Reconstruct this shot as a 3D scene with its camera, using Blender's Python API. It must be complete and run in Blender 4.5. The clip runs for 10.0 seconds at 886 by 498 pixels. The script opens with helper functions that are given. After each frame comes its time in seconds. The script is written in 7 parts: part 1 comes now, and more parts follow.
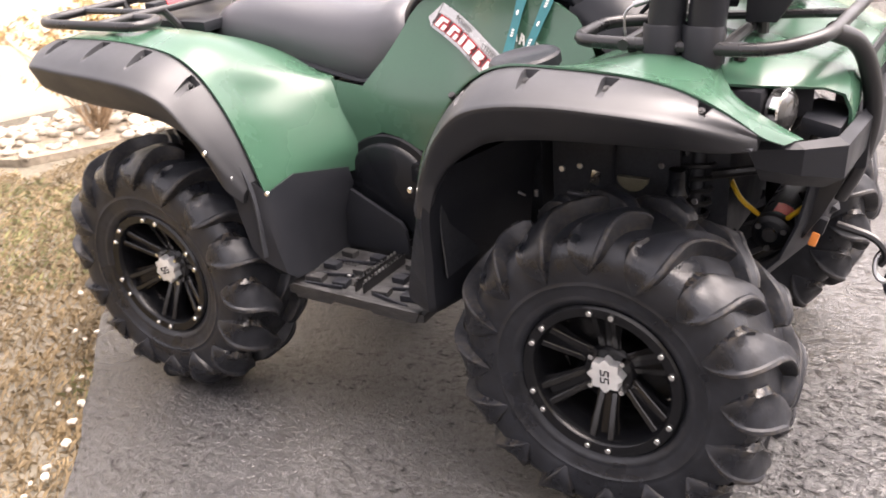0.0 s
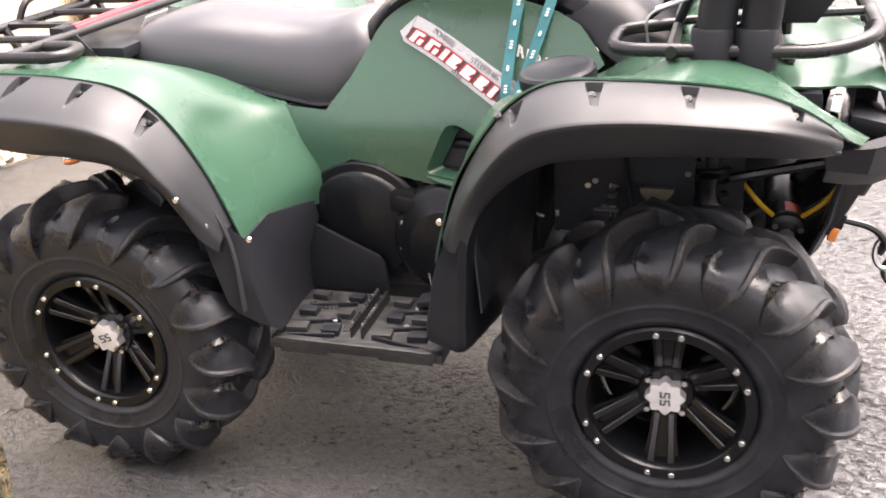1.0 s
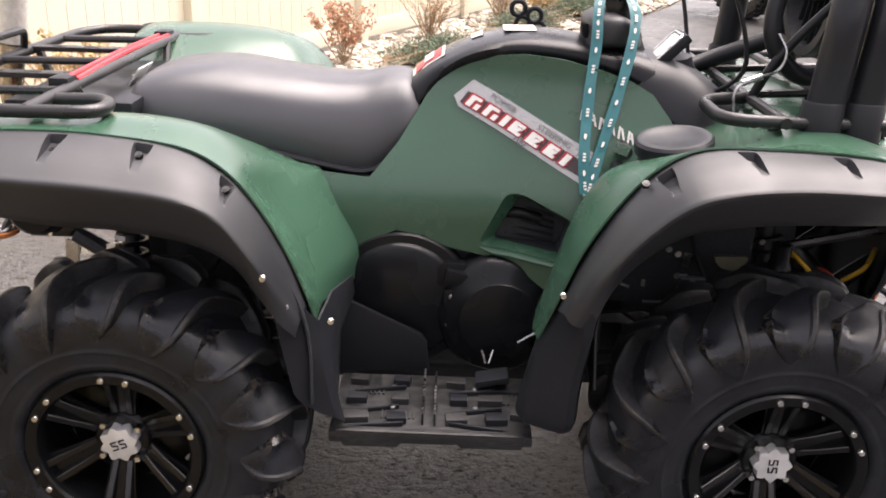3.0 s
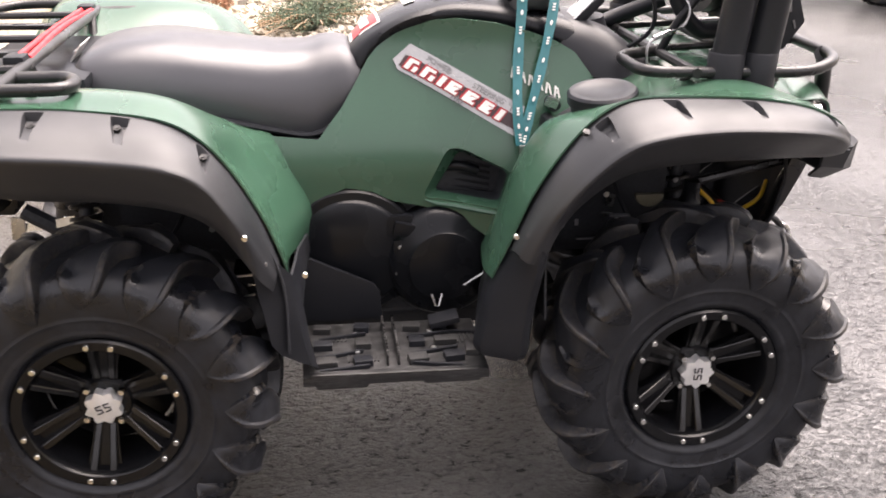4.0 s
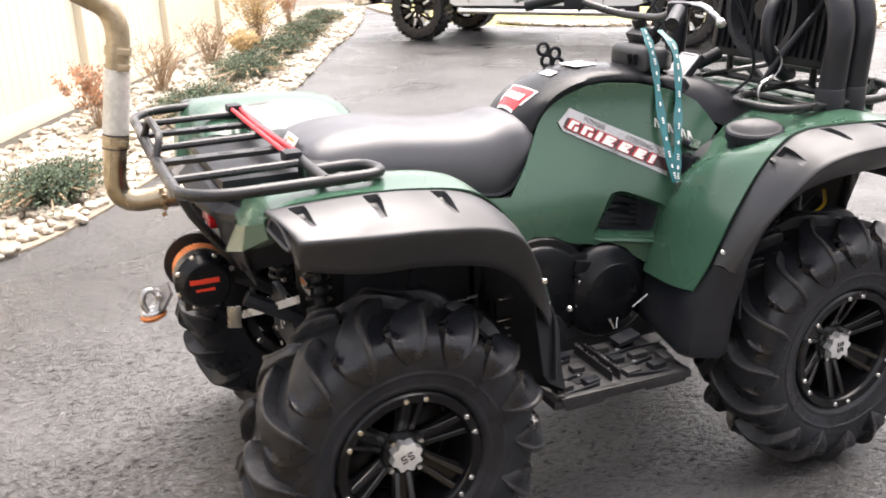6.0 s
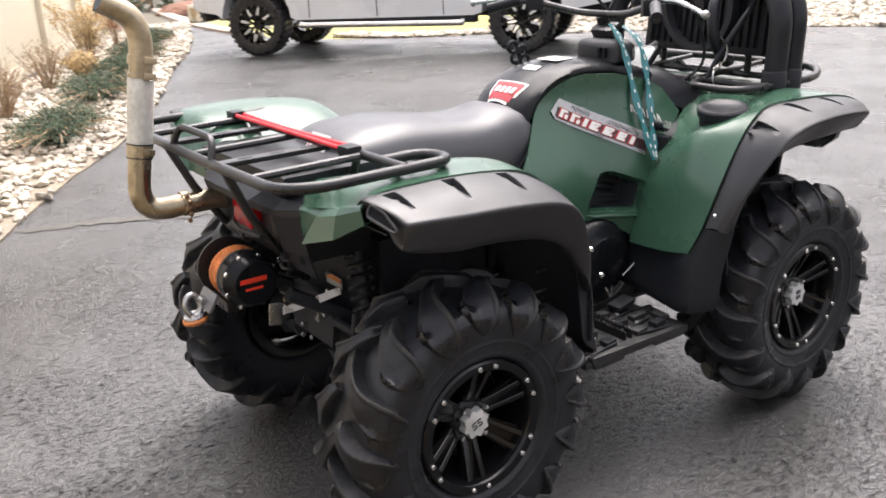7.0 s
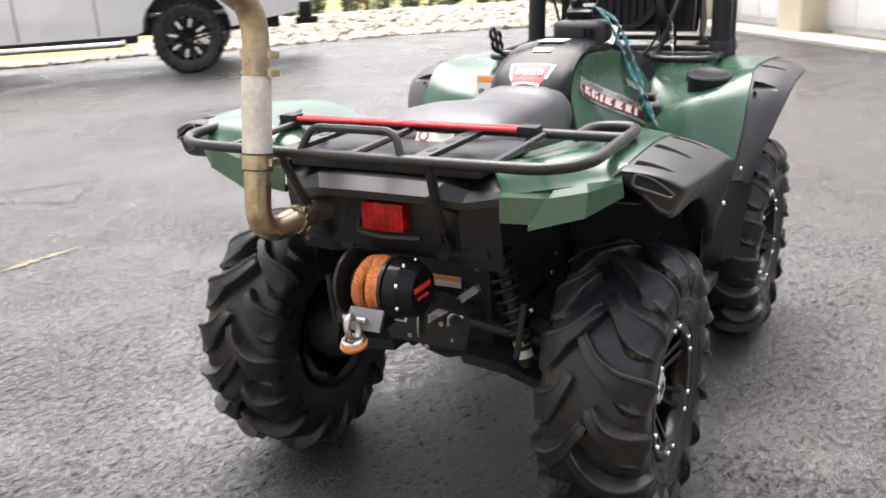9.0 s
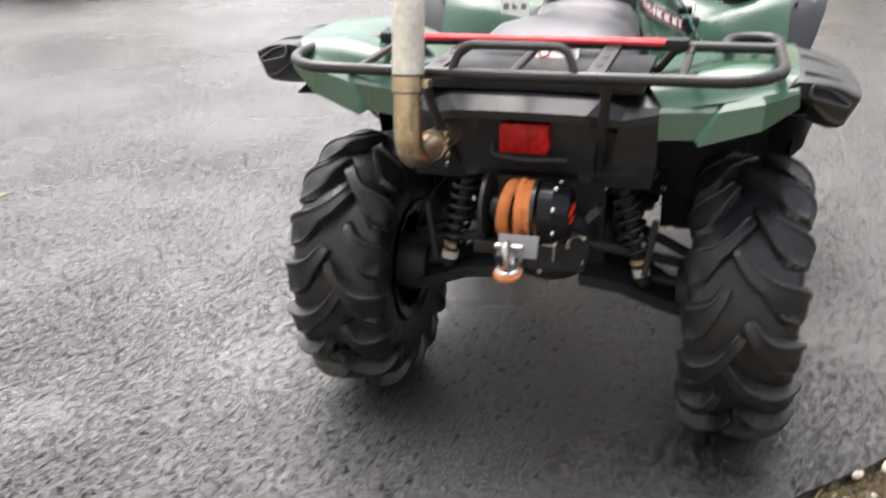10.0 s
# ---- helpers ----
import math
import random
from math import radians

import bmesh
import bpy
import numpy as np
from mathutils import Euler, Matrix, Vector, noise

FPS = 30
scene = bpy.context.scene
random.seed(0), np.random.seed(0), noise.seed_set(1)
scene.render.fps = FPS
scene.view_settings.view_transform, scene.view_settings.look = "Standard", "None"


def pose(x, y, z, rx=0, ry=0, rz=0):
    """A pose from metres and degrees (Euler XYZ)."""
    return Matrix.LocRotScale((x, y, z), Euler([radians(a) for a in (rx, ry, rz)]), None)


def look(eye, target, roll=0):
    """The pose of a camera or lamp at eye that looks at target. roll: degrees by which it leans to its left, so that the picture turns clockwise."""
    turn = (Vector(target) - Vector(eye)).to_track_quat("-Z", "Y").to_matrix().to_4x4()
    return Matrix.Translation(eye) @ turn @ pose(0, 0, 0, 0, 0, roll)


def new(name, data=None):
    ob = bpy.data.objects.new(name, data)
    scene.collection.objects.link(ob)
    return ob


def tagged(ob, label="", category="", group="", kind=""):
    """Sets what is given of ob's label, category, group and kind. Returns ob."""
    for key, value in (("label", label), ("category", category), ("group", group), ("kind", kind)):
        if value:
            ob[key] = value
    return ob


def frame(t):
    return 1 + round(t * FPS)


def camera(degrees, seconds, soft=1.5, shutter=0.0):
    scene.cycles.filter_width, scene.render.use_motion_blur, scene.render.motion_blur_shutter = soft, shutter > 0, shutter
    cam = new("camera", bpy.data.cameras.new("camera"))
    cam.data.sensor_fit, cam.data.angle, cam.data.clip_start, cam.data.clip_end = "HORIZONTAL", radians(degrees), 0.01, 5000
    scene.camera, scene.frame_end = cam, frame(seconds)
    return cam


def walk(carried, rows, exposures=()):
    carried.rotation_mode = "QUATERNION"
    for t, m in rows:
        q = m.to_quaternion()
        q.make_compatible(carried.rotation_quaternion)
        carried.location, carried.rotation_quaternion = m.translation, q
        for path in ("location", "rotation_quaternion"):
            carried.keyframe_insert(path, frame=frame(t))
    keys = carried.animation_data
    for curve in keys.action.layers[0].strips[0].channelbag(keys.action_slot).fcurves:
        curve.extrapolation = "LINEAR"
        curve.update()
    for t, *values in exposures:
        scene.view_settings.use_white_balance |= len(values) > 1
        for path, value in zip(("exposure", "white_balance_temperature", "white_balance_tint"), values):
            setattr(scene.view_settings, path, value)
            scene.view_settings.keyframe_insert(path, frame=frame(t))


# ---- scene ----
cam = camera(51.7, 10.0, soft=1.7, shutter=0.4)
PATH = [
    (0, (1.219, -2.023, 1.361), (0.222, -0.502, 0.529), -4.7),
    (0.5, (0.934, -2.098, 1.35), (0.171, -0.439, 0.534), -4.0),
    (1, (0.693, -2.068, 1.369), (0.129, -0.346, 0.523), -4.0),
    (1.5, (0.483, -2.043, 1.332), (0.055, -0.25, 0.556), -2.0),
    (2, (0.268, -2.048, 1.331), (0.055, -0.174, 0.665), -1.5),
    (2.2, (0.231, -2.038, 1.329), (0.048, -0.157, 0.677), -2.3),
    (3.3, (-0.073, -2.088, 1.352), (-0.029, -0.236, 0.598), 2.4),
    (3.5, (-0.095, -2.128, 1.358), (0.03, -0.288, 0.584), 0.3),
    (4, (-0.193, -2.2, 1.378), (0.083, -0.384, 0.587), 1.3),
    (4.5, (-0.386, -2.209, 1.409), (-0.036, -0.423, 0.579), -2.1),
    (5, (-0.614, -2.204, 1.436), (-0.082, -0.474, 0.584), 0.5),
    (5.5, (-0.94, -2.244, 1.43), (-0.248, -0.504, 0.728), 0.2),
    (5.7, (-1.051, -2.238, 1.437), (-0.374, -0.484, 0.756), -1.0),
    (6.8, (-1.648, -2.148, 1.444), (-0.647, -0.53, 0.829), -3.4),
    (7, (-1.759, -2.114, 1.44), (-0.688, -0.552, 0.796), -2.6),
    (7.5, (-1.97, -1.899, 1.431), (-0.774, -0.426, 0.8), -3.5),
    (8, (-2.209, -1.682, 1.437), (-0.899, -0.322, 0.777), -2.9),
    (8.2, (-2.291, -1.577, 1.405), (-0.889, -0.34, 0.697), -2.6),
    (8.5, (-2.464, -1.437, 1.429), (-1.003, -0.241, 0.77), -4.8),
    (9, (-2.586, -1.091, 1.398), (-0.935, -0.163, 0.755), -3.2),
    (9.5, (-2.698, -0.751, 1.377), (-0.936, -0.05, 0.744), 0.3),
    (10, (-2.779, -0.435, 1.403), (-1.049, 0.15, 0.588), -2.3),
]
EXPOSURES = [(0, 2.81, 7080, 22), (1, 2.92, 7100, 21), (1.6, 2.8, 7000, 22), (2.2, 2.5, 6900, 20), (3.3, 2.09, 6950, 21), (3.6, 2.14, 7000, 21), (4.0, 2.42, 7050, 21), (5.0, 2.6, 7050, 19), (5.5, 2.61, 6950, 17), (6.8, 1.9, 6650, 16), (7.5, 2.05, 6600, 15), (8.5, 2.12, 6600, 14), (9.5, 1.95, 6600, 14), (10, 2.08, 6600, 13)]
walk(cam, [(t, look(eye, target, roll)) for t, eye, target, roll in PATH], EXPOSURES)

# ---- light: a bright overcast sky with a soft high sun behind cloud ----
world = bpy.data.worlds.new("overcast_sky")
scene.world = world
world.use_nodes = True
wn = world.node_tree.nodes
wl = world.node_tree.links
sky = wn.new("ShaderNodeTexSky")
sky.sky_type = "NISHITA"
sky.sun_disc = False
sky.sun_elevation = radians(68.7)
sky.sun_rotation = radians(50.2)
sky.dust_density = 4.0
pale = wn.new("ShaderNodeHueSaturation")
pale.inputs["Saturation"].default_value = 0.22
wl.new(sky.outputs["Color"], pale.inputs["Color"])
wl.new(pale.outputs["Color"], wn["Background"].inputs["Color"])
wn["Background"].inputs["Strength"].default_value = 0.108
sun = new("sun", bpy.data.lights.new("sun", "SUN"))
sun.data.energy = 1.7
sun.data.angle = radians(65)
sun.data.color = (1.0, 0.96, 0.9)
sun.matrix_world = look((0, 0, 8), (-2.4, -2.0, 0))


# ---- materials ----
def mat(name, base, rough=0.5, metal=0.0, vary=0.25, grain=60.0, blotch=4.0, bump=0.15, bump_scale=None, coat=0.0, rough_vary=0.12, dist=0.004):
    """A principled material with colour variation at two scales and fine relief."""
    m = bpy.data.materials.new(name)
    m.use_nodes = True
    n, l = m.node_tree.nodes, m.node_tree.links
    p = n["Principled BSDF"]
    tc = n.new("ShaderNodeTexCoord")
    fine, broad = n.new("ShaderNodeTexNoise"), n.new("ShaderNodeTexNoise")
    fine.inputs["Scale"].default_value, broad.inputs["Scale"].default_value = grain, blotch
    fine.inputs["Detail"].default_value, broad.inputs["Detail"].default_value = 6, 5
    l.new(tc.outputs["Object"], fine.inputs["Vector"])
    l.new(tc.outputs["Object"], broad.inputs["Vector"])
    add = n.new("ShaderNodeMath")
    add.operation = "ADD"
    l.new(fine.outputs["Fac"], add.inputs[0])
    l.new(broad.outputs["Fac"], add.inputs[1])
    ramp = n.new("ShaderNodeMapRange")
    ramp.inputs["From Min"].default_value, ramp.inputs["From Max"].default_value = 0.65, 1.35
    ramp.inputs["To Min"].default_value, ramp.inputs["To Max"].default_value = 1 - vary, 1 + vary
    l.new(add.outputs[0], ramp.inputs["Value"])
    mul = n.new("ShaderNodeMix")
    mul.data_type, mul.blend_type = "RGBA", "MULTIPLY"
    mul.inputs["Factor"].default_value = 1.0
    mul.inputs[6].default_value = (*base, 1)
    l.new(ramp.outputs["Result"], mul.inputs[7])
    l.new(mul.outputs[2], p.inputs["Base Color"])
    rr = n.new("ShaderNodeMapRange")
    rr.inputs["From Min"].default_value, rr.inputs["From Max"].default_value = 0.35, 0.65
    rr.inputs["To Min"].default_value, rr.inputs["To Max"].default_value = max(0.02, rough - rough_vary), min(1, rough + rough_vary)
    l.new(broad.outputs["Fac"], rr.inputs["Value"])
    l.new(rr.outputs["Result"], p.inputs["Roughness"])
    p.inputs["Metallic"].default_value = metal
    p.inputs["Coat Weight"].default_value = coat
    p.inputs["Coat Roughness"].default_value = 0.12
    if bump:
        b = n.new("ShaderNodeBump")
        b.inputs["Strength"].default_value, b.inputs["Distance"].default_value = bump, dist
        src = fine
        if bump_scale:
            src = n.new("ShaderNodeTexNoise")
            src.inputs["Scale"].default_value, src.inputs["Detail"].default_value = bump_scale, 4
            l.new(tc.outputs["Object"], src.inputs["Vector"])
        l.new(src.outputs["Fac"], b.inputs["Height"])
        l.new(b.outputs["Normal"], p.inputs["Normal"])
    return m


def tinted(m, amount=0.3):
    """Lets the brightness of a material differ from piece to piece."""
    n, l = m.node_tree.nodes, m.node_tree.links
    p = n["Principled BSDF"]
    old = p.inputs["Base Color"].links[0].from_socket
    info = n.new("ShaderNodeObjectInfo")
    isl = n.new("ShaderNodeNewGeometry")
    s = n.new("ShaderNodeMath")
    s.operation = "ADD"
    l.new(info.outputs["Random"], s.inputs[0])
    l.new(isl.outputs["Random Per Island"], s.inputs[1])
    f = n.new("ShaderNodeMath")
    f.operation = "FRACT"
    l.new(s.outputs[0], f.inputs[0])
    r = n.new("ShaderNodeMapRange")
    r.inputs["To Min"].default_value, r.inputs["To Max"].default_value = 1 - amount, 1 + amount
    l.new(f.outputs[0], r.inputs["Value"])
    mx = n.new("ShaderNodeMix")
    mx.data_type, mx.blend_type = "RGBA", "MULTIPLY"
    mx.inputs["Factor"].default_value = 1.0
    l.new(old, mx.inputs[6])
    l.new(r.outputs["Result"], mx.inputs[7])
    l.new(mx.outputs[2], p.inputs["Base Color"])
    return m


GREEN = mat("green_plastic", (0.03, 0.078, 0.05), 0.27, vary=0.06, grain=300, blotch=3, bump=0.02, coat=0.15, rough_vary=0.05)
FLARE = mat("black_flare_plastic", (0.0165, 0.0176, 0.0208), 0.47, vary=0.12, grain=900, blotch=5, bump=0.25, dist=0.0008)
FLARE.node_tree.nodes["Principled BSDF"].inputs["Specular IOR Level"].default_value = 0.62
BLACK = mat("black_plastic", (0.0125, 0.0136, 0.0168), 0.42, vary=0.15, grain=400, blotch=6, bump=0.1, dist=0.001)
BLACK.node_tree.nodes["Principled BSDF"].inputs["Specular IOR Level"].default_value = 0.25
SATIN = mat("satin_black_plastic", (0.0066, 0.0074, 0.0092), 0.28, vary=0.12, grain=300, blotch=6, bump=0.06, dist=0.001)
SATIN.node_tree.nodes["Principled BSDF"].inputs["Specular IOR Level"].default_value = 0.2
CHASSIS = mat("black_frame_paint", (0.028, 0.0298, 0.0345), 0.5, vary=0.35, grain=120, blotch=9, bump=0.12, dist=0.001)
CHASSIS.node_tree.nodes["Principled BSDF"].inputs["Specular IOR Level"].default_value = 0.22
TAIL_BLACK = mat("dull_tail_plastic", (0.0115, 0.0126, 0.0158), 0.42, vary=0.12, grain=300, blotch=6, bump=0.06, dist=0.001)
TAIL_BLACK.node_tree.nodes["Principled BSDF"].inputs["Specular IOR Level"].default_value = 0.38
# hardly reflecting black: shade of slots, vents and bays put into the material
VOID = mat("recess_shade_black", (0.016, 0.0165, 0.019), 0.95, vary=0.2, grain=100, blotch=8, bump=0.0)
VOID.node_tree.nodes["Principled BSDF"].inputs["Specular IOR Level"].default_value = 0.1
STEEL_BLACK = mat("black_powder_coat", (0.01, 0.01, 0.011), 0.36, vary=0.2, grain=500, blotch=10, bump=0.12, dist=0.0006)
BOARD = mat("dusty_grey_plastic", (0.0095, 0.0098, 0.0108), 0.45, vary=0.35, grain=120, blotch=14, bump=0.2, dist=0.001)
VINYL = mat("grey_black_vinyl", (0.042, 0.043, 0.05), 0.4, vary=0.1, grain=700, blotch=5, bump=0.3, dist=0.0008)
RUBBER = mat("tyre_rubber", (0.0112, 0.0124, 0.0158), 0.4, vary=0.55, grain=48, blotch=10, bump=0.45, dist=0.003, rough_vary=0.2)
RUBBER.node_tree.nodes["Principled BSDF"].inputs["Specular IOR Level"].default_value = 0.4
RIM = mat("gloss_black_rim", (0.0042, 0.0045, 0.0054), 0.2, vary=0.1, grain=200, blotch=8, bump=0.0, rough_vary=0.06)
RIM.node_tree.nodes["Principled BSDF"].inputs["Specular IOR Level"].default_value = 0.3
SPOKE = mat("satin_black_alloy", (0.004, 0.0041, 0.0046), 0.2, vary=0.15, grain=300, blotch=20, bump=0.03, rough_vary=0.06)
SPOKE.node_tree.nodes["Principled BSDF"].inputs["Specular IOR Level"].default_value = 0.5
CHROME = mat("chrome", (0.75, 0.74, 0.72), 0.12, metal=1.0, vary=0.06, grain=80, blotch=10, bump=0.02)
ZINC = mat("zinc_bolt", (0.42, 0.42, 0.42), 0.3, metal=1.0, vary=0.15, grain=80, blotch=30, bump=0.05)
BRIGHT = mat("bright_galvanised_steel", (0.75, 0.75, 0.74), 0.45, metal=0.6, vary=0.1, grain=60, blotch=20, bump=0.05)
PIPE = mat("heat_tinted_steel", (0.42, 0.35, 0.25), 0.32, metal=0.9, vary=0.35, grain=40, blotch=9, bump=0.08)
WRAP = mat("ribbed_aluminium", (0.62, 0.61, 0.57), 0.45, metal=0.5, vary=0.25, grain=70, blotch=14, bump=0.2)
ORANGE = mat("orange_rope", (0.58, 0.2, 0.065), 0.8, vary=0.3, grain=250, blotch=30, bump=0.6, dist=0.003)
RED = mat("red_cord", (0.6, 0.03, 0.04), 0.6, vary=0.15, grain=300, blotch=20, bump=0.3, dist=0.001)
TAIL = mat("red_lens", (0.34, 0.004, 0.007), 0.2, vary=0.55, grain=60, blotch=22, bump=0.1, coat=0.08)
TAIL.node_tree.nodes["Principled BSDF"].inputs["Specular IOR Level"].default_value = 0.2
DECAL_DARK = mat("decal_dark_maroon", (0.035, 0.016, 0.018), 0.3, vary=0.12, grain=200, bump=0.0)
DECAL_RED = mat("decal_red", (0.3, 0.012, 0.018), 0.35, vary=0.12, grain=200, bump=0.0)
DECAL_WHITE = mat("decal_white", (0.6, 0.6, 0.58), 0.4, vary=0.08, grain=200, bump=0.0)
DECAL_SILVER = mat("decal_silver", (0.36, 0.36, 0.36), 0.25, metal=0.5, vary=0.1, grain=150, bump=0.0)
DECAL_GREY = mat("decal_grey", (0.13, 0.13, 0.135), 0.4, vary=0.1, grain=150, bump=0.0)
DECAL_ORANGE = mat("decal_orange", (0.75, 0.25, 0.06), 0.4, vary=0.08, grain=200, bump=0.0)
LOGO_RED = mat("logo_red", (0.75, 0.05, 0.02), 0.45, vary=0.08, grain=200, bump=0.0)
TEAL = mat("teal_ribbon", (0.007, 0.105, 0.122), 0.55, vary=0.15, grain=400, blotch=30, bump=0.2, dist=0.0006)
YELLOW = mat("yellow_sleeve", (0.6, 0.36, 0.02), 0.5, vary=0.15, grain=200, bump=0.05)
LENS = mat("clear_lens", (0.06, 0.06, 0.06), 0.15, metal=0.4, vary=0.2, grain=50, blotch=20, bump=0.1, coat=0.8)
SCREEN = mat("grey_display", (0.3, 0.31, 0.3), 0.12, vary=0.06, grain=50, bump=0.0, coat=0.8)
PLATE_GREY = mat("grey_steel_plate", (0.17, 0.17, 0.18), 0.45, metal=0.6, vary=0.15, grain=120, bump=0.1)
CAP_TAN = mat("dull_tan_cap", (0.11, 0.1, 0.065), 0.6, vary=0.25, grain=90, bump=0.1)
TAN = mat("tan_bracket", (0.5, 0.4, 0.24), 0.5, metal=0.4, vary=0.25, grain=90, bump=0.1)



def worn_edges(m, colour, lo=0.52, hi=0.6, most=0.4):
    """Dust and scuffing along raised edges."""
    n, l = m.node_tree.nodes, m.node_tree.links
    p = n["Principled BSDF"]
    old = p.inputs["Base Color"].links[0].from_socket
    geo, blot = n.new("ShaderNodeNewGeometry"), n.new("ShaderNodeTexNoise")
    blot.inputs["Scale"].default_value = 14
    r = n.new("ShaderNodeMapRange")
    r.inputs["From Min"].default_value, r.inputs["From Max"].default_value, r.inputs["To Max"].default_value = lo, hi, most
    l.new(geo.outputs["Pointiness"], r.inputs["Value"])
    patch = n.new("ShaderNodeMapRange")
    patch.inputs["From Min"].default_value, patch.inputs["From Max"].default_value = 0.42, 0.6
    l.new(blot.outputs["Fac"], patch.inputs["Value"])
    mu = n.new("ShaderNodeMath")
    mu.operation = "MULTIPLY"
    l.new(r.outputs["Result"], mu.inputs[0])
    l.new(patch.outputs["Result"], mu.inputs[1])
    mx = n.new("ShaderNodeMix")
    mx.data_type = "RGBA"
    l.new(mu.outputs[0], mx.inputs["Factor"])
    l.new(old, mx.inputs[6])
    mx.inputs[7].default_value = (*colour, 1)
    l.new(mx.outputs[2], p.inputs["Base Color"])


worn_edges(RUBBER, (0.11, 0.09, 0.065))
worn_edges(BOARD, (0.075, 0.075, 0.075), 0.5, 0.58, 0.45)
VINYL.node_tree.nodes["Principled BSDF"].inputs["Specular IOR Level"].default_value = 0.65


# ---- mesh helpers ----
def finish(bm, angle=38):
    bmesh.ops.recalc_face_normals(bm, faces=bm.faces)
    for f in bm.faces:
        f.smooth = True
    lim = radians(angle)
    for e in bm.edges:
        if len(e.link_faces) == 2 and e.calc_face_angle(0) > lim:
            e.smooth = False
    return bm


def meshed(bm, name, material, angle=38):
    finish(bm, angle)
    me = bpy.data.meshes.new(name)
    bm.to_mesh(me)
    bm.free()
    for m in material if isinstance(material, (list, tuple)) else (material,):
        me.materials.append(m)
    return me


def part(name, bm, material, parent, label="", angle=38):
    ob = new(name, meshed(bm, name, material, angle))
    ob.parent = parent
    if label:
        tagged(ob, label)
    return ob


def thing(name, label, category, at=(0, 0, 0), group="", kind=""):
    ob = new(name)
    ob.location = at
    ob.empty_display_size = 0.1
    return tagged(ob, label, category, group, kind)


def solo(name, bm, material, label, category, group="", kind="", angle=38):
    return tagged(new(name, meshed(bm, name, material, angle)), label, category, group, kind)


def flipped(bm):
    """The mirror image across the vehicle's middle plane."""
    b = bm.copy()
    for v in b.verts:
        v.co.y = -v.co.y
    bmesh.ops.reverse_faces(b, faces=b.faces)
    return b


def both(name, bm, material, parent, label="", angle=38):
    """A part on the right side and its mirror image on the left."""
    other = flipped(bm)
    return part(name, bm, material, parent, label, angle), part(name, other, material, parent, label, angle)


def curve(pts, n=8, closed=False):
    """A smooth line through points (Catmull-Rom), n steps a span."""
    p = [Vector(q) for q in pts]
    out, m = [], len(p)
    for i in range(m if closed else m - 1):
        a, b = p[i], p[(i + 1) % m]
        z = p[i - 1] if closed or i else a * 2 - b
        c = p[(i + 2) % m] if closed or i + 2 < m else b * 2 - a
        for k in range(n):
            t = k / n
            out.append(0.5 * (2 * a + (b - z) * t + (2 * z - 5 * a + 4 * b - c) * t * t + (3 * a - z - 3 * b + c) * t ** 3))
    if not closed:
        out.append(p[-1])
    return out


def fillet(pts, r, n=6, closed=False):
    """A polyline with rounded corners of about radius r."""
    p = [Vector(q) for q in pts]
    out, m = [], len(p)
    for i in range(m):
        if not closed and i in (0, m - 1):
            out.append(p[i])
            continue
        a, b, c = p[i - 1], p[i], p[(i + 1) % m]
        d1, d2 = a - b, c - b
        k1, k2 = min(r, d1.length * 0.48), min(r, d2.length * 0.48)
        s, e = b + d1.normalized() * k1, b + d2.normalized() * k2
        for j in range(n + 1):
            t = j / n
            out.append(s.lerp(b, t).lerp(b.lerp(e, t), t))
    return out


def tube(pts, r, seg=10, closed=False, bm=None, cap=True):
    """A round bar along points; r is a number or one a point."""
    bm = bm or bmesh.new()
    p = [Vector(q) for q in pts]
    m = len(p)
    rad = [r] * m if isinstance(r, (int, float)) else list(r)
    rings, side = [], None
    for i in range(m):
        if closed:
            d = (p[(i + 1) % m] - p[i - 1]).normalized()
        else:
            d = (p[min(i + 1, m - 1)] - p[max(i - 1, 0)]).normalized()
        if side is None:
            side = d.orthogonal().normalized()
        side = (side - d * side.dot(d)).normalized()
        up = d.cross(side)
        rings.append([bm.verts.new(p[i] + (side * math.cos(a) + up * math.sin(a)) * rad[i]) for a in (2 * math.pi * k / seg for k in range(seg))])
    for i in range(m if closed else m - 1):
        a, b = rings[i], rings[(i + 1) % m]
        for k in range(seg):
            bm.faces.new((a[k], a[(k + 1) % seg], b[(k + 1) % seg], b[k]))
    if cap and not closed:
        bm.faces.new(rings[0][::-1])
        bm.faces.new(rings[-1])
    return bm


def box(c, s, bevel=0.004, rot=(0, 0, 0), bm=None, taper=None):
    """A block of size s at c with bevelled edges; taper scales its top in x and y."""
    b = bmesh.new()
    bmesh.ops.create_cube(b, size=1)
    for v in b.verts:
        if taper and v.co.z > 0:
            v.co.x *= taper[0]
            v.co.y *= taper[1]
        v.co = Vector((v.co.x * s[0], v.co.y * s[1], v.co.z * s[2]))
    if bevel:
        bmesh.ops.bevel(b, geom=list(b.edges), offset=min(bevel, min(s) * 0.45), segments=2, profile=0.7, affect="EDGES")
    b.transform(pose(*c, *rot))
    return joined(bm, b)


def joined(bm, b):
    if bm is None:
        return b
    off = [bm.verts.new(v.co) for v in b.verts]
    b.verts.index_update()
    for f in b.faces:
        nf = bm.faces.new([off[v.index] for v in f.verts])
        nf.material_index = f.material_index
    b.free()
    return bm


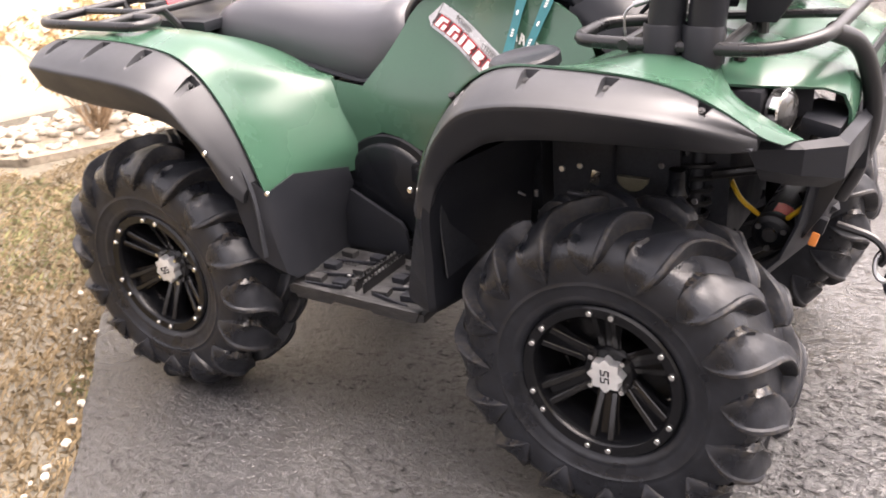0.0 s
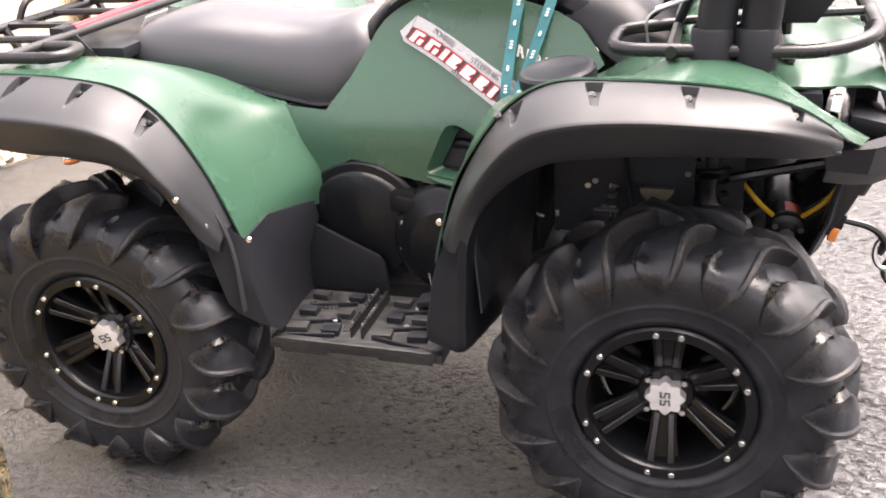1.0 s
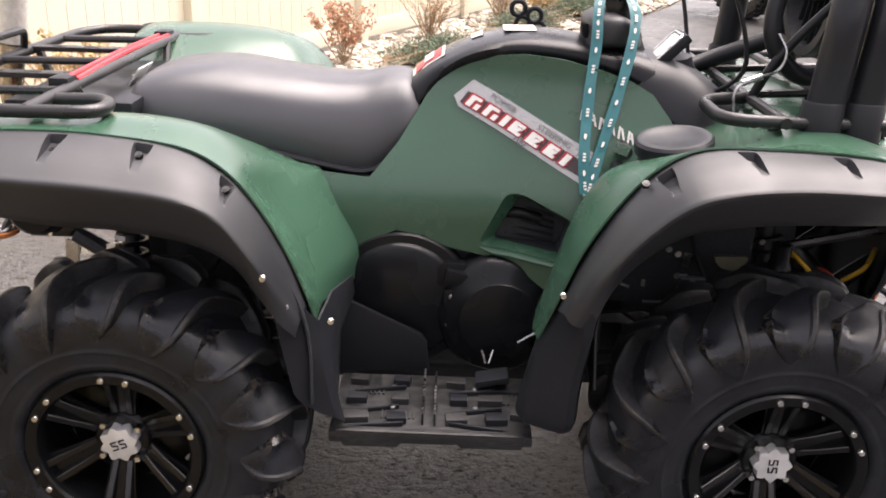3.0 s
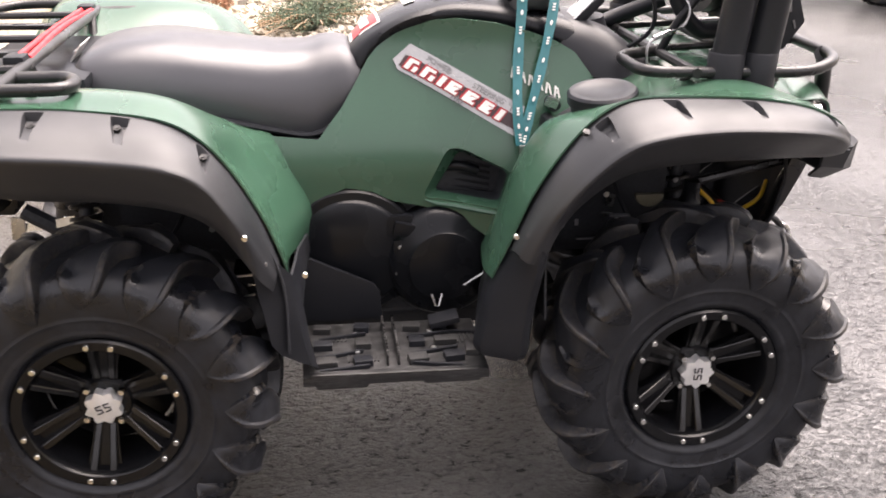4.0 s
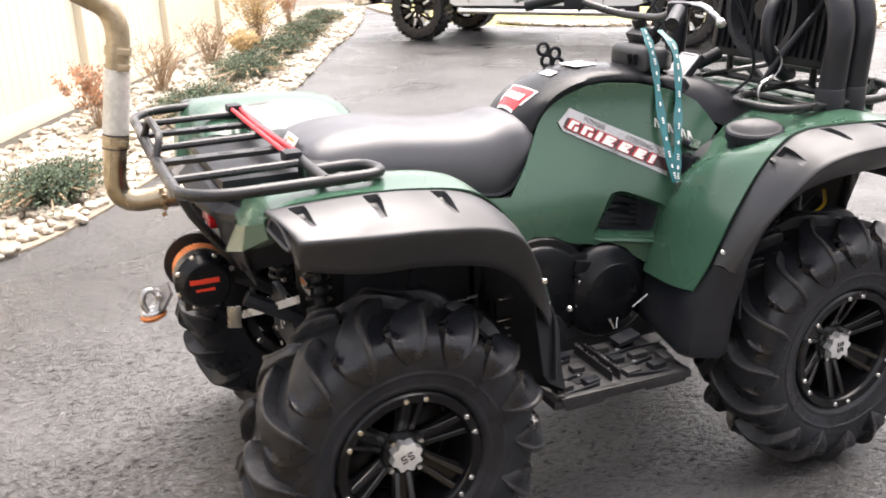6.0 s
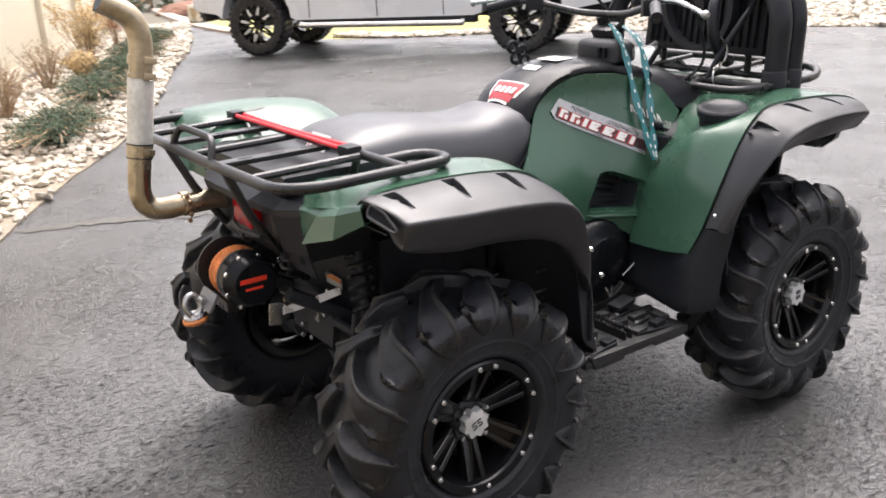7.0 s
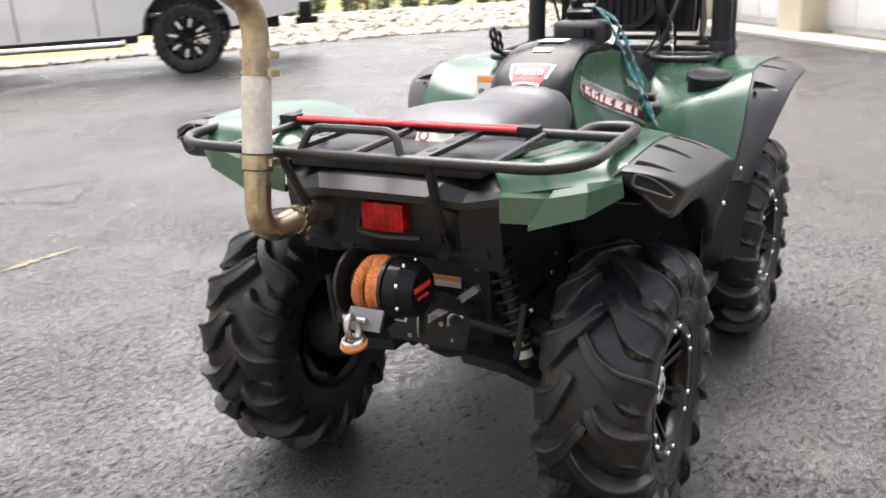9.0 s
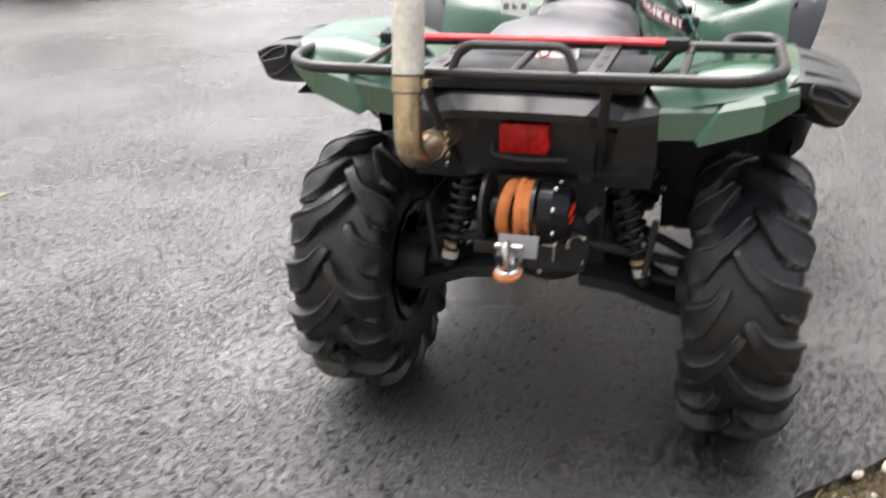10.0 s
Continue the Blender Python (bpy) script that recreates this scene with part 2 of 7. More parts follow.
def lathe(profile, seg=32, at=(0, 0, 0), axis="y", bm=None, closed=False):
    """Turns (radius, along) pairs round an axis through at."""
    b = bmesh.new()
    rings = []
    for r, h in profile:
        ring = []
        for k in range(seg):
            a = 2 * math.pi * k / seg
            c, s = r * math.cos(a), r * math.sin(a)
            co = {"y": (c, h, s), "x": (h, c, s), "z": (c, s, h)}[axis]
            ring.append(b.verts.new(Vector(co) + Vector(at)))
        rings.append(ring)
    pairs = list(zip(rings, rings[1:])) + ([(rings[-1], rings[0])] if closed else [])
    for a, c in pairs:
        for k in range(seg):
            b.faces.new((a[k], a[(k + 1) % seg], c[(k + 1) % seg], c[k]))
    if not closed:
        for ring in (rings[0], rings[-1]):
            if profile[rings.index(ring)][0] > 1e-5:
                b.faces.new(ring)
    bmesh.ops.remove_doubles(b, verts=b.verts, dist=1e-6)
    return joined(bm, b)


def prism(outline, a, b, plane="xz", bevel=0.0, bm=None):
    """An outline in a plane, drawn out from a to b along the third axis."""
    m = bmesh.new()
    put = {"xz": lambda u, v, w: (u, w, v), "xy": lambda u, v, w: (u, v, w), "yz": lambda u, v, w: (w, u, v)}[plane]
    lo, hi = [m.verts.new(put(u, v, a)) for u, v in outline], [m.verts.new(put(u, v, b)) for u, v in outline]
    n = len(outline)
    m.faces.new(lo)
    m.faces.new(hi[::-1])
    for i in range(n):
        m.faces.new((lo[i], hi[i], hi[(i + 1) % n], lo[(i + 1) % n]))
    bmesh.ops.recalc_face_normals(m, faces=m.faces)
    if bevel:
        bmesh.ops.bevel(m, geom=list(m.edges), offset=bevel, segments=2, profile=0.7, affect="EDGES")
    return joined(bm, m)


def sheet(rows, thick=0.0, bm=None, ring=False, caps=False):
    """A surface through rows of points; ring closes each row; thick gives it depth."""
    b = bmesh.new()
    vs = [[b.verts.new(q) for q in row] for row in rows]
    m = len(rows[0])
    for a, c in zip(vs, vs[1:]):
        for k in range(m if ring else m - 1):
            b.faces.new((a[k], a[(k + 1) % m], c[(k + 1) % m], c[k]))
    if caps:
        b.faces.new(vs[0])
        b.faces.new(vs[-1])
    bmesh.ops.recalc_face_normals(b, faces=b.faces)
    if thick:
        bmesh.ops.solidify(b, geom=list(b.faces), thickness=thick)
    return joined(bm, b)


def panel(outline, depth, holes=(), step=0.02, thick=0.005):
    """A curved side panel: an outline in x and z with holes, laid on y = depth(x, z)."""
    b = bmesh.new()
    edges = []
    for loop in (outline, *holes):
        vs = [b.verts.new((x, 0, z)) for x, z in loop]
        edges += [b.edges.new((vs[i], vs[(i + 1) % len(vs)])) for i in range(len(vs))]
    bmesh.ops.triangle_fill(b, edges=edges, use_beauty=True, use_dissolve=False)
    xs, zs = [v.co.x for v in b.verts], [v.co.z for v in b.verts]
    for lo, hi, no in ((min(xs), max(xs), (1, 0, 0)), (min(zs), max(zs), (0, 0, 1))):
        for k in range(1, int((hi - lo) / step) + 1):
            at = lo + (k - 0.37) * step
            bmesh.ops.bisect_plane(b, geom=list(b.verts) + list(b.edges) + list(b.faces), plane_co=Vector(no) * at, plane_no=no)
    for v in b.verts:
        v.co.y = depth(v.co.x, v.co.z)
    bmesh.ops.recalc_face_normals(b, faces=b.faces)
    if b.faces and sum(f.normal.y for f in b.faces) > 0:
        bmesh.ops.reverse_faces(b, faces=b.faces)
    if thick:
        bmesh.ops.solidify(b, geom=list(b.faces), thickness=thick)
    return b


def smoothstep(a, b, t):
    t = max(0.0, min(1.0, (t - a) / (b - a)))
    return t * t * (3 - 2 * t)
# ---- the setting ----
FENCE_A, FENCE_D, FENCE_N = Vector((-2.2, 4.0, 0)), Vector((0.4104, 0.9119, 0)), Vector((0.9119, -0.4104, 0))


def bed_at(s, off, z=0.0):
    """A place s metres along the fence and off metres in front of it."""
    return FENCE_A + FENCE_D * s + FENCE_N * off + Vector((0, 0, z))


def asphalt_material():
    """Worn aggregate: stones with darker pits, smoother damp patches between."""
    m = mat("wet_asphalt", (0.0165, 0.0162, 0.0172), 0.5, vary=0.35, grain=70, blotch=1.0, bump=0.0)
    n, l = m.node_tree.nodes, m.node_tree.links
    p = n["Principled BSDF"]
    tc = n.new("ShaderNodeTexCoord")

    def noise(scale, detail, rough=0.5):
        t = n.new("ShaderNodeTexNoise")
        t.inputs["Scale"].default_value, t.inputs["Detail"].default_value, t.inputs["Roughness"].default_value = scale, detail, rough
        l.new(tc.outputs["Object"], t.inputs["Vector"])
        return t.outputs["Fac"]

    def mapped(src, a, b_, c, d):
        t = n.new("ShaderNodeMapRange")
        for key, val in zip(("From Min", "From Max", "To Min", "To Max"), (a, b_, c, d)):
            t.inputs[key].default_value = val
        l.new(src, t.inputs["Value"])
        return t.outputs["Result"]

    def times(a, b_, op="MULTIPLY"):
        t = n.new("ShaderNodeMath")
        t.operation = op
        l.new(a, t.inputs[0])
        l.new(b_, t.inputs[1])
        return t.outputs[0]

    agg = n.new("ShaderNodeTexVoronoi")
    agg.inputs["Scale"].default_value = 85
    warp = n.new("ShaderNodeTexNoise")
    warp.inputs["Scale"].default_value = 40
    l.new(tc.outputs["Object"], warp.inputs["Vector"])
    mixv = n.new("ShaderNodeMix")
    mixv.data_type = "VECTOR"
    mixv.inputs["Factor"].default_value = 0.03
    l.new(tc.outputs["Object"], mixv.inputs[4])
    l.new(warp.outputs["Color"], mixv.inputs[5])
    l.new(mixv.outputs[1], agg.inputs["Vector"])
    gaps = mapped(agg.outputs["Distance"], 0.3, 0.62, 0.0, 1.0)
    lost = mapped(noise(42, 6, 0.7), 0.46, 0.6, 0.0, 1.0)
    pits = times(gaps, lost, "MULTIPLY")
    pits = mapped(pits, 0.0, 1.0, 0.0, 0.55)
    # lost chips a few centimetres across, drawn out one way
    drawn = n.new("ShaderNodeMapping")
    drawn.inputs["Scale"].default_value = (0.75, 1.2, 1.0)
    drawn.inputs["Rotation"].default_value = (0, 0, radians(35))
    l.new(tc.outputs["Object"], drawn.inputs["Vector"])
    chips = n.new("ShaderNodeTexNoise")
    chips.inputs["Scale"].default_value, chips.inputs["Detail"].default_value, chips.inputs["Roughness"].default_value, chips.inputs["Distortion"].default_value = 38, 6, 0.64, 0.4
    l.new(drawn.outputs["Vector"], chips.inputs["Vector"])
    holes = mapped(chips.outputs["Fac"], 0.55, 0.65, 0.0, 1.0)
    pits = times(pits, holes, "MAXIMUM")
    patch = mapped(noise(1.6, 6, 0.62), 0.36, 0.6, 0.3, 1.0)
    swell = mapped(chips.outputs["Fac"], 0.3, 0.6, 0.5, 0.0)
    relief = times(times(times(mapped(noise(120, 4, 0.65), 0.25, 0.75, 0.0, 0.35), swell, "ADD"), pits, "SUBTRACT"), patch)
    b = n.new("ShaderNodeBump")
    b.inputs["Strength"].default_value, b.inputs["Distance"].default_value = 0.65, 0.011
    l.new(relief, b.inputs["Height"])
    l.new(b.outputs["Normal"], p.inputs["Normal"])
    # darker base colour in the pits
    old = p.inputs["Base Color"].links[0].from_socket
    dk = n.new("ShaderNodeMix")
    dk.data_type, dk.blend_type = "RGBA", "MULTIPLY"
    dk.inputs["Factor"].default_value = 1.0
    stones = n.new("ShaderNodeMix")
    stones.data_type, stones.blend_type = "RGBA", "MULTIPLY"
    stones.inputs["Factor"].default_value = 1.0
    sep = n.new("ShaderNodeSeparateColor")
    l.new(agg.outputs["Color"], sep.inputs[0])
    l.new(mapped(sep.outputs[0], 0.0, 1.0, 0.45, 1.6), stones.inputs[7])
    l.new(old, stones.inputs[6])
    l.new(stones.outputs[2], dk.inputs[6])
    l.new(mapped(times(pits, patch), 0.0, 1.0, 1.15, 0.2), dk.inputs[7])
    st = n.new("ShaderNodeMix")
    st.data_type, st.blend_type = "RGBA", "MULTIPLY"
    st.inputs["Factor"].default_value = 1.0
    l.new(dk.outputs[2], st.inputs[6])
    l.new(mapped(noise(0.8, 8, 0.66), 0.36, 0.64, 0.55, 1.3), st.inputs[7])
    sp = n.new("ShaderNodeMix")
    sp.data_type = "RGBA"
    sp.inputs[7].default_value = (0.12, 0.115, 0.11, 1)
    l.new(mapped(noise(110, 3, 0.7), 0.64, 0.72, 0.0, 0.5), sp.inputs["Factor"])
    l.new(st.outputs[2], sp.inputs[6])
    l.new(sp.outputs[2], p.inputs["Base Color"])
    l.new(mapped(noise(0.8, 5), 0.38, 0.62, 0.22, 0.44), p.inputs["Roughness"])
    l.new(mapped(times(pits, patch), 0.0, 0.8, 1.0, 0.14), p.inputs["Specular IOR Level"])
    return m


ASPHALT = asphalt_material()
LAWN = mat("dormant_lawn", (0.112, 0.099, 0.074), 0.9, vary=0.45, grain=40, blotch=1.6, bump=0.6, dist=0.02)
BLADE = tinted(mat("dry_grass_blade", (0.185, 0.137, 0.076), 0.8, vary=0.5, grain=14, blotch=3.5, bump=0.0), 0.18)
GREEN_BLADE = tinted(mat("green_grass_blade", (0.14, 0.14, 0.06), 0.8, vary=0.4, grain=14, blotch=3.5, bump=0.0), 0.3)
SOIL = mat("bed_soil", (0.22, 0.185, 0.14), 0.9, vary=0.4, grain=30, blotch=3, bump=0.6, dist=0.02)
STONE = tinted(mat("pale_river_stone", (0.42, 0.375, 0.31), 0.75, vary=0.2, grain=25, blotch=5, bump=0.3, dist=0.004), 0.35)
VINYL_FENCE = mat("cream_vinyl", (0.68, 0.63, 0.51), 0.5, vary=0.05, grain=90, blotch=1.5, bump=0.03)
TWIG = tinted(mat("bare_twig", (0.3, 0.21, 0.13), 0.85, vary=0.25, grain=60, blotch=6, bump=0.2), 0.35)
RUST_LEAF = tinted(mat("rust_dry_leaf", (0.36, 0.18, 0.1), 0.8, vary=0.3, grain=40, blotch=6, bump=0.1), 0.45)
TAN_LEAF = tinted(mat("tan_dry_leaf", (0.46, 0.33, 0.16), 0.8, vary=0.3, grain=40, blotch=6, bump=0.1), 0.4)
JUNIPER = tinted(mat("juniper_needles", (0.055, 0.082, 0.048), 0.8, vary=0.35, grain=40, blotch=5, bump=0.1), 0.5)
CONCRETE = mat("pale_concrete", (0.42, 0.39, 0.34), 0.8, vary=0.15, grain=40, blotch=2, bump=0.2)
STUCCO = mat("cream_stucco", (0.6, 0.54, 0.42), 0.8, vary=0.08, grain=60, blotch=2, bump=0.2)
DOOR_WHITE = mat("white_door_paint", (0.78, 0.78, 0.77), 0.5, vary=0.04, grain=60, blotch=2, bump=0.05)
TRUCK_WHITE = mat("white_car_paint", (0.76, 0.76, 0.77), 0.25, vary=0.04, grain=60, blotch=2, bump=0.0, coat=0.8)
MARK = mat("worn_chalk_mark", (0.17, 0.145, 0.095), 0.8, vary=0.3, grain=30, blotch=8, bump=0.2)
FAINT = mat("faded_chalk", (0.05, 0.046, 0.037), 0.6, vary=0.4, grain=30, blotch=6, bump=0.2)
CRACK = mat("crack_filler", (0.02, 0.02, 0.021), 0.5, vary=0.3, grain=40, blotch=6, bump=0.1)

# lawn and soil out to the horizon
b = bmesh.new()
bmesh.ops.create_grid(b, x_segments=40, y_segments=40, size=400)
for v in b.verts:
    v.co.z = -0.03
solo("ground", b, LAWN, "flat dormant yellow-brown lawn ground", "ground", kind="structure")

# the drive: an asphalt slab with a curved edge along the bed
EDGE = [(1.8, -3.4), (0.6, -2.19), (-0.52, -1.08), (-1.18, -0.41), (-2.05, 0.46), (-2.62, 1.08), (-2.35, 1.62), (-1.75, 2.25), (-1.18, 2.9), (-0.5, 4.1), (0.32, 5.4), (1.3, 7.4), (2.1, 9.3), (3.1, 11.4), (4.1, 14.0), (5.4, 17.6), (6.6, 21.0), (8.5, 26)]
edge = [(p.x, p.y) for p in curve([(x, y, 0) for x, y in EDGE], 5)]
rnd = random.Random(4)
edge = [(x + rnd.uniform(-0.015, 0.015), y + rnd.uniform(-0.015, 0.015)) for x, y in edge]
far = [(9.0, 26), (6.0, 21.4), (5.4, 18.6), (4.95, 16.1), (4.75, 14.2), (4.72, 12.6), (5.2, 11.1), (5.9, 10.2), (6.6, 9.6), (7.35, 9.25), (8.4, 7.9), (9.85, 6.5), (11.0, 4.75), (12.2, 2.8), (7.2, -2.2), (4.0, -5.5)]
b = prism(edge + far, -0.12, 0.0, "xy")
bmesh.ops.triangulate(b, faces=[f for f in b.faces if len(f.verts) > 4])
solo("driveway", b, ASPHALT, "damp dark grey asphalt driveway with worn aggregate", "driveway", kind="structure")

# the stone bed between the drive and the fence
inner = [(x, y) for x, y in edge if y > 1.0 and y < 17]
outer = [bed_at(s, 0.05) for s in (14, 10, 5, 0, -3.5)]
bedline = [(x - 0.004, y) for x, y in inner] + [(p.x, p.y) for p in outer] + [(-3.4, 0.42), (-2.95, 0.55)]
b = prism(bedline, -0.1, 0.012, "xy")
bmesh.ops.triangulate(b, faces=[f for f in b.faces if len(f.verts) > 4])
bed = solo("stone_bed", b, SOIL, "planting bed covered with pale river stones beside the drive", "planting bed", kind="structure")


def pebble_mesh(seed, sub=1):
    r = random.Random(seed)
    p = bmesh.new()
    bmesh.ops.create_icosphere(p, subdivisions=sub, radius=1)
    for v in p.verts:
        v.co *= 1 + r.uniform(-0.2, 0.2)
        v.co.z *= 0.62
    return p


PEBBLES = [meshed(pebble_mesh(k), "stone", STONE, 80) for k in range(8)]


def inside(x, y, poly):
    hit = False
    for (ax, ay), (bx, by) in zip(poly, poly[1:] + poly[:1]):
        if (ay > y) != (by > y) and x < (bx - ax) * (y - ay) / (by - ay) + ax:
            hit = not hit
    return hit


def stones(parent, poly, count, lo, hi, seed, near=0, stretch=None, height=None, z0=0.012):
    """Loose stones over an outline; those of a stretch are pieces of their own."""
    r = random.Random(seed)
    xs, ys = [p[0] for p in poly], [p[1] for p in poly]
    verts, faces = [], []
    shapes = [[(v.co.copy(), v.index) for v in me.vertices] for me in PEBBLES]
    polys = [[tuple(f.vertices) for f in me.polygons] for me in PEBBLES]
    single = 0
    for _ in range(count):
        x, y = r.uniform(min(xs), max(xs)), r.uniform(min(ys), max(ys))
        if not inside(x, y, poly):
            continue
        s = r.uniform(lo, hi)
        z = z0 + s * 0.35 + (height(x, y) if height else 0)
        k = r.randrange(8)
        m = pose(x, y, z, r.uniform(-25, 25), r.uniform(-25, 25), r.uniform(0, 360)) @ Matrix.Diagonal((s * r.uniform(0.8, 1.35), s, s, 1))
        if stretch and single < near and stretch(x, y):
            ob = new("stone", PEBBLES[k])
            ob.parent = parent
            ob.matrix_basis = m
            single += 1
        else:
            base = len(verts)
            verts += [m @ co for co, _ in shapes[k]]
            faces += [tuple(base + i for i in f) for f in polys[k]]
    me = bpy.data.meshes.new("loose_stones")
    me.from_pydata(verts, [], faces)
    me.materials.append(STONE)
    ob = new("loose_stones", me)
    ob.parent = parent
    tagged(ob, "scattered pale river stones", kind="stuff")


stones(bed, bedline, 26000, 0.022, 0.05, 7, near=290, stretch=lambda x, y: y < 2.9 and x > -3.2)

# small pale chippings along the lawn's edge
rim_line = [(0.6, -2.19), (-0.52, -1.08), (-1.18, -0.41), (-2.05, 0.46)]
stones(bpy.data.objects["driveway"], rim_line + [(x - 0.07, y - 0.07) for x, y in rim_line[::-1]], 900, 0.005, 0.016, 27, z0=-0.008)

# dry grass along the drive's near edge
r = random.Random(11)
def turf(name, count, lo, hi, material, label, patchy):
    """Short bent blades, thicker in patches."""
    verts, faces = [], []
    for _ in range(count):
        u, w = r.uniform(-3.4, 1.7), r.random() ** 1.2 * 2.2
        x, y = u - w * 0.707, -1.6 - u - w * 0.707
        if r.random() < 0.1:
            x, y = x + 0.04, y + 0.04
        if x < -2.75 and y > 0.45:
            continue
        if patchy and math.sin(x * 5.1 + 1.3 * math.sin(y * 3.7)) + math.sin(y * 6.3 + x * 2.2) < patchy:
            continue
        h, a, lean = r.uniform(lo, hi), r.uniform(0, 6.28), r.uniform(0.005, 0.035)
        c, s_ = math.cos(a) * 0.0025, math.sin(a) * 0.0025
        bx, by = lean * math.sin(a), -lean * math.cos(a)
        k = len(verts)
        verts += [(x - c, y - s_, -0.03), (x + c, y + s_, -0.03), (x + bx * 0.5 + c * 0.7, y + by * 0.5 + s_ * 0.7, -0.03 + h * 0.8), (x + bx * 1.2, y + by * 1.2, -0.03 + h)]
        faces += [(k, k + 1, k + 2), (k, k + 2, k + 3)]
    me = bpy.data.meshes.new(name)
    me.from_pydata(verts, [], faces)
    me.materials.append(material)
    tagged(new(name, me), label, "grass", kind="stuff")


turf("dry_grass", 70000, 0.012, 0.032, BLADE, "short dormant brown grass beside the drive", 0)
turf("green_grass", 26000, 0.015, 0.04, GREEN_BLADE, "sparse green grass patches beside the drive", 0.35)
# unseen dark screen added behind the camera: closes the horizon, dims low sky
rr = random.Random(77)
SKY_SCREEN = mat("dark_sky_screen", (0.06, 0.052, 0.045), 0.9, vary=0.5, grain=0.9, blotch=0.12, bump=0.0)
rows = []
for k in range(61):
    a = radians(180 + 180 * k / 60)
    q = Vector((34 * math.cos(a), 30 * math.sin(a), -0.2))
    hgt = 7 + rr.uniform(-1.2, 1.2)
    rows.append([q, q * 1.04 + Vector((0, 0, hgt * 0.7)), q * 1.06 + Vector((0, 0, hgt))])
solo("backdrop", sheet(rows, 0.2), SKY_SCREEN, "unseen brown screen added behind the camera to dim the low sky", "woods", kind="structure")

# cream vinyl fence: posts every 2.4 m with panels between
fence = tagged(thing("fence", "tall cream vinyl privacy fence behind the stone bed", "fence"), kind="structure")
fence_yaw = math.degrees(math.atan2(FENCE_D.y, FENCE_D.x))
for i in range(-3, 6):
    s = 0.71 + 2.4 * i
    p = bed_at(s, 0.0)
    b = box((0, 0, 1.05), (0.127, 0.127, 2.1), 0.006)
    box((0, 0, 2.12), (0.15, 0.15, 0.035), 0.006, bm=b)
    ob = part("fence_post", b, VINYL_FENCE, fence)
    ob.matrix_basis = pose(p.x, p.y, 0, 0, 0, fence_yaw)
    if i < 5:
        q = bed_at(s + 1.2, -0.02)
        b = box((0, 0, 1.0), (2.27, 0.03, 1.9), 0.003)
        box((0, 0.0, 0.13), (2.27, 0.055, 0.16), 0.004, bm=b)
        box((0, 0.0, 1.95), (2.27, 0.055, 0.12), 0.004, bm=b)
        for k in range(1, 15):
            box((-1.135 + k * 0.1513, -0.016, 1.04), (0.006, 0.004, 1.7), 0, bm=b)
        ob = part("fence_panel", b, VINYL_FENCE, fence)
        ob.matrix_basis = pose(q.x, q.y, 0, 0, 0, fence_yaw)


def shrub(name, label, at, height, spread, stems, leaf_mat, leaves, leaf, seed):
    """A bare twiggy shrub: branching stems and small dry leaves."""
    r = random.Random(seed)
    root = thing(name, label, "shrub", at, group="shrubs along the fence")
    b = bmesh.new()
    lv, lf = [], []
    for _ in range(stems):
        a, out = r.uniform(0, 6.28), r.uniform(0.2, 1) * spread
        tip = Vector((math.cos(a) * out, math.sin(a) * out, height * r.uniform(0.7, 1.05)))
        mid = tip * 0.5 + Vector((r.uniform(-0.05, 0.05), r.uniform(-0.05, 0.05), height * 0.08))
        line = curve([(r.uniform(-0.04, 0.04), r.uniform(-0.04, 0.04), -0.02), mid, tip], 4)
        tube(line, [0.006 - 0.004 * k / (len(line) - 1) for k in range(len(line))], 4, bm=b)
        for _ in range(4):
            k = r.randrange(3, len(line))
            d = Vector((r.uniform(-1, 1), r.uniform(-1, 1), r.uniform(0.2, 1))) * height * 0.22
            tube([line[k], line[k] + d * 0.5 + Vector((0, 0, 0.01)), line[k] + d], [0.003, 0.0022, 0.0012], 3, bm=b)
            for _ in range(leaves):
                c = line[k] + d * r.uniform(0.2, 1.1) + Vector((r.uniform(-1, 1), r.uniform(-1, 1), r.uniform(-1, 1))) * 0.03
                u = Vector((r.uniform(-1, 1), r.uniform(-1, 1), r.uniform(-1, 1))).normalized() * leaf
                w = u.orthogonal().normalized() * leaf * 0.5
                q = len(lv)
                lv += [c - u, c + w, c + u, c - w]
                lf.append((q, q + 1, q + 2, q + 3))
    part("branchwork", b, TWIG, root)
    if lf:
        me = bpy.data.meshes.new("foliage")
        me.from_pydata(lv, [], lf)
        me.materials.append(leaf_mat)
        ob = new("foliage", me)
        ob.parent = root
    return root


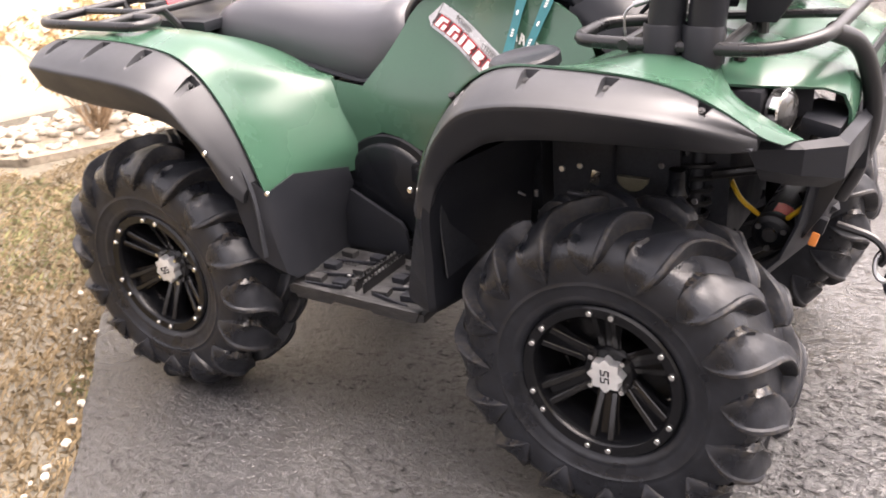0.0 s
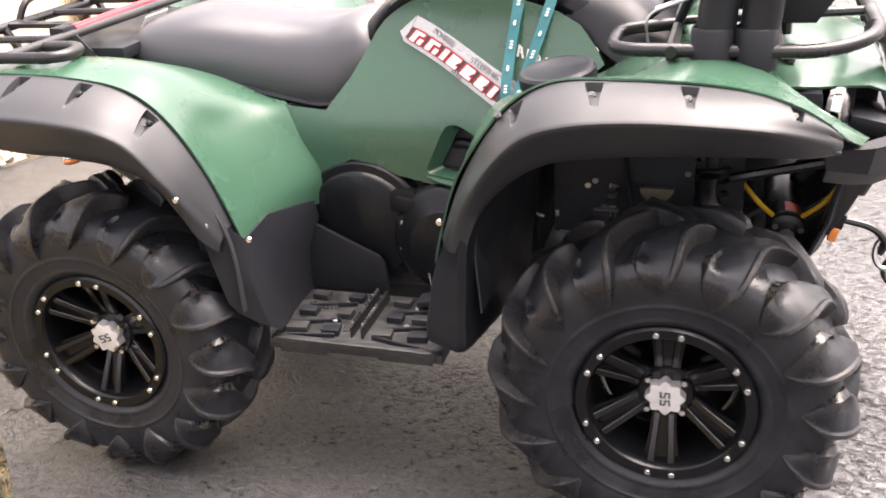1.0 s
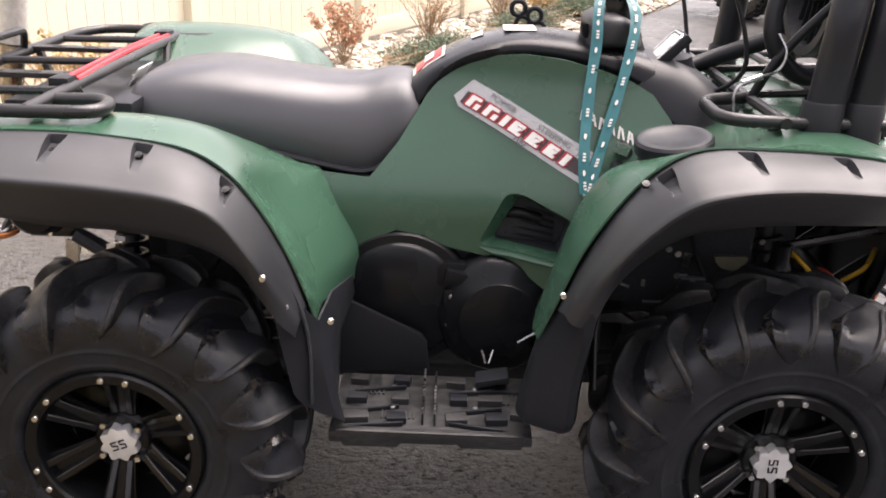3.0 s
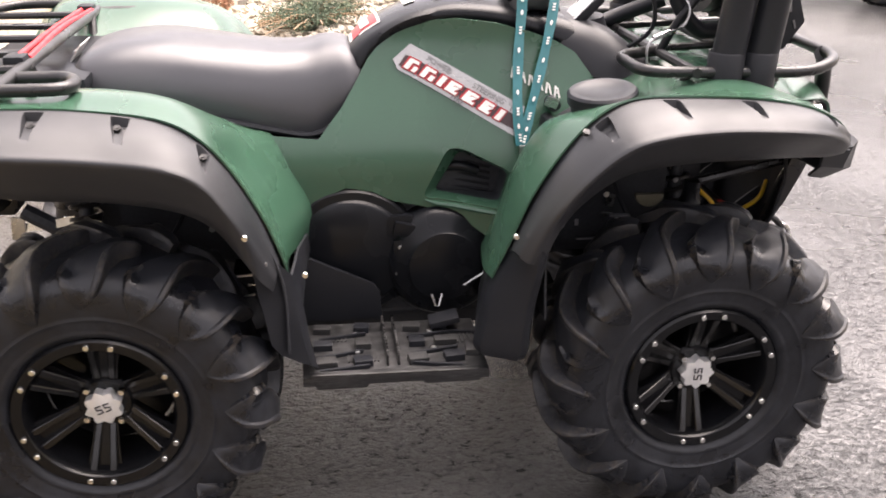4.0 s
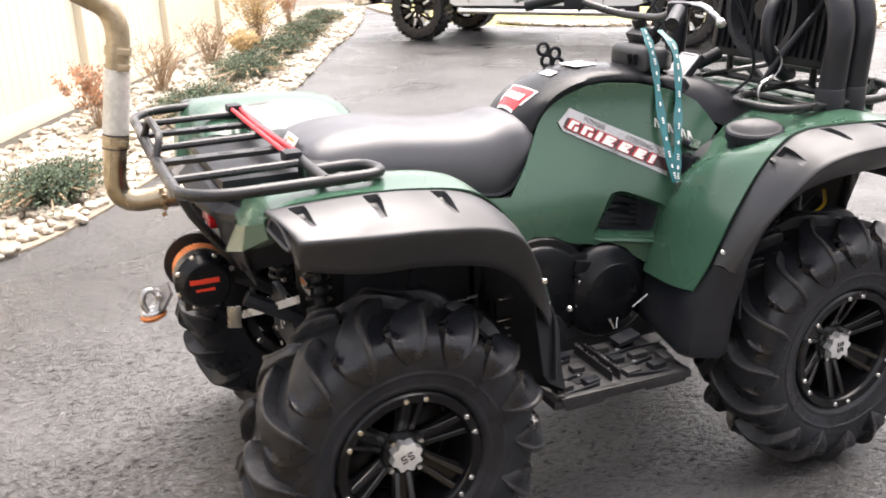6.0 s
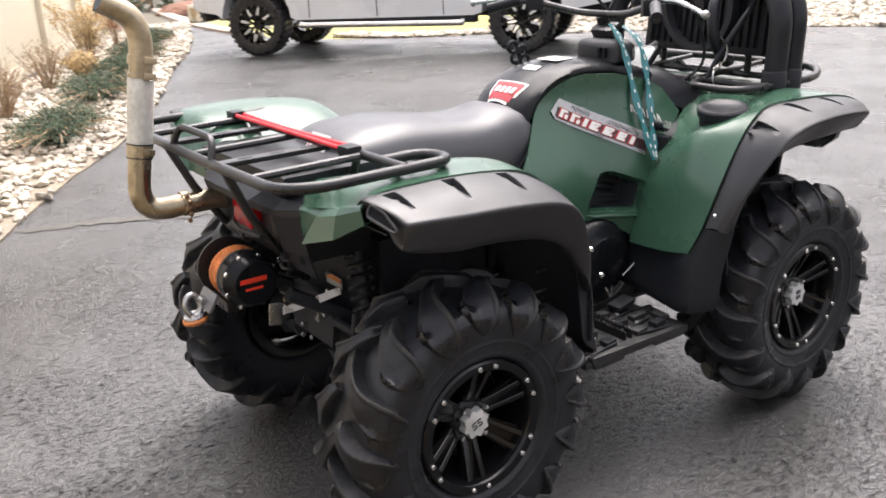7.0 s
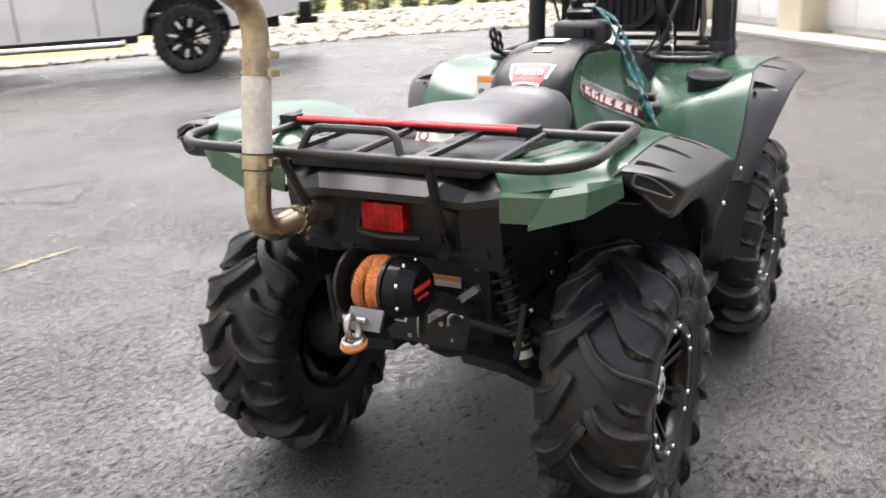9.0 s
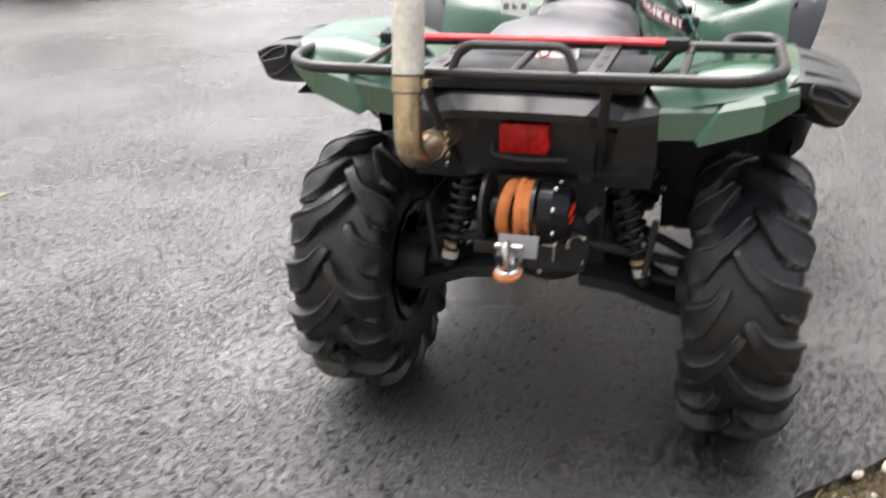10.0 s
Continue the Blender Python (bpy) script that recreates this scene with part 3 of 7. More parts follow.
def juniper(at, rx, ry, height, seed, yaw=0):
    """A low spreading juniper: arching stems thick with needle sprays."""
    r = random.Random(seed)
    root = thing("juniper", "low spreading dark green juniper among the stones", "shrub", at, group="junipers in the stone bed")
    root.rotation_euler = (0, 0, radians(yaw))
    b = bmesh.new()
    lv, lf = [], []
    for _ in range(110):
        a, k = r.uniform(0, 6.28), r.uniform(0.2, 1)
        tip = Vector((math.cos(a) * rx * k, math.sin(a) * ry * k, height * r.uniform(0.5, 1.0) * (1.15 - 0.5 * k)))
        line = curve([(0, 0, 0), tip * 0.5 + Vector((0, 0, height * 0.25)), tip], 4)
        tube(line, 0.006, 4, bm=b)
        for _ in range(95):
            t = r.uniform(0.15, 1.0)
            c = line[min(int(t * (len(line) - 1)), len(line) - 1)] + Vector((r.gauss(0, 0.05), r.gauss(0, 0.05), r.gauss(0.01, 0.03)))
            u = Vector((r.uniform(-1, 1), r.uniform(-1, 1), r.uniform(0, 1.2))).normalized() * r.uniform(0.015, 0.03)
            w = u.orthogonal().normalized() * 0.007
            q = len(lv)
            lv += [c - w, c + w, c + u]
            lf.append((q, q + 1, q + 2))
    part("branchwork", b, TWIG, root)
    me = bpy.data.meshes.new("foliage")
    me.from_pydata(lv, [], lf)
    me.materials.append(JUNIPER)
    ob = new("foliage", me)
    ob.parent = root
    return root


for s, off, h, w, stems, kind_, seed in [
    (2.0, 0.5, 0.46, 0.26, 18, "rust", 1), (3.6, 0.5, 0.5, 0.36, 44, "bare", 2), (5.5, 0.5, 0.5, 0.36, 44, "bare", 3),
    (7.4, 0.65, 0.8, 0.45, 40, "tan", 4), (10.2, 0.6, 0.7, 0.4, 24, "rust", 5), (-0.9, 0.45, 0.5, 0.34, 20, "tan", 6),
    (-3.0, 0.5, 0.6, 0.45, 30, "tan", 7), (6.2, 0.75, 0.3, 0.26, 40, "tan", 8)]:
    if kind_ == "rust":
        shrub("shrub", "bare twiggy shrub with rust-red dry leaves", bed_at(s, off), h, w, stems, RUST_LEAF, 13, 0.018, seed)
    elif kind_ == "tan":
        shrub("shrub", "dormant shrub with tan dry leaves", bed_at(s, off), h, w, stems, TAN_LEAF, 14, 0.02, seed)
    else:
        shrub("shrub", "bare brown twiggy shrub before the fence", bed_at(s, off), h, w, stems, TWIG, 2, 0.012, seed)
for s, off, rx, ry, h, seed in [(4.6, 1.15, 1.15, 0.46, 0.26, 21), (2.4, 1.2, 1.0, 0.42, 0.25, 22), (8.1, 1.15, 0.95, 0.46, 0.26, 23), (10.2, 1.1, 0.9, 0.45, 0.26, 24), (-0.2, 1.05, 0.6, 0.34, 0.22, 25), (6.4, 1.2, 0.85, 0.42, 0.25, 26)]:
    juniper(bed_at(s, off), rx, ry, h, seed, fence_yaw)

# seams, cracks and a chalky mark on the asphalt
r = random.Random(5)


def streak(name, pts, width, material, label, category, wob=0.01):
    line = curve([(x, y, 0.004) for x, y in pts], 10)
    b = bmesh.new()
    prev = None
    for i, p in enumerate(line):
        d = (line[min(i + 1, len(line) - 1)] - line[max(i - 1, 0)]).normalized()
        w = Vector((-d.y, d.x, 0)) * width * r.uniform(0.35, 1.0) * (0.3 if i in (0, len(line) - 1) else 1)
        q = p + Vector((r.uniform(-wob, wob), r.uniform(-wob, wob), 0))
        pair = (b.verts.new(q - w), b.verts.new(q + w))
        if prev:
            b.faces.new((prev[0], pair[0], pair[1], prev[1]))
        prev = pair
    solo(name, b, material, label, category, kind="structure")


streak("asphalt_seam", [(0.15, 5.1), (0.6, 4.6), (1.12, 4.08), (1.5, 3.75)], 0.012, CRACK, "dark seam across the asphalt drive", "seam")
streak("asphalt_seam", [(0.4, 4.95), (0.75, 4.2), (1.02, 3.47)], 0.008, CRACK, "dark seam across the asphalt drive", "seam", 0.004)
streak("asphalt_crack", [(1.02, 3.47), (1.2, 3.62), (1.38, 3.7)], 0.009, CRACK, "short dark crack in the asphalt", "crack")
streak("chalk_mark", [(0.0, 2.78), (0.2, 2.75), (0.36, 2.71)], 0.03, MARK, "pale worn chalk mark on the asphalt", "mark")
streak("chalk_mark", [(-0.95, 3.2), (-0.5, 3.08), (0.0, 2.8)], 0.06, FAINT, "faint pale worn line on the asphalt", "mark", 0.02)

# stone mound and lawn beyond the drive
mound_line = [(7.25, 9.35), (8.35, 7.95), (9.82, 6.53), (10.98, 4.8), (11.9, 3.4), (14.2, 5.2), (13.3, 7.5), (11.5, 9.6), (9.2, 11.0)]
mound_dense = [(p.x, p.y) for p in curve([(x, y, 0) for x, y in mound_line], 6, closed=True)]
MID = Vector((10.9, 7.3))


def mound_z(x, y):
    d = min((Vector((x, y)) - Vector(p)).length for p in mound_dense)
    return 0.24 * smoothstep(0.0, 1.7, d)


rows = []
for k in range(13):
    row = []
    for x, y in mound_dense + mound_dense[:1]:
        q = Vector((x, y)).lerp(MID, -0.03 + k / 12 * 1.02)
        row.append(Vector((q.x, q.y, mound_z(q.x, q.y) - 0.02 if k else -0.1)))
    rows.append(row)
mound = solo("stone_mound", sheet(rows), SOIL, "low mound of pale stones beyond the drive", "rock bed", kind="structure")
stones(mound, mound_dense, 15000, 0.03, 0.08, 9, height=mound_z, z0=-0.015)
# lawn behind the mound and a pale stone edging along it
GRASS = mat("yellow_green_lawn", (0.27, 0.25, 0.09), 0.9, vary=0.3, grain=30, blotch=0.8, bump=0.5, dist=0.02)
lawn_line = [(6.05, 21.4), (5.45, 18.6), (5.0, 16.1), (4.8, 14.2), (4.77, 12.6), (5.25, 11.15), (6.0, 10.3), (6.7, 9.75), (7.3, 9.5), (9.2, 11.1), (11.5, 9.8), (13.4, 7.6), (15.5, 6.0), (60, 40), (30, 80), (9.5, 22)]
b = prism(lawn_line, -0.06, -0.012, "xy")
bmesh.ops.triangulate(b, faces=[f for f in b.faces if len(f.verts) > 4])
lawn = solo("lawn", b, GRASS, "yellow-green winter lawn beyond the drive", "lawn", kind="structure")
edging = [(5.45, 11.3), (5.9, 10.2), (6.6, 9.6), (7.35, 9.25), (7.75, 9.55), (6.95, 9.95), (6.3, 10.5), (5.85, 11.4)]
b = prism(edging, -0.08, 0.006, "xy")
bmesh.ops.triangulate(b, faces=[f for f in b.faces if len(f.verts) > 4])
strip = solo("stone_edging", b, SOIL, "narrow strip of pale stones along the lawn", "rock bed", kind="structure")
stones(strip, edging, 1600, 0.03, 0.06, 19, z0=0.004)

SHRUB_GREEN = tinted(mat("evergreen_leaf", (0.045, 0.075, 0.03), 0.7, vary=0.3, grain=20, blotch=4, bump=0.1), 0.45)


def evergreen(at, w, h, seed):
    """A dense clipped evergreen of many small sprays over inner branches."""
    r = random.Random(seed)
    root = thing("evergreen_shrub", "dense dark evergreen shrub beyond the stones", "shrub", at, group="evergreens beyond the stones")
    b = bmesh.new()
    tube([(0, 0, -0.05), (0, 0, h * 0.8)], [0.05, 0.02], 6, bm=b)
    for _ in range(24):
        a, z = r.uniform(0, 6.28), r.uniform(0.1, 0.7) * h
        tube([(0, 0, z), (math.cos(a) * w * 0.45, math.sin(a) * w * 0.45, z + h * 0.15)], [0.02, 0.008], 4, bm=b)
    part("trunk", b, TWIG, root)
    lv, lf = [], []
    for _ in range(2600):
        a, z = r.uniform(0, 6.28), r.random()
        rad = w * 0.5 * math.sin(math.pi * min(0.98, 0.18 + 0.75 * z)) ** 0.6 * r.uniform(0.6, 1.05)
        c = Vector((math.cos(a) * rad, math.sin(a) * rad, z * h))
        u = Vector((math.cos(a), math.sin(a), r.uniform(-0.2, 1))).normalized() * r.uniform(0.05, 0.1)
        q = u.orthogonal().normalized() * 0.03
        k = len(lv)
        lv += [c - q, c + q, c + u]
        lf.append((k, k + 1, k + 2))
    me = bpy.data.meshes.new("foliage")
    me.from_pydata(lv, [], lf)
    me.materials.append(SHRUB_GREEN)
    ob = new("foliage", me)
    ob.parent = root


for i, (x, y) in enumerate([(12.9, 10.6), (13.8, 9.6), (14.7, 8.6), (15.6, 7.5), (16.4, 6.6), (11.8, 11.6), (7.2, 21.3), (6.2, 22.4)]):
    evergreen((x, y, -0.03), 1.0 + 0.2 * (i % 3), 1.2 + 0.25 * (i % 2), 60 + i)

# kerb along the far lawn, with a heap of mulch at its bend
KERB = mat("pinkish_concrete", (0.4, 0.33, 0.27), 0.85, vary=0.12, grain=40, blotch=3, bump=0.2)
line = curve([(6.05, 21.6, 0), (5.42, 18.6, 0), (4.98, 16.1, 0), (4.78, 14.2, 0), (4.76, 12.7, 0)], 6)
rows = []
for i, p in enumerate(line):
    d = (line[min(i + 1, len(line) - 1)] - line[max(i - 1, 0)]).normalized()
    w = Vector((-d.y, d.x, 0)) * 0.14
    rows.append([p - w + Vector((0, 0, -0.05)), p - w + Vector((0, 0, 0.045)), p - w * 0.8 + Vector((0, 0, 0.06)), p + w * 0.8 + Vector((0, 0, 0.06)), p + w + Vector((0, 0, 0.045)), p + w + Vector((0, 0, -0.05))])
solo("kerb", sheet(rows, ring=True, caps=True), KERB, "pale pinkish concrete kerb along the lawn", "kerb", kind="structure")
MULCH = mat("red_brown_mulch", (0.2, 0.1, 0.065), 0.95, vary=0.4, grain=20, blotch=4, bump=0.8, dist=0.03)
rm = random.Random(31)
b = bmesh.new()
bmesh.ops.create_icosphere(b, subdivisions=4, radius=1)
for v in b.verts:
    v.co = Vector((v.co.x * 0.75, v.co.y * 1.1, v.co.z * 0.3)) * (1 + rm.uniform(-0.07, 0.07))
b.transform(pose(6.35, 19.6, -0.02, 0, 0, 25))
solo("mulch", b, MULCH, "low heap of red-brown mulch behind the kerb", "mulch", angle=80)

# garage front with white doors, cream pilasters and a concrete apron
GAR_O, GAR_D = Vector((12.05, 2.45, 0)), Vector((-0.722, -0.692, 0))
garage = thing("garage", "cream garage wall with wide white doors", "building")
gyaw = math.degrees(math.atan2(GAR_D.y, GAR_D.x))


def on_garage(ob, s, off=0.0):
    n = Vector((-GAR_D.y, GAR_D.x, 0))
    p = GAR_O + GAR_D * s + n * off
    ob.matrix_basis = pose(p.x, p.y, 0, 0, 0, gyaw)
    return ob


on_garage(part("wall", box((4.2, 0.25, 3.55), (9.6, 0.25, 2.3), 0.0), STUCCO, garage), 0)
on_garage(part("wall", box((-1.2, 0.25, 1.2), (1.2, 0.25, 2.4), 0.0), STUCCO, garage), 0)
for s in (0.0, 2.45, 5.3):
    on_garage(part("pilaster", box((0, 0.12, 1.2), (0.5, 0.5, 2.42), 0.012), STUCCO, garage), s + 0.1)
for s, w in ((1.35, 2.0), (3.95, 2.42), (6.95, 2.6)):
    door = on_garage(part("door", box((0, 0.3, 1.2), (w, 0.05, 2.36), 0.004), DOOR_WHITE, garage), s)
    for row in range(4):
        for col in range(4):
            p = part("door_panel", box(((col - 1.5) * w / 4, 0.268, 0.33 + row * 0.58), (w / 4 - 0.08, 0.02, 0.46), 0.008), DOOR_WHITE, door)
on_garage(part("apron", box((3.5, -0.28, 0.012), (10.5, 0.55, 0.05), 0.006), CONCRETE, garage, "pale concrete strip"), 0)
# ---- the white pickup truck ----
def pickup():
    """Built with x towards its front, its left flank towards the camera at y = 0; wheels at x = 0 and 3.7."""
    root = thing("pickup_truck", "white crew-cab pickup truck with black off-road wheels", "pickup truck")
    tyre_prof = [(0.26, -0.13), (0.33, -0.15), (0.39, -0.145), (0.415, -0.11), (0.42, 0), (0.415, 0.11), (0.39, 0.145), (0.33, 0.15), (0.26, 0.13)]
    tyre_me = meshed(lathe(tyre_prof, 40, closed=True), "tyre", RUBBER)
    rb = lathe([(0.27, -0.12), (0.275, -0.13), (0.262, -0.135), (0.235, -0.06), (0.235, 0.1), (0.27, 0.12), (0.25, 0.0)], 40, closed=True)
    rim_me = meshed(rb, "rim", RIM)
    hub_me = meshed(lathe([(0.0, -0.09), (0.06, -0.1), (0.075, -0.08), (0.075, -0.02), (0.0, -0.02)], 20), "hub", RIM)
    lug_me = meshed(box((0, 0, 0), (0.045, 0.11, 0.02), 0.004), "tread_block", RUBBER)
    spoke_me = meshed(box((0, 0, 0), (0.022, 0.04, 0.19), 0.003), "spoke", RIM)
    insert_me = meshed(box((0, 0, 0), (0.032, 0.012, 0.1), 0.004), "spoke_insert", BRIGHT)
    rivet_me = meshed(lathe([(0.0, -0.138), (0.007, -0.138), (0.007, -0.12), (0, -0.12)], 6), "rim_bolt", CHROME)

    def sub_part(name, me, parent, m):
        o = new(name, me)
        o.parent = parent
        o.matrix_basis = m

    for x in (0.0, 3.7):
        for y, flip in ((0.15, 0), (1.65, 180)):
            w = new("wheel", rim_me)
            w.parent = root
            w.matrix_basis = pose(x, y, 0.42, 0, 10, flip)
            sub_part("tyre", tyre_me, w, pose(0, 0, 0))
            sub_part("hub", hub_me, w, pose(0, 0, 0))
            for k in range(34):
                for side in (-1, 1):
                    sub_part("tread_block", lug_me, w, pose(0, 0, 0, 0, 360 / 34 * (k + 0.25 * side), 0) @ pose(0, side * 0.085, 0.417, 0, 0, 20 * side))
            for k in range(8):
                for side in (-1, 1):
                    sub_part("spoke", spoke_me, w, pose(0, 0, 0, 0, 45 * k, 0) @ pose(side * 0.022, -0.1, 0.155, 0, side * -5, 0))
                sub_part("spoke_insert", insert_me, w, pose(0, 0, 0, 0, 45 * k + 22.5, 0) @ pose(0, -0.125, 0.18))
            for k in range(16):
                sub_part("rim_bolt", rivet_me, w, pose(0.252 * math.cos(k * 0.3927), 0, 0.252 * math.sin(k * 0.3927)))

    def side_outline():
        pts = [(-1.35, 0.66), (-1.35, 1.25), (0.95, 1.28), (1.0, 1.32), (3.05, 1.32), (4.3, 1.22), (4.62, 1.1), (4.66, 0.62), (4.3, 0.56)]
        for k in range(13):
            a = math.pi * k / 12
            pts.append((3.7 + 0.52 * math.cos(a), 0.5 + 0.48 * math.sin(a)))
        pts += [(3.1, 0.47), (0.62, 0.49)]
        for k in range(13):
            a = math.pi * k / 12
            pts.append((0.52 * math.cos(a), 0.52 + 0.48 * math.sin(a)))
        return pts
    body = prism(side_outline(), 0.03, 1.77, "xz", 0.012)
    part("body", body, TRUCK_WHITE, root)
    cab = sheet([[Vector((x, y, z)) for x, z in ((1.02, 1.3), (1.15, 1.93), (1.5, 1.98), (2.5, 1.96), (3.15, 1.32))] for y in (0.08, 0.2, 0.9, 1.6, 1.72)])
    for v in cab.verts:
        if v.co.z > 1.5:
            v.co.y = 0.9 + (v.co.y - 0.9) * 0.82
    bmesh.ops.holes_fill(cab, edges=cab.edges, sides=60)
    part("cab", cab, TRUCK_WHITE, root)
    for x, w in ((1.12, 0.86), (2.05, 0.86)):
        part("window", box((x + 0.42, 0.12, 1.6), (w - 0.1, 0.03, 0.46), 0.02, rot=(-10, 0, 0)), SATIN, root)
    for x in (1.02, 1.93, 2.9):
        part("door_seam", box((x, 0.029, 0.9), (0.012, 0.006, 0.78), 0), BLACK, root)
    for x in (1.2, 2.1):
        part("door_handle", box((x, 0.018, 1.12), (0.16, 0.03, 0.03), 0.008), TRUCK_WHITE, root)
    part("running_board", tube(fillet([(0.75, -0.02, 0.43), (0.75, -0.06, 0.41), (3.0, -0.06, 0.41), (3.0, -0.02, 0.43)], 0.03), 0.038, 10), CHROME, root, "chrome tubular step bar")
    part("rocker", box((1.85, 0.12, 0.45), (2.5, 0.16, 0.1), 0.01), BLACK, root)
    part("chassis", box((1.7, 0.9, 0.55), (5.6, 0.9, 0.2), 0.01), CHASSIS, root)
    part("axle", tube([(0, 0.1, 0.42), (0, 1.7, 0.42)], 0.05, 10), CHASSIS, root)
    part("axle", tube([(3.7, 0.1, 0.42), (3.7, 1.7, 0.42)], 0.05, 10), CHASSIS, root)
    part("wheel_well", box((0, 0.6, 0.85), (1.0, 0.7, 0.25), 0.01), BLACK, root)
    part("wheel_well", box((3.7, 0.6, 0.85), (1.0, 0.7, 0.25), 0.01), BLACK, root)
    part("rear_bumper", box((-1.42, 0.9, 0.66), (0.16, 1.7, 0.2), 0.03), BLACK, root)
    part("tow_hitch", box((-1.45, 0.9, 0.48), (0.3, 0.09, 0.09), 0.01), STEEL_BLACK, root)
    part("front_bumper", box((4.66, 0.9, 0.58), (0.2, 1.74, 0.26), 0.04), CHROME, root)
    d = Vector((3.45 - 5.76, 9.86 - 6.93))
    root.matrix_basis = pose(5.76 + 0.06, 6.93 + 0.05, 0, 0, 0, math.degrees(math.atan2(d.y, d.x))) @ Matrix.Diagonal((1, -1, 1, 1))
    return root


pickup()
# ---- the quad bike: forward is +x, its right side faces -y ----
quad = thing("quad_bike", "dark green utility quad bike with mud tyres and black flares", "quad bike")


def bolt_mesh(r=0.006, h=0.006):
    return lathe([(0.0, -h), (r * 0.8, -h), (r, -h * 0.7), (r, 0), (0, 0)], 10)


BOLT = meshed(bolt_mesh(0.0066), "bolt", CHROME)
BIG_BOLT = meshed(bolt_mesh(0.0068, 0.005), "bolt", ZINC)


def bolt(at, parent, big=False, yaw=0, pitch=0, name="bolt"):
    ob = new(name, BIG_BOLT if big else BOLT)
    ob.parent = parent
    ob.matrix_basis = pose(*at, pitch, 0, yaw)
    return ob


# -- wheels: built round the origin with the outer face towards -y --
def narrowed(bm):
    """The tyre's inner half is narrower than the outer one."""
    for v in bm.verts:
        if v.co.y > 0:
            v.co.y *= 0.78
    return bm


def tyre_bmesh():
    prof = [(0.16, -0.085), (0.168, -0.112), (0.177, -0.122), (0.186, -0.128), (0.192, -0.1275), (0.2, -0.13), (0.214, -0.1335), (0.219, -0.1365), (0.226, -0.1352), (0.235, -0.137), (0.268, -0.137), (0.293, -0.128), (0.309, -0.105), (0.317, -0.06), (0.32, 0.0),
            (0.317, 0.06), (0.309, 0.105), (0.293, 0.128), (0.268, 0.137), (0.235, 0.137), (0.2, 0.13), (0.176, 0.122), (0.168, 0.112), (0.16, 0.085)]
    return narrowed(lathe([(p.x, p.y) for p in curve([(a, b_, 0) for a, b_ in prof], 2)], 96, closed=True))


# claw lugs: (angle, radius, y, half width, height) from the middle of the tread round the shoulder
LONG_LUG = [(-15.5, 0.315, 0.02, 0.012, 0.027), (-12.5, 0.317, 0.008, 0.015, 0.033), (-8, 0.318, -0.012, 0.015, 0.035), (-3.5, 0.317, -0.038, 0.018, 0.037), (-0.5, 0.314, -0.068, 0.021, 0.038),
            (1.6, 0.306, -0.098, 0.0245, 0.037), (3.0, 0.291, -0.121, 0.025, 0.031), (4.0, 0.27, -0.134, 0.02, 0.021), (4.6, 0.248, -0.138, 0.011, 0.012), (5.4, 0.228, -0.136, 0.002, 0.002)]
SHORT_LUG = [(-10.5, 0.315, -0.028, 0.012, 0.026), (-8, 0.317, -0.036, 0.016, 0.033), (-3.5, 0.316, -0.054, 0.019, 0.037), (0, 0.311, -0.082, 0.024, 0.038),
             (2.2, 0.3, -0.109, 0.026, 0.034), (3.8, 0.283, -0.128, 0.023, 0.026), (5.0, 0.262, -0.137, 0.014, 0.015), (6.0, 0.242, -0.138, 0.002, 0.002)]


def lug_bmesh(table, side):
    """One claw of the tread at the top of the tyre: a sharp raised edge, a broad scooped back and a step at its heel; side -1 is the outer flank."""
    fine = list(zip(curve([(a, r_, y) for a, r_, y, _, _ in table], 3), curve([(w, h, 0) for *_, w, h in table], 3)))
    pts = []
    for p, q in fine:
        g = radians(-p.x)
        out = Vector((math.sin(g), 0, math.cos(g)))
        pts.append((out * p.y + Vector((0, -p.z * side, 0)), out, max(0.0015, q.x), max(0.001, q.y)))
    rings, last = [], len(pts) - 1
    for i, (c, out, hw, h) in enumerate(pts):
        d = (pts[min(i + 1, last)][0] - pts[max(i - 1, 0)][0]).normalized()
        turn = smoothstep(0.075, 0.138, abs(c.y))
        up = (out * (1 - 0.9 * turn) + Vector((0, math.copysign(1, c.y), 0)) * turn).normalized()
        across = d.cross(up).normalized() * (-side)
        u = i / last
        notch = 0.5 * math.exp(-((u - 0.6) / 0.06) ** 2)
        row = []
        k = smoothstep(0.05, 0.11, abs(c.y))
        heel = 0.5 + 0.5 * k
        for w, block, plate in ((-1.15, -0.2, -0.2), (-1.08, 0.55, 0.55), (-0.98, 0.93, 0.93), (-0.85, 1.0, 1.0), (-0.6, 0.98, 0.97), (-0.45, 0.92, 0.84), (-0.1, 0.9, 0.77), (0.5, 0.9, 0.72 - 0.2 * notch), (1.1, 0.9, 0.64 - 0.7 * notch), (1.65, 0.88, 0.55 - 0.9 * notch), (1.95, 0.8, 0.46 - 0.4 * notch), (2.1, 0.45, 0.16), (2.35, -0.2, -0.2)):
            z = block + (plate - block) * k
            row.append(c + across * hw * (w * heel if w > 0 else w) + up * (h * z if z > 0 else -0.006))
        rings.append(row)
    return narrowed(sheet(rings, ring=True, caps=True))


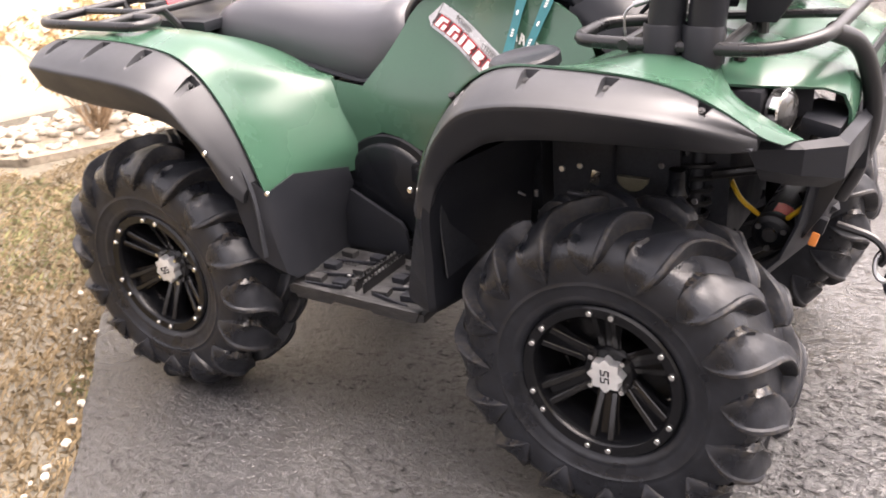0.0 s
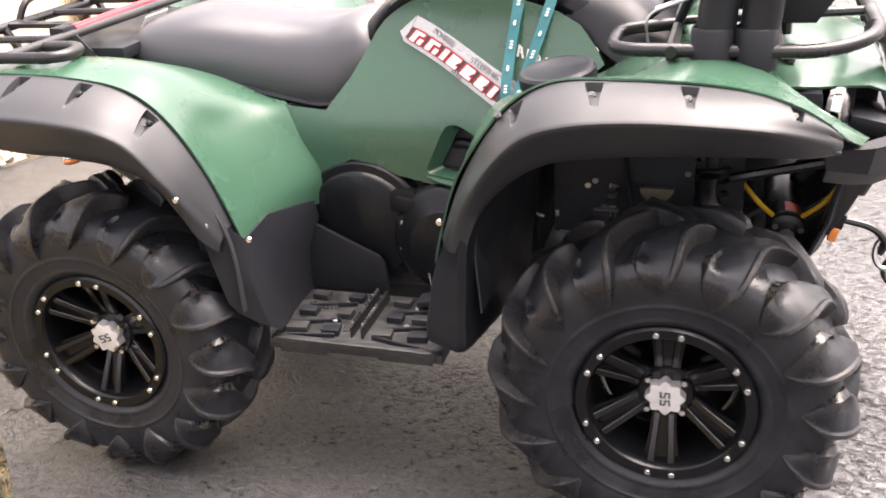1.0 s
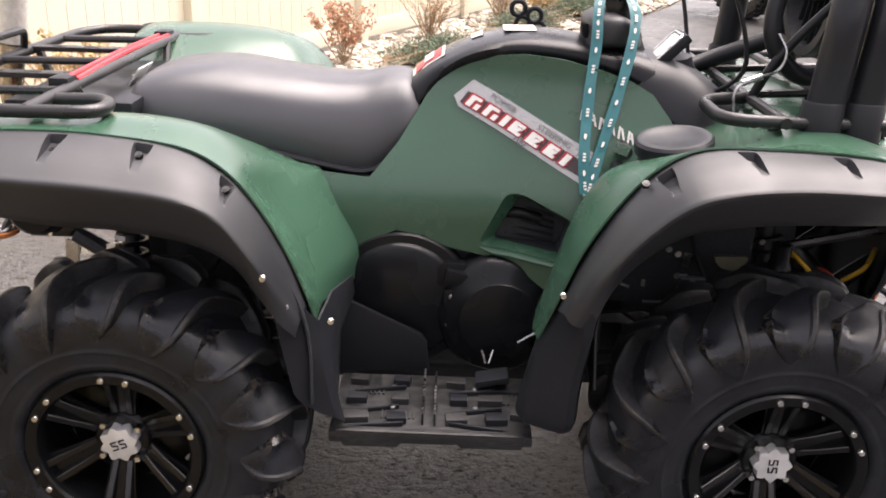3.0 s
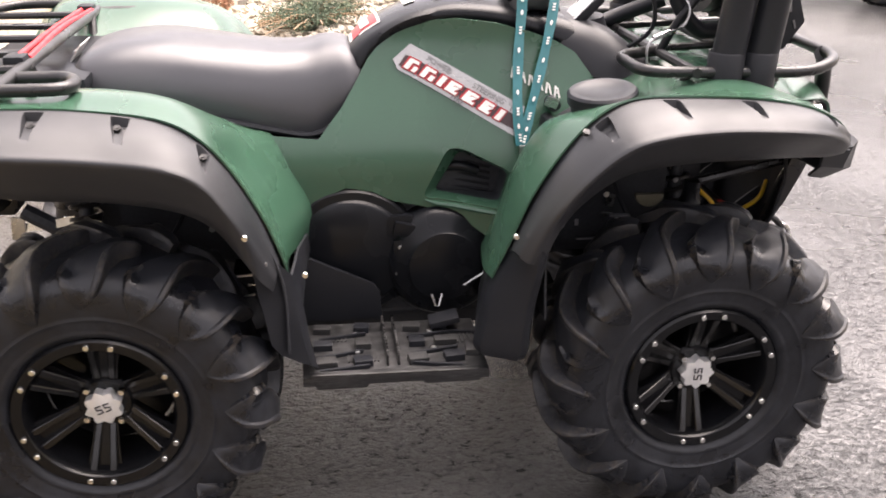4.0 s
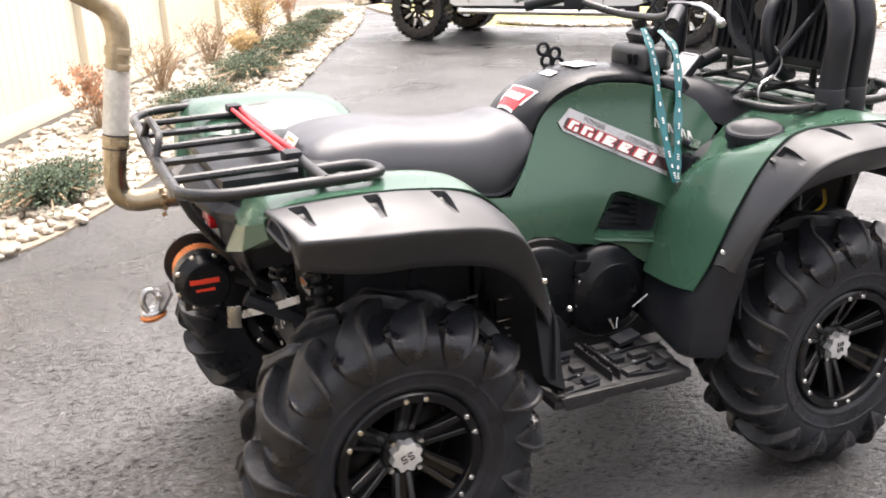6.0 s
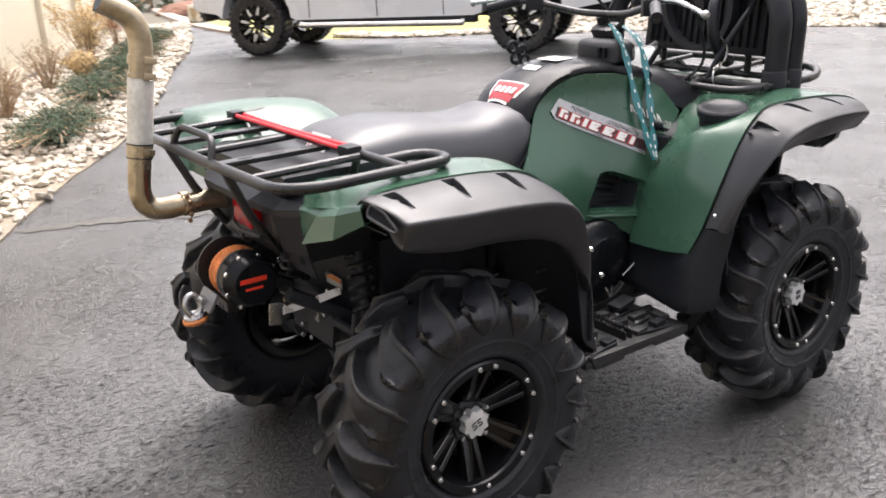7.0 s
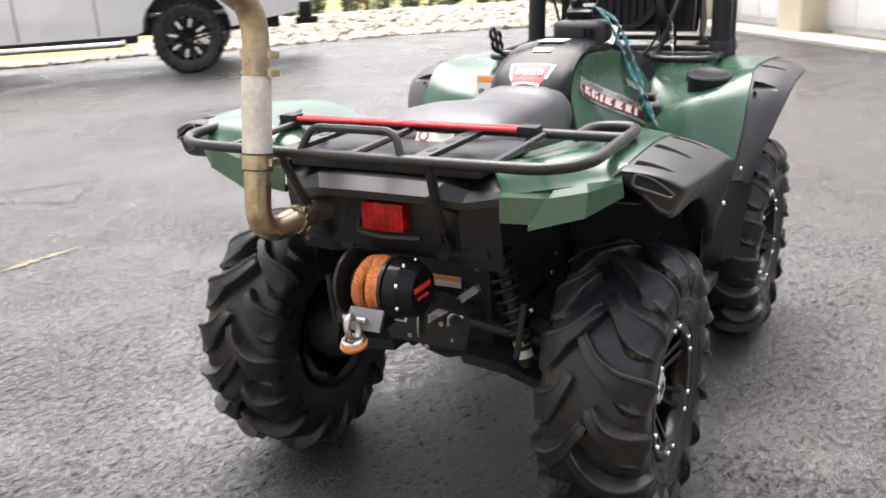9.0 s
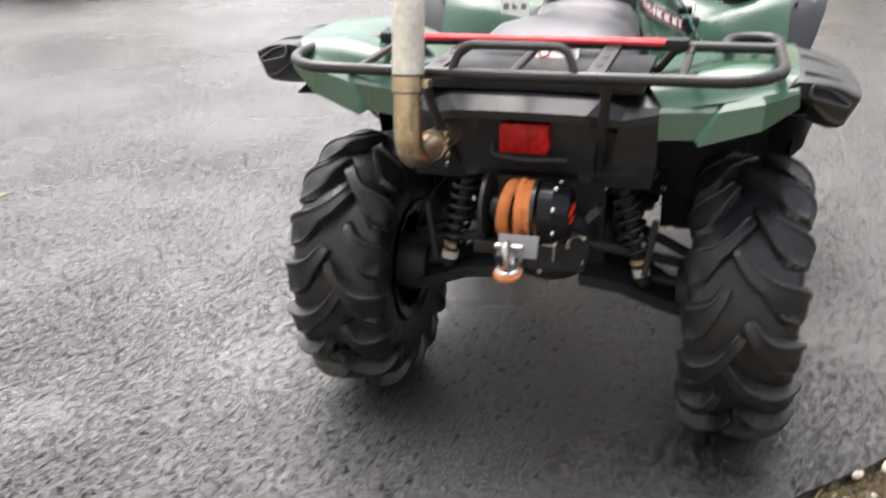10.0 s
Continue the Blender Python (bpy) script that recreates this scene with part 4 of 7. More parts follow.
def rim_bmesh():
    # ring and barrel
    bm = lathe([(0.171, -0.112), (0.171, -0.12), (0.166, -0.126), (0.147, -0.124), (0.141, -0.116), (0.138, -0.08), (0.132, 0.09), (0.158, 0.1), (0.165, 0.1), (0.14, 0.085), (0.15, -0.1)], 64, closed=True)
    # centre disc and hub
    lathe([(0.0, -0.072), (0.05, -0.075), (0.058, -0.066), (0.06, -0.03), (0.0, -0.03)], 32, bm=bm)
    lathe([(0.0, 0.0), (0.13, 0.0), (0.13, 0.012), (0.0, 0.012)], 40, bm=bm)
    return bm


def spoke_bmesh(sg):
    rows = []
    for t, (rad, y, w) in enumerate([(0.04, -0.066, 0.0066), (0.09, -0.09, 0.0066), (0.141, -0.112, 0.0075)]):
        c = Vector((sg * (0.0125 + 0.0035 * t), y, rad))
        rows.append([c + Vector((-w, 0.002, 0)), c + Vector((-w * 0.75, 0, 0)), c + Vector((w * 0.75, 0, 0)), c + Vector((w, 0.002, 0)), c + Vector((w * 1.1, 0.024, 0)), c + Vector((-w * 1.1, 0.024, 0))])
    return sheet(rows, ring=True, caps=True)


def web_bmesh():
    return sheet([[Vector((sx * w, y, rad)) for sx in (-1, 1)] + [Vector((sx * w, y + 0.02, rad)) for sx in (1, -1)] for rad, y, w in ((0.04, -0.066, 0.022), (0.09, -0.08, 0.026), (0.142, -0.094, 0.034))], ring=True, caps=True)


def lip_bmesh():
    """The bright turned step deep in the barrel."""
    return lathe([(0.1375, -0.07), (0.1375, -0.03), (0.133, -0.03), (0.133, -0.06)], 48, closed=True)


def cap_bmesh():
    out = []
    for k in range(32):
        a = 2 * math.pi * k / 32
        rr = 0.034 + 0.0045 * math.cos(8 * a)
        out.append((rr * math.cos(a), rr * math.sin(a)))
    bm = prism(out, -0.097, -0.07, "xz", 0.002)
    return bm


def cap_mark_bmesh():
    bm = bmesh.new()
    for s in (-1, 1):
        pts = [(0.006, 0.008), (-0.005, 0.008), (-0.005, 0.001), (0.005, -0.001), (0.005, -0.008), (-0.006, -0.008)]
        tube([(s * 0.0085 + x, -0.0985, z) for x, z in pts], 0.0017, 5, bm=bm)
    return bm


def nut_bmesh():
    return lathe([(0.0, -0.014), (0.006, -0.014), (0.0075, -0.004), (0.0075, 0.004), (0, 0.004)], 6)


WHEEL = {}
for side in ("right", "left"):
    fl = (lambda q: q) if side == "right" else flipped
    WHEEL[side] = {n: meshed(fl(f()), n, m) for n, f, m in (
        ("wheel", rim_bmesh, RIM), ("tyre", tyre_bmesh, RUBBER), ("spoke_web", web_bmesh, RIM), ("rim_step", lip_bmesh, SPOKE),
        ("hub_cap", cap_bmesh, BRIGHT), ("cap_mark", cap_mark_bmesh, BLACK), ("lug_nut", nut_bmesh, CHROME))}
    WHEEL[side]["spoke"] = [meshed(fl(spoke_bmesh(sg)), "spoke", SPOKE) for sg in (-1, 1)]
    WHEEL[side]["lug"] = {(sd, ln): meshed(fl(lug_bmesh(LONG_LUG if ln else SHORT_LUG, sd)), "tread_lug", RUBBER, 32) for sd in (-1, 1) for ln in (0, 1)}


def child(name, mesh, parent, m):
    ob = new(name, mesh)
    ob.parent = parent
    ob.matrix_basis = m
    return ob


def wheel(x, side, spin, steer=0.0, camber=0.0, cap_turn=0.0):
    sg = -1 if side == "right" else 1
    me = WHEEL[side]
    w = new("wheel", me["wheel"])
    w.parent = quad
    w.matrix_basis = pose(x, sg * 0.472, 0.347, camber * sg, 0, steer) @ pose(0, 0, 0, 0, spin, 0)
    tagged(w, "gloss black alloy wheel with paired spokes")
    for n in ("tyre", "rim_step"):
        child(n, me[n], w, pose(0, 0, 0))
    for n in ("hub_cap", "cap_mark"):
        child(n, me[n], w, pose(0, 0, 0, 0, cap_turn, 0))
    for k in range(6):
        turn = pose(0, 0, 0, 0, 60 * k, 0)
        child("spoke_web", me["spoke_web"], w, turn)
        for s_ in me["spoke"]:
            child("spoke", s_, w, turn)
        for d in (-8.3, 8.3):
            a = radians(60 * k + d)
            bolt((0.156 * math.sin(a), sg * 0.1245, 0.156 * math.cos(a)), w, yaw=0 if sg < 0 else 180)
    for sd in (-1, 1):
        for k in range(16):
            child("tread_lug", me["lug"][sd, k % 2], w, pose(0, 0, 0, 0, 22.5 * k + (11.25 if sd > 0 else 0), 0))
    for k in range(4):
        a = radians(90 * k + 45)
        child("lug_nut", me["lug_nut"], w, pose(0.047 * math.sin(a), sg * 0.077, 0.047 * math.cos(a)))
    return w


wheel(-0.625, "right", 5.5, cap_turn=-25)
wheel(0.625, "right", 1.0, cap_turn=88)
wheel(-0.625, "left", 17)
wheel(0.625, "left", 40)


# -- fender flares: swept sections with pockets for the fixing screws --
def flare(stations, pockets, n=8, low=0.1, high=0.72, deep=0.016):
    """stations: top edge, crease and lower edge (each x, y, z); pockets: (station, half length); each is a notch that runs out towards the crease."""
    fine = 24
    lines = [curve([s[i] for s in stations], fine) for i in range(3)]
    span = len(stations) - 1

    def at(line, u):
        u = max(0.0, min(span, u)) * fine
        k = min(int(u), span * fine - 1)
        return line[k].lerp(line[k + 1], u - k)

    us = {round(k / n, 4) for k in range(span * n + 1)}
    for st, hl in pockets:
        us = {u for u in us if abs(u - st) > hl * 1.55}
        us |= {round(st + hl * q, 4) for q in (-1.5, -1.1, -1, -0.82, -0.4, 0, 0.4, 0.82, 1, 1.1, 1.5)}
    cs = sorted({round(k / 10, 3) for k in range(11)} | {low, low + 0.02, low + 0.05, 0.26, 0.36, 0.46, 0.55, 0.64, high})
    rows = []
    for u in sorted(us):
        near = [(st, hl) for st, hl in pockets if abs(u - st) < hl * 1.5]
        t, c, l = (at(line, u) for line in lines)
        row = [t + Vector((0, 0.02, -0.014)), t + Vector((0, 0.004, -0.001))]
        for q in cs:
            v, sink = u, 0.0
            if near:
                st, hl = near[0]
                d = (u - st) / hl
                w = 1 - 0.55 * smoothstep(low, high, q)
                g = abs(d) * w if abs(d) <= 1 else w + (abs(d) - 1) * (1.5 - w) / 0.5
                v = st + math.copysign(g * hl, d)
                sink = deep * min(1, max(0, (1 - abs(d)) / 0.18)) * min(1, max(0, (q - low) / 0.05)) * max(0, min(1, (high - q) / (high - low - 0.2))) if low <= q <= high else 0
            t2, c2, l2 = (at(line, v) for line in lines)
            e, f = t2 - c2, l2 - c2
            p2 = c2 + e.normalized() * min(0.014, e.length * 0.4)
            pt = t2.lerp(p2, q) + Vector((0, -0.007, 0.006)) * math.sin(math.pi * q)
            if sink:
                nrm = e.cross(at(lines[1], v + 0.1) - at(lines[1], v - 0.1)).normalized()
                if nrm.z > 0 and nrm.y < 0 or nrm.y < -0.2:
                    nrm = -nrm
                pt += nrm * sink
            row.append(pt)
        e, f = t - c, l - c
        p, q_ = c + e.normalized() * min(0.014, e.length * 0.4), c + f.normalized() * min(0.014, f.length * 0.4)
        row += [p.lerp(c, k).lerp(c.lerp(q_, k), k) for k in (0.25, 0.5, 0.75, 1.0)]
        row += [q_.lerp(l, k / 4) for k in range(1, 5)]
        row += [l + Vector((0, 0.008, -0.004)), l + Vector((0, 0.03, 0.004)), l + Vector((0, 0.06, 0.03))]
        rows.append(row)
    return sheet(rows, ring=True, caps=True)


REAR = [((-0.874, -0.552, 0.944), (-0.848, -0.655, 0.912), (-0.846, -0.642, 0.876)),
        ((-0.866, -0.546, 0.957), (-0.832, -0.672, 0.922), (-0.832, -0.64, 0.856)),
        ((-0.70, -0.54, 0.963), (-0.70, -0.68, 0.914), (-0.70, -0.618, 0.82)),
        ((-0.58, -0.54, 0.957), (-0.575, -0.68, 0.906), (-0.57, -0.612, 0.81)),
        ((-0.47, -0.54, 0.938), (-0.455, -0.68, 0.891), (-0.447, -0.612, 0.789)),
        ((-0.398, -0.54, 0.896), (-0.388, -0.67, 0.858), (-0.378, -0.612, 0.752)),
        ((-0.345, -0.54, 0.832), (-0.343, -0.65, 0.79), (-0.333, -0.612, 0.692)),
        ((-0.296, -0.542, 0.742), (-0.303, -0.62, 0.708), (-0.302, -0.612, 0.645)),
        ((-0.262, -0.545, 0.648), (-0.27, -0.585, 0.632), (-0.277, -0.588, 0.605))]
FRONT = [((0.196, -0.548, 0.65), (0.218, -0.595, 0.64), (0.25, -0.595, 0.635)),
         ((0.24, -0.556, 0.765), (0.262, -0.63, 0.744), (0.285, -0.605, 0.722)),
         ((0.298, -0.556, 0.866), (0.318, -0.66, 0.833), (0.335, -0.61, 0.782)),
         ((0.36, -0.556, 0.928), (0.38, -0.678, 0.893), (0.402, -0.612, 0.825)),
         ((0.43, -0.55, 0.957), (0.454, -0.685, 0.918), (0.478, -0.61, 0.84)),
         ((0.54, -0.555, 0.96), (0.555, -0.688, 0.928), (0.565, -0.606, 0.846)),
         ((0.66, -0.562, 0.956), (0.667, -0.683, 0.924), (0.67, -0.602, 0.848)),
         ((0.75, -0.575, 0.946), (0.757, -0.664, 0.912), (0.757, -0.596, 0.848)),
         ((0.815, -0.578, 0.922), (0.82, -0.63, 0.893), (0.815, -0.59, 0.846)),
         ((0.858, -0.565, 0.893), (0.862, -0.592, 0.873), (0.858, -0.575, 0.846)),
         ((0.882, -0.546, 0.868), (0.884, -0.553, 0.86), (0.882, -0.55, 0.844))]
def rear_roll(s):
    """The rear plastics sit askew: a little low on the right, higher on the left."""
    return pose(0, 0, 0.95, 0.9 if s > 0 else 3.6, 0, 0) @ pose(0, 0, -0.95)


rear_plastics = [both("rear_flare", flare(REAR, [(1.3, 0.1), (2.22, 0.13), (3.45, 0.14), (5.15, 0.2)]), FLARE, quad, "textured black plastic fender flare")]
both("front_flare", flare(FRONT, [(2.85, 0.2), (4.52, 0.14), (5.83, 0.13), (7.85, 0.2)]), FLARE, quad, "textured black plastic fender flare")
for x, y, z in ((-0.818, -0.58, 0.942), (-0.674, -0.578, 0.942), (-0.53, -0.578, 0.934), (-0.388, -0.574, 0.876), (0.322, -0.58, 0.902), (0.485, -0.588, 0.943), (0.64, -0.594, 0.941), (0.802, -0.594, 0.916)):
    for s in (1, -1):
        b = lathe([(0.0, -0.004), (0.003, -0.0045), (0.004, -0.003), (0.0065, -0.003), (0.0072, 0.004), (0, 0.004)], 10)
        ob = part("flare_screw", b, STEEL_BLACK, quad)
        ob.matrix_basis = (rear_roll(s) if x < 0 else pose(0, 0, 0)) @ pose(x, y * s, z, -55 * s, 0, 0)
# the long slot in the rear end of each rear flare
for s in (1, -1):
    o, d, u = Vector((-0.8655, -0.605, 0.9225)), Vector((0.024, -0.09, -0.03)).normalized(), Vector((0.35, 0.0, 0.94))
    u = (u - d * u.dot(d)).normalized()
    nrm = d.cross(u)
    if nrm.x > 0:
        nrm = -nrm
    loop = [o + nrm * 0.004 + d * a + u * b_ for a, b_ in [(p.x, p.y) for p in fillet([(-0.04, 0.014, 0), (-0.038, -0.012, 0), (0.042, -0.011, 0), (0.046, -0.003, 0), (0.0, 0.013, 0)], 0.01, 4, closed=True)]]
    mir = [Vector((p.x, p.y * s, p.z)) for p in loop]
    slot = part("flare_slot", tube(mir, 0.0035, 8, closed=True), FLARE, quad)
    slot.matrix_basis = rear_roll(s)
    # dark face just inside the rim carries the slot's shade as colour
    bb = bmesh.new()
    bb.faces.new([bb.verts.new(p - Vector((nrm.x, nrm.y * s, nrm.z)) * 0.0015) for p in mir])
    part("slot_shade", bb, VOID, slot)


# -- green fenders --
def fender(stations, n=8, across=10, bulge=0.012):
    rows = []
    lines = [curve([s[i] for s in stations], n) for i in range(len(stations[0]))]
    for i in range(len(lines[0])):
        rows.append(curve([l[i] for l in lines], across // (len(lines) - 1) + 1))
    return sheet(rows, 0.004)


REAR_GREEN = [((-0.885, -0.548, 0.938), (-0.897, -0.43, 0.912), (-0.888, -0.29, 0.88)),
              ((-0.84, -0.548, 0.96), (-0.84, -0.43, 0.962), (-0.84, -0.25, 0.925)),
              ((-0.70, -0.548, 0.965), (-0.70, -0.42, 0.966), (-0.70, -0.21, 0.905)),
              ((-0.57, -0.548, 0.958), (-0.57, -0.41, 0.962), (-0.56, -0.17, 0.88)),
              ((-0.46, -0.548, 0.94), (-0.455, -0.41, 0.94), (-0.44, -0.15, 0.845)),
              ((-0.392, -0.546, 0.9), (-0.384, -0.42, 0.885), (-0.33, -0.17, 0.81)),
              ((-0.338, -0.544, 0.834), (-0.346, -0.41, 0.815), (-0.277, -0.19, 0.795)),
              ((-0.288, -0.545, 0.742), (-0.302, -0.41, 0.742), (-0.235, -0.205, 0.72)),
              ((-0.253, -0.546, 0.65), (-0.262, -0.42, 0.65), (-0.2, -0.225, 0.64)),
              ((-0.245, -0.54, 0.605), (-0.248, -0.42, 0.6), (-0.205, -0.235, 0.57))]
rear_plastics.append(both("rear_fender", fender(REAR_GREEN), GREEN, quad, "glossy dark green plastic fender"))
for pair in rear_plastics:
    for ob, sd in zip(pair, (1, -1)):
        ob.matrix_basis = rear_roll(sd)
FRONT_GREEN = [((0.165, -0.515, 0.575), (0.165, -0.42, 0.56), (0.19, -0.27, 0.545)),
               ((0.188, -0.54, 0.65), (0.19, -0.41, 0.645), (0.225, -0.26, 0.63)),
               ((0.23, -0.56, 0.77), (0.225, -0.41, 0.77), (0.268, -0.24, 0.72)),
               ((0.292, -0.562, 0.869), (0.275, -0.42, 0.868), (0.32, -0.25, 0.80)),
               ((0.353, -0.561, 0.932), (0.335, -0.43, 0.902), (0.38, -0.25, 0.845)),
               ((0.425, -0.556, 0.962), (0.425, -0.43, 0.919), (0.45, -0.22, 0.882)),
               ((0.54, -0.561, 0.965), (0.54, -0.42, 0.94), (0.54, -0.2, 0.928)),
               ((0.66, -0.568, 0.961), (0.66, -0.45, 0.966), (0.66, -0.28, 0.95)),
               ((0.75, -0.581, 0.95), (0.75, -0.47, 0.952), (0.755, -0.35, 0.94)),
               ((0.815, -0.584, 0.927), (0.82, -0.53, 0.928), (0.818, -0.465, 0.914)),
               ((0.86, -0.569, 0.896), (0.868, -0.525, 0.893), (0.87, -0.478, 0.884)),
               ((0.89, -0.545, 0.866), (0.9, -0.507, 0.867), (0.906, -0.462, 0.858)),
               ((0.918, -0.505, 0.842), (0.928, -0.475, 0.841), (0.937, -0.445, 0.836))]
both("front_fender", fender(FRONT_GREEN), GREEN, quad, "glossy dark green plastic fender")
# hood between the front fenders, overhanging the lamps
hood = sheet([[Vector((x, y * w, z + 0.014 * (1 - y * y) - 0.02 * max(0, abs(y) - 0.8) / 0.2)) for y in (-1, -0.8, -0.5, 0, 0.5, 0.8, 1)] for x, z, w in ((0.56, 0.935, 0.2), (0.64, 0.95, 0.28), (0.72, 0.952, 0.36), (0.79, 0.944, 0.445), (0.85, 0.934, 0.41), (0.9, 0.925, 0.365), (0.945, 0.915, 0.325), (0.975, 0.9, 0.305), (0.988, 0.87, 0.3), (0.99, 0.835, 0.3))], 0.006)
part("hood", hood, GREEN, quad, "glossy dark green front deck")
# faceted tail corners
for s in (1, -1):
    c = [(-0.885, -0.548, 0.938), (-0.895, -0.48, 0.925), (-0.892, -0.412, 0.908), (-0.888, -0.4, 0.904), (-0.885, -0.283, 0.884)]
    d = [(-0.886, -0.551, 0.932), (-0.91, -0.488, 0.911), (-0.913, -0.402, 0.89), (-0.902, -0.393, 0.886), (-0.894, -0.283, 0.876)]
    e = [(-0.88, -0.553, 0.9), (-0.92, -0.486, 0.859), (-0.936, -0.368, 0.823), (-0.912, -0.358, 0.829), (-0.892, -0.283, 0.817)]
    f = [(-0.84, -0.54, 0.9), (-0.86, -0.47, 0.858), (-0.86, -0.365, 0.823), (-0.86, -0.355, 0.827), (-0.85, -0.283, 0.814)]
    b = sheet([[Vector((x, y * s, z)) for x, y, z in row] for row in (c, d, e, f)], 0.004)
    part("tail_corner", b, GREEN, quad, "faceted green tail corner", 12).matrix_basis = rear_roll(s)


# -- tank sides --
def side_depth(x, z):
    """How far out the right side panel stands."""
    return -(0.118 + 0.1 * smoothstep(1.03, 0.7, z) + 0.06 * smoothstep(0.05, 0.28, x))


top = [(-0.283, 0.796), (-0.178, 0.786), (-0.12, 0.856), (-0.085, 0.912), (-0.062, 0.952), (-0.04, 0.978), (0.01, 1.015), (0.06, 1.033), (0.14, 1.043), (0.22, 1.038), (0.30, 1.02), (0.36, 1.0), (0.405, 0.975), (0.44, 0.93), (0.458, 0.9)]
low = [(0.40, 0.85), (0.33, 0.80), (0.285, 0.735), (0.262, 0.68), (0.245, 0.6), (0.235, 0.56), (0.2, 0.565), (0.15, 0.6), (0.09, 0.618), (0.04, 0.63), (-0.01, 0.64), (-0.06, 0.665), (-0.12, 0.675), (-0.165, 0.655), (-0.2, 0.625)]
vent = [(p.x, p.y) for p in fillet([(0.056, 0.648), (0.112, 0.764), (0.146, 0.768), (0.256, 0.722), (0.238, 0.632), (0.12, 0.644)], 0.02, 4, closed=True)]
hole = [(p.x, p.y) for p in fillet([(0.088, 0.656), (0.138, 0.75), (0.152, 0.752), (0.25, 0.714), (0.234, 0.642), (0.13, 0.652)], 0.014, 4, closed=True)]
both("side_panel", panel(top + low, side_depth, [vent]), GREEN, quad, "glossy dark green tank side panel", 50)
rim_ = [Vector((x, side_depth(x, z), z)) for x, z in vent]
back = [Vector((x, side_depth(x, z) + 0.03, z)) for x, z in hole]
edge_ = [p.lerp(q, 0.1) + Vector((0, 0.0005, 0)) for p, q in zip(rim_, back)]
both("vent_surround", sheet([loop + loop[:1] for loop in ([p + Vector((0, 0.003, 0)) for p in rim_], rim_, edge_, back)]), GREEN, quad, "sculpted green vent recess", 60)
both("vent_wall", sheet([loop + loop[:1] for loop in (back, [Vector((p.x, -0.14, p.z)) for p in back])]), CHASSIS, quad)
gb = prism(hole, -0.15, -0.135, "xz")
for k in range(6):
    tube([(0.11 + 0.008 * k, -0.175, 0.665 + 0.016 * k), (0.22, -0.185, 0.65 + 0.014 * k)], 0.0035, 5, bm=gb)
both("vent_grille", gb, VOID, quad, "black ribbed air vent")
both("vent_lip", tube([(x, side_depth(x, z) - 0.002, z) for x, z in ((0.062, 0.642), (0.09, 0.634), (0.13, 0.632), (0.19, 0.626), (0.236, 0.62))], [0.002, 0.007, 0.008, 0.008, 0.004], 8), GREEN, quad)
both("intake_hose", tube(curve([(0.12, -0.18, 0.71), (0.15, -0.188, 0.712), (0.19, -0.19, 0.7)], 5), 0.012, 10), SATIN, quad)

# -- centre console, over the tank and up to the bars --
rows = []
for x, zc, hw, ze in ((-0.14, 0.915, 0.07, 0.87), (-0.11, 0.955, 0.1, 0.89), (-0.085, 0.982, 0.122, 0.922), (-0.05, 1.012, 0.124, 0.975), (0.0, 1.04, 0.119, 1.013), (0.06, 1.063, 0.118, 1.036), (0.14, 1.076, 0.119, 1.045), (0.23, 1.072, 0.122, 1.038), (0.30, 1.061, 0.13, 1.022), (0.36, 1.05, 0.138, 1.0), (0.41, 1.036, 0.148, 0.972), (0.45, 1.02, 0.155, 0.925), (0.47, 1.0, 0.16, 0.89)):
    row = [Vector((x, -hw + 0.012, ze - 0.03)), Vector((x, -hw - 0.004, ze - 0.003)), Vector((x, -hw - 0.003, ze + 0.01)), Vector((x, -hw * 0.93, ze + (zc - ze) * 0.62)), Vector((x, -hw * 0.8, zc - 0.007)), Vector((x, -hw * 0.45, zc)), Vector((x, 0, zc + 0.002))]
    rows.append(row + [Vector((p.x, -p.y, p.z)) for p in row[-2::-1]])
dense = list(zip(*[curve(col, 4) for col in zip(*rows)]))
part("console", sheet(dense, 0.004), SATIN, quad, "black plastic centre console over the tank", 50)
rows = []
for x, zc, hw, ze in ((0.37, 1.035, 0.13, 1.0), (0.41, 1.04, 0.15, 0.985), (0.46, 1.035, 0.175, 0.955), (0.51, 1.015, 0.2, 0.93), (0.555, 0.985, 0.21, 0.92), (0.6, 0.95, 0.215, 0.915)):
    row = [Vector((x, -hw - 0.02, ze - 0.04)), Vector((x, -hw - 0.008, ze)), Vector((x, -hw * 0.93, ze + (zc - ze) * 0.4)), Vector((x, -hw * 0.8, ze + (zc - ze) * 0.75)), Vector((x, -hw * 0.55, zc - 0.004)), Vector((x, 0, zc))]
    rows.append(row + [Vector((p.x, -p.y, p.z)) for p in row[-2::-1]])
dense = list(zip(*[curve(col, 4) for col in zip(*rows)]))
part("dash_cover", sheet(dense, 0.004), BLACK, quad, "black plastic cover ahead of the tank", 50)
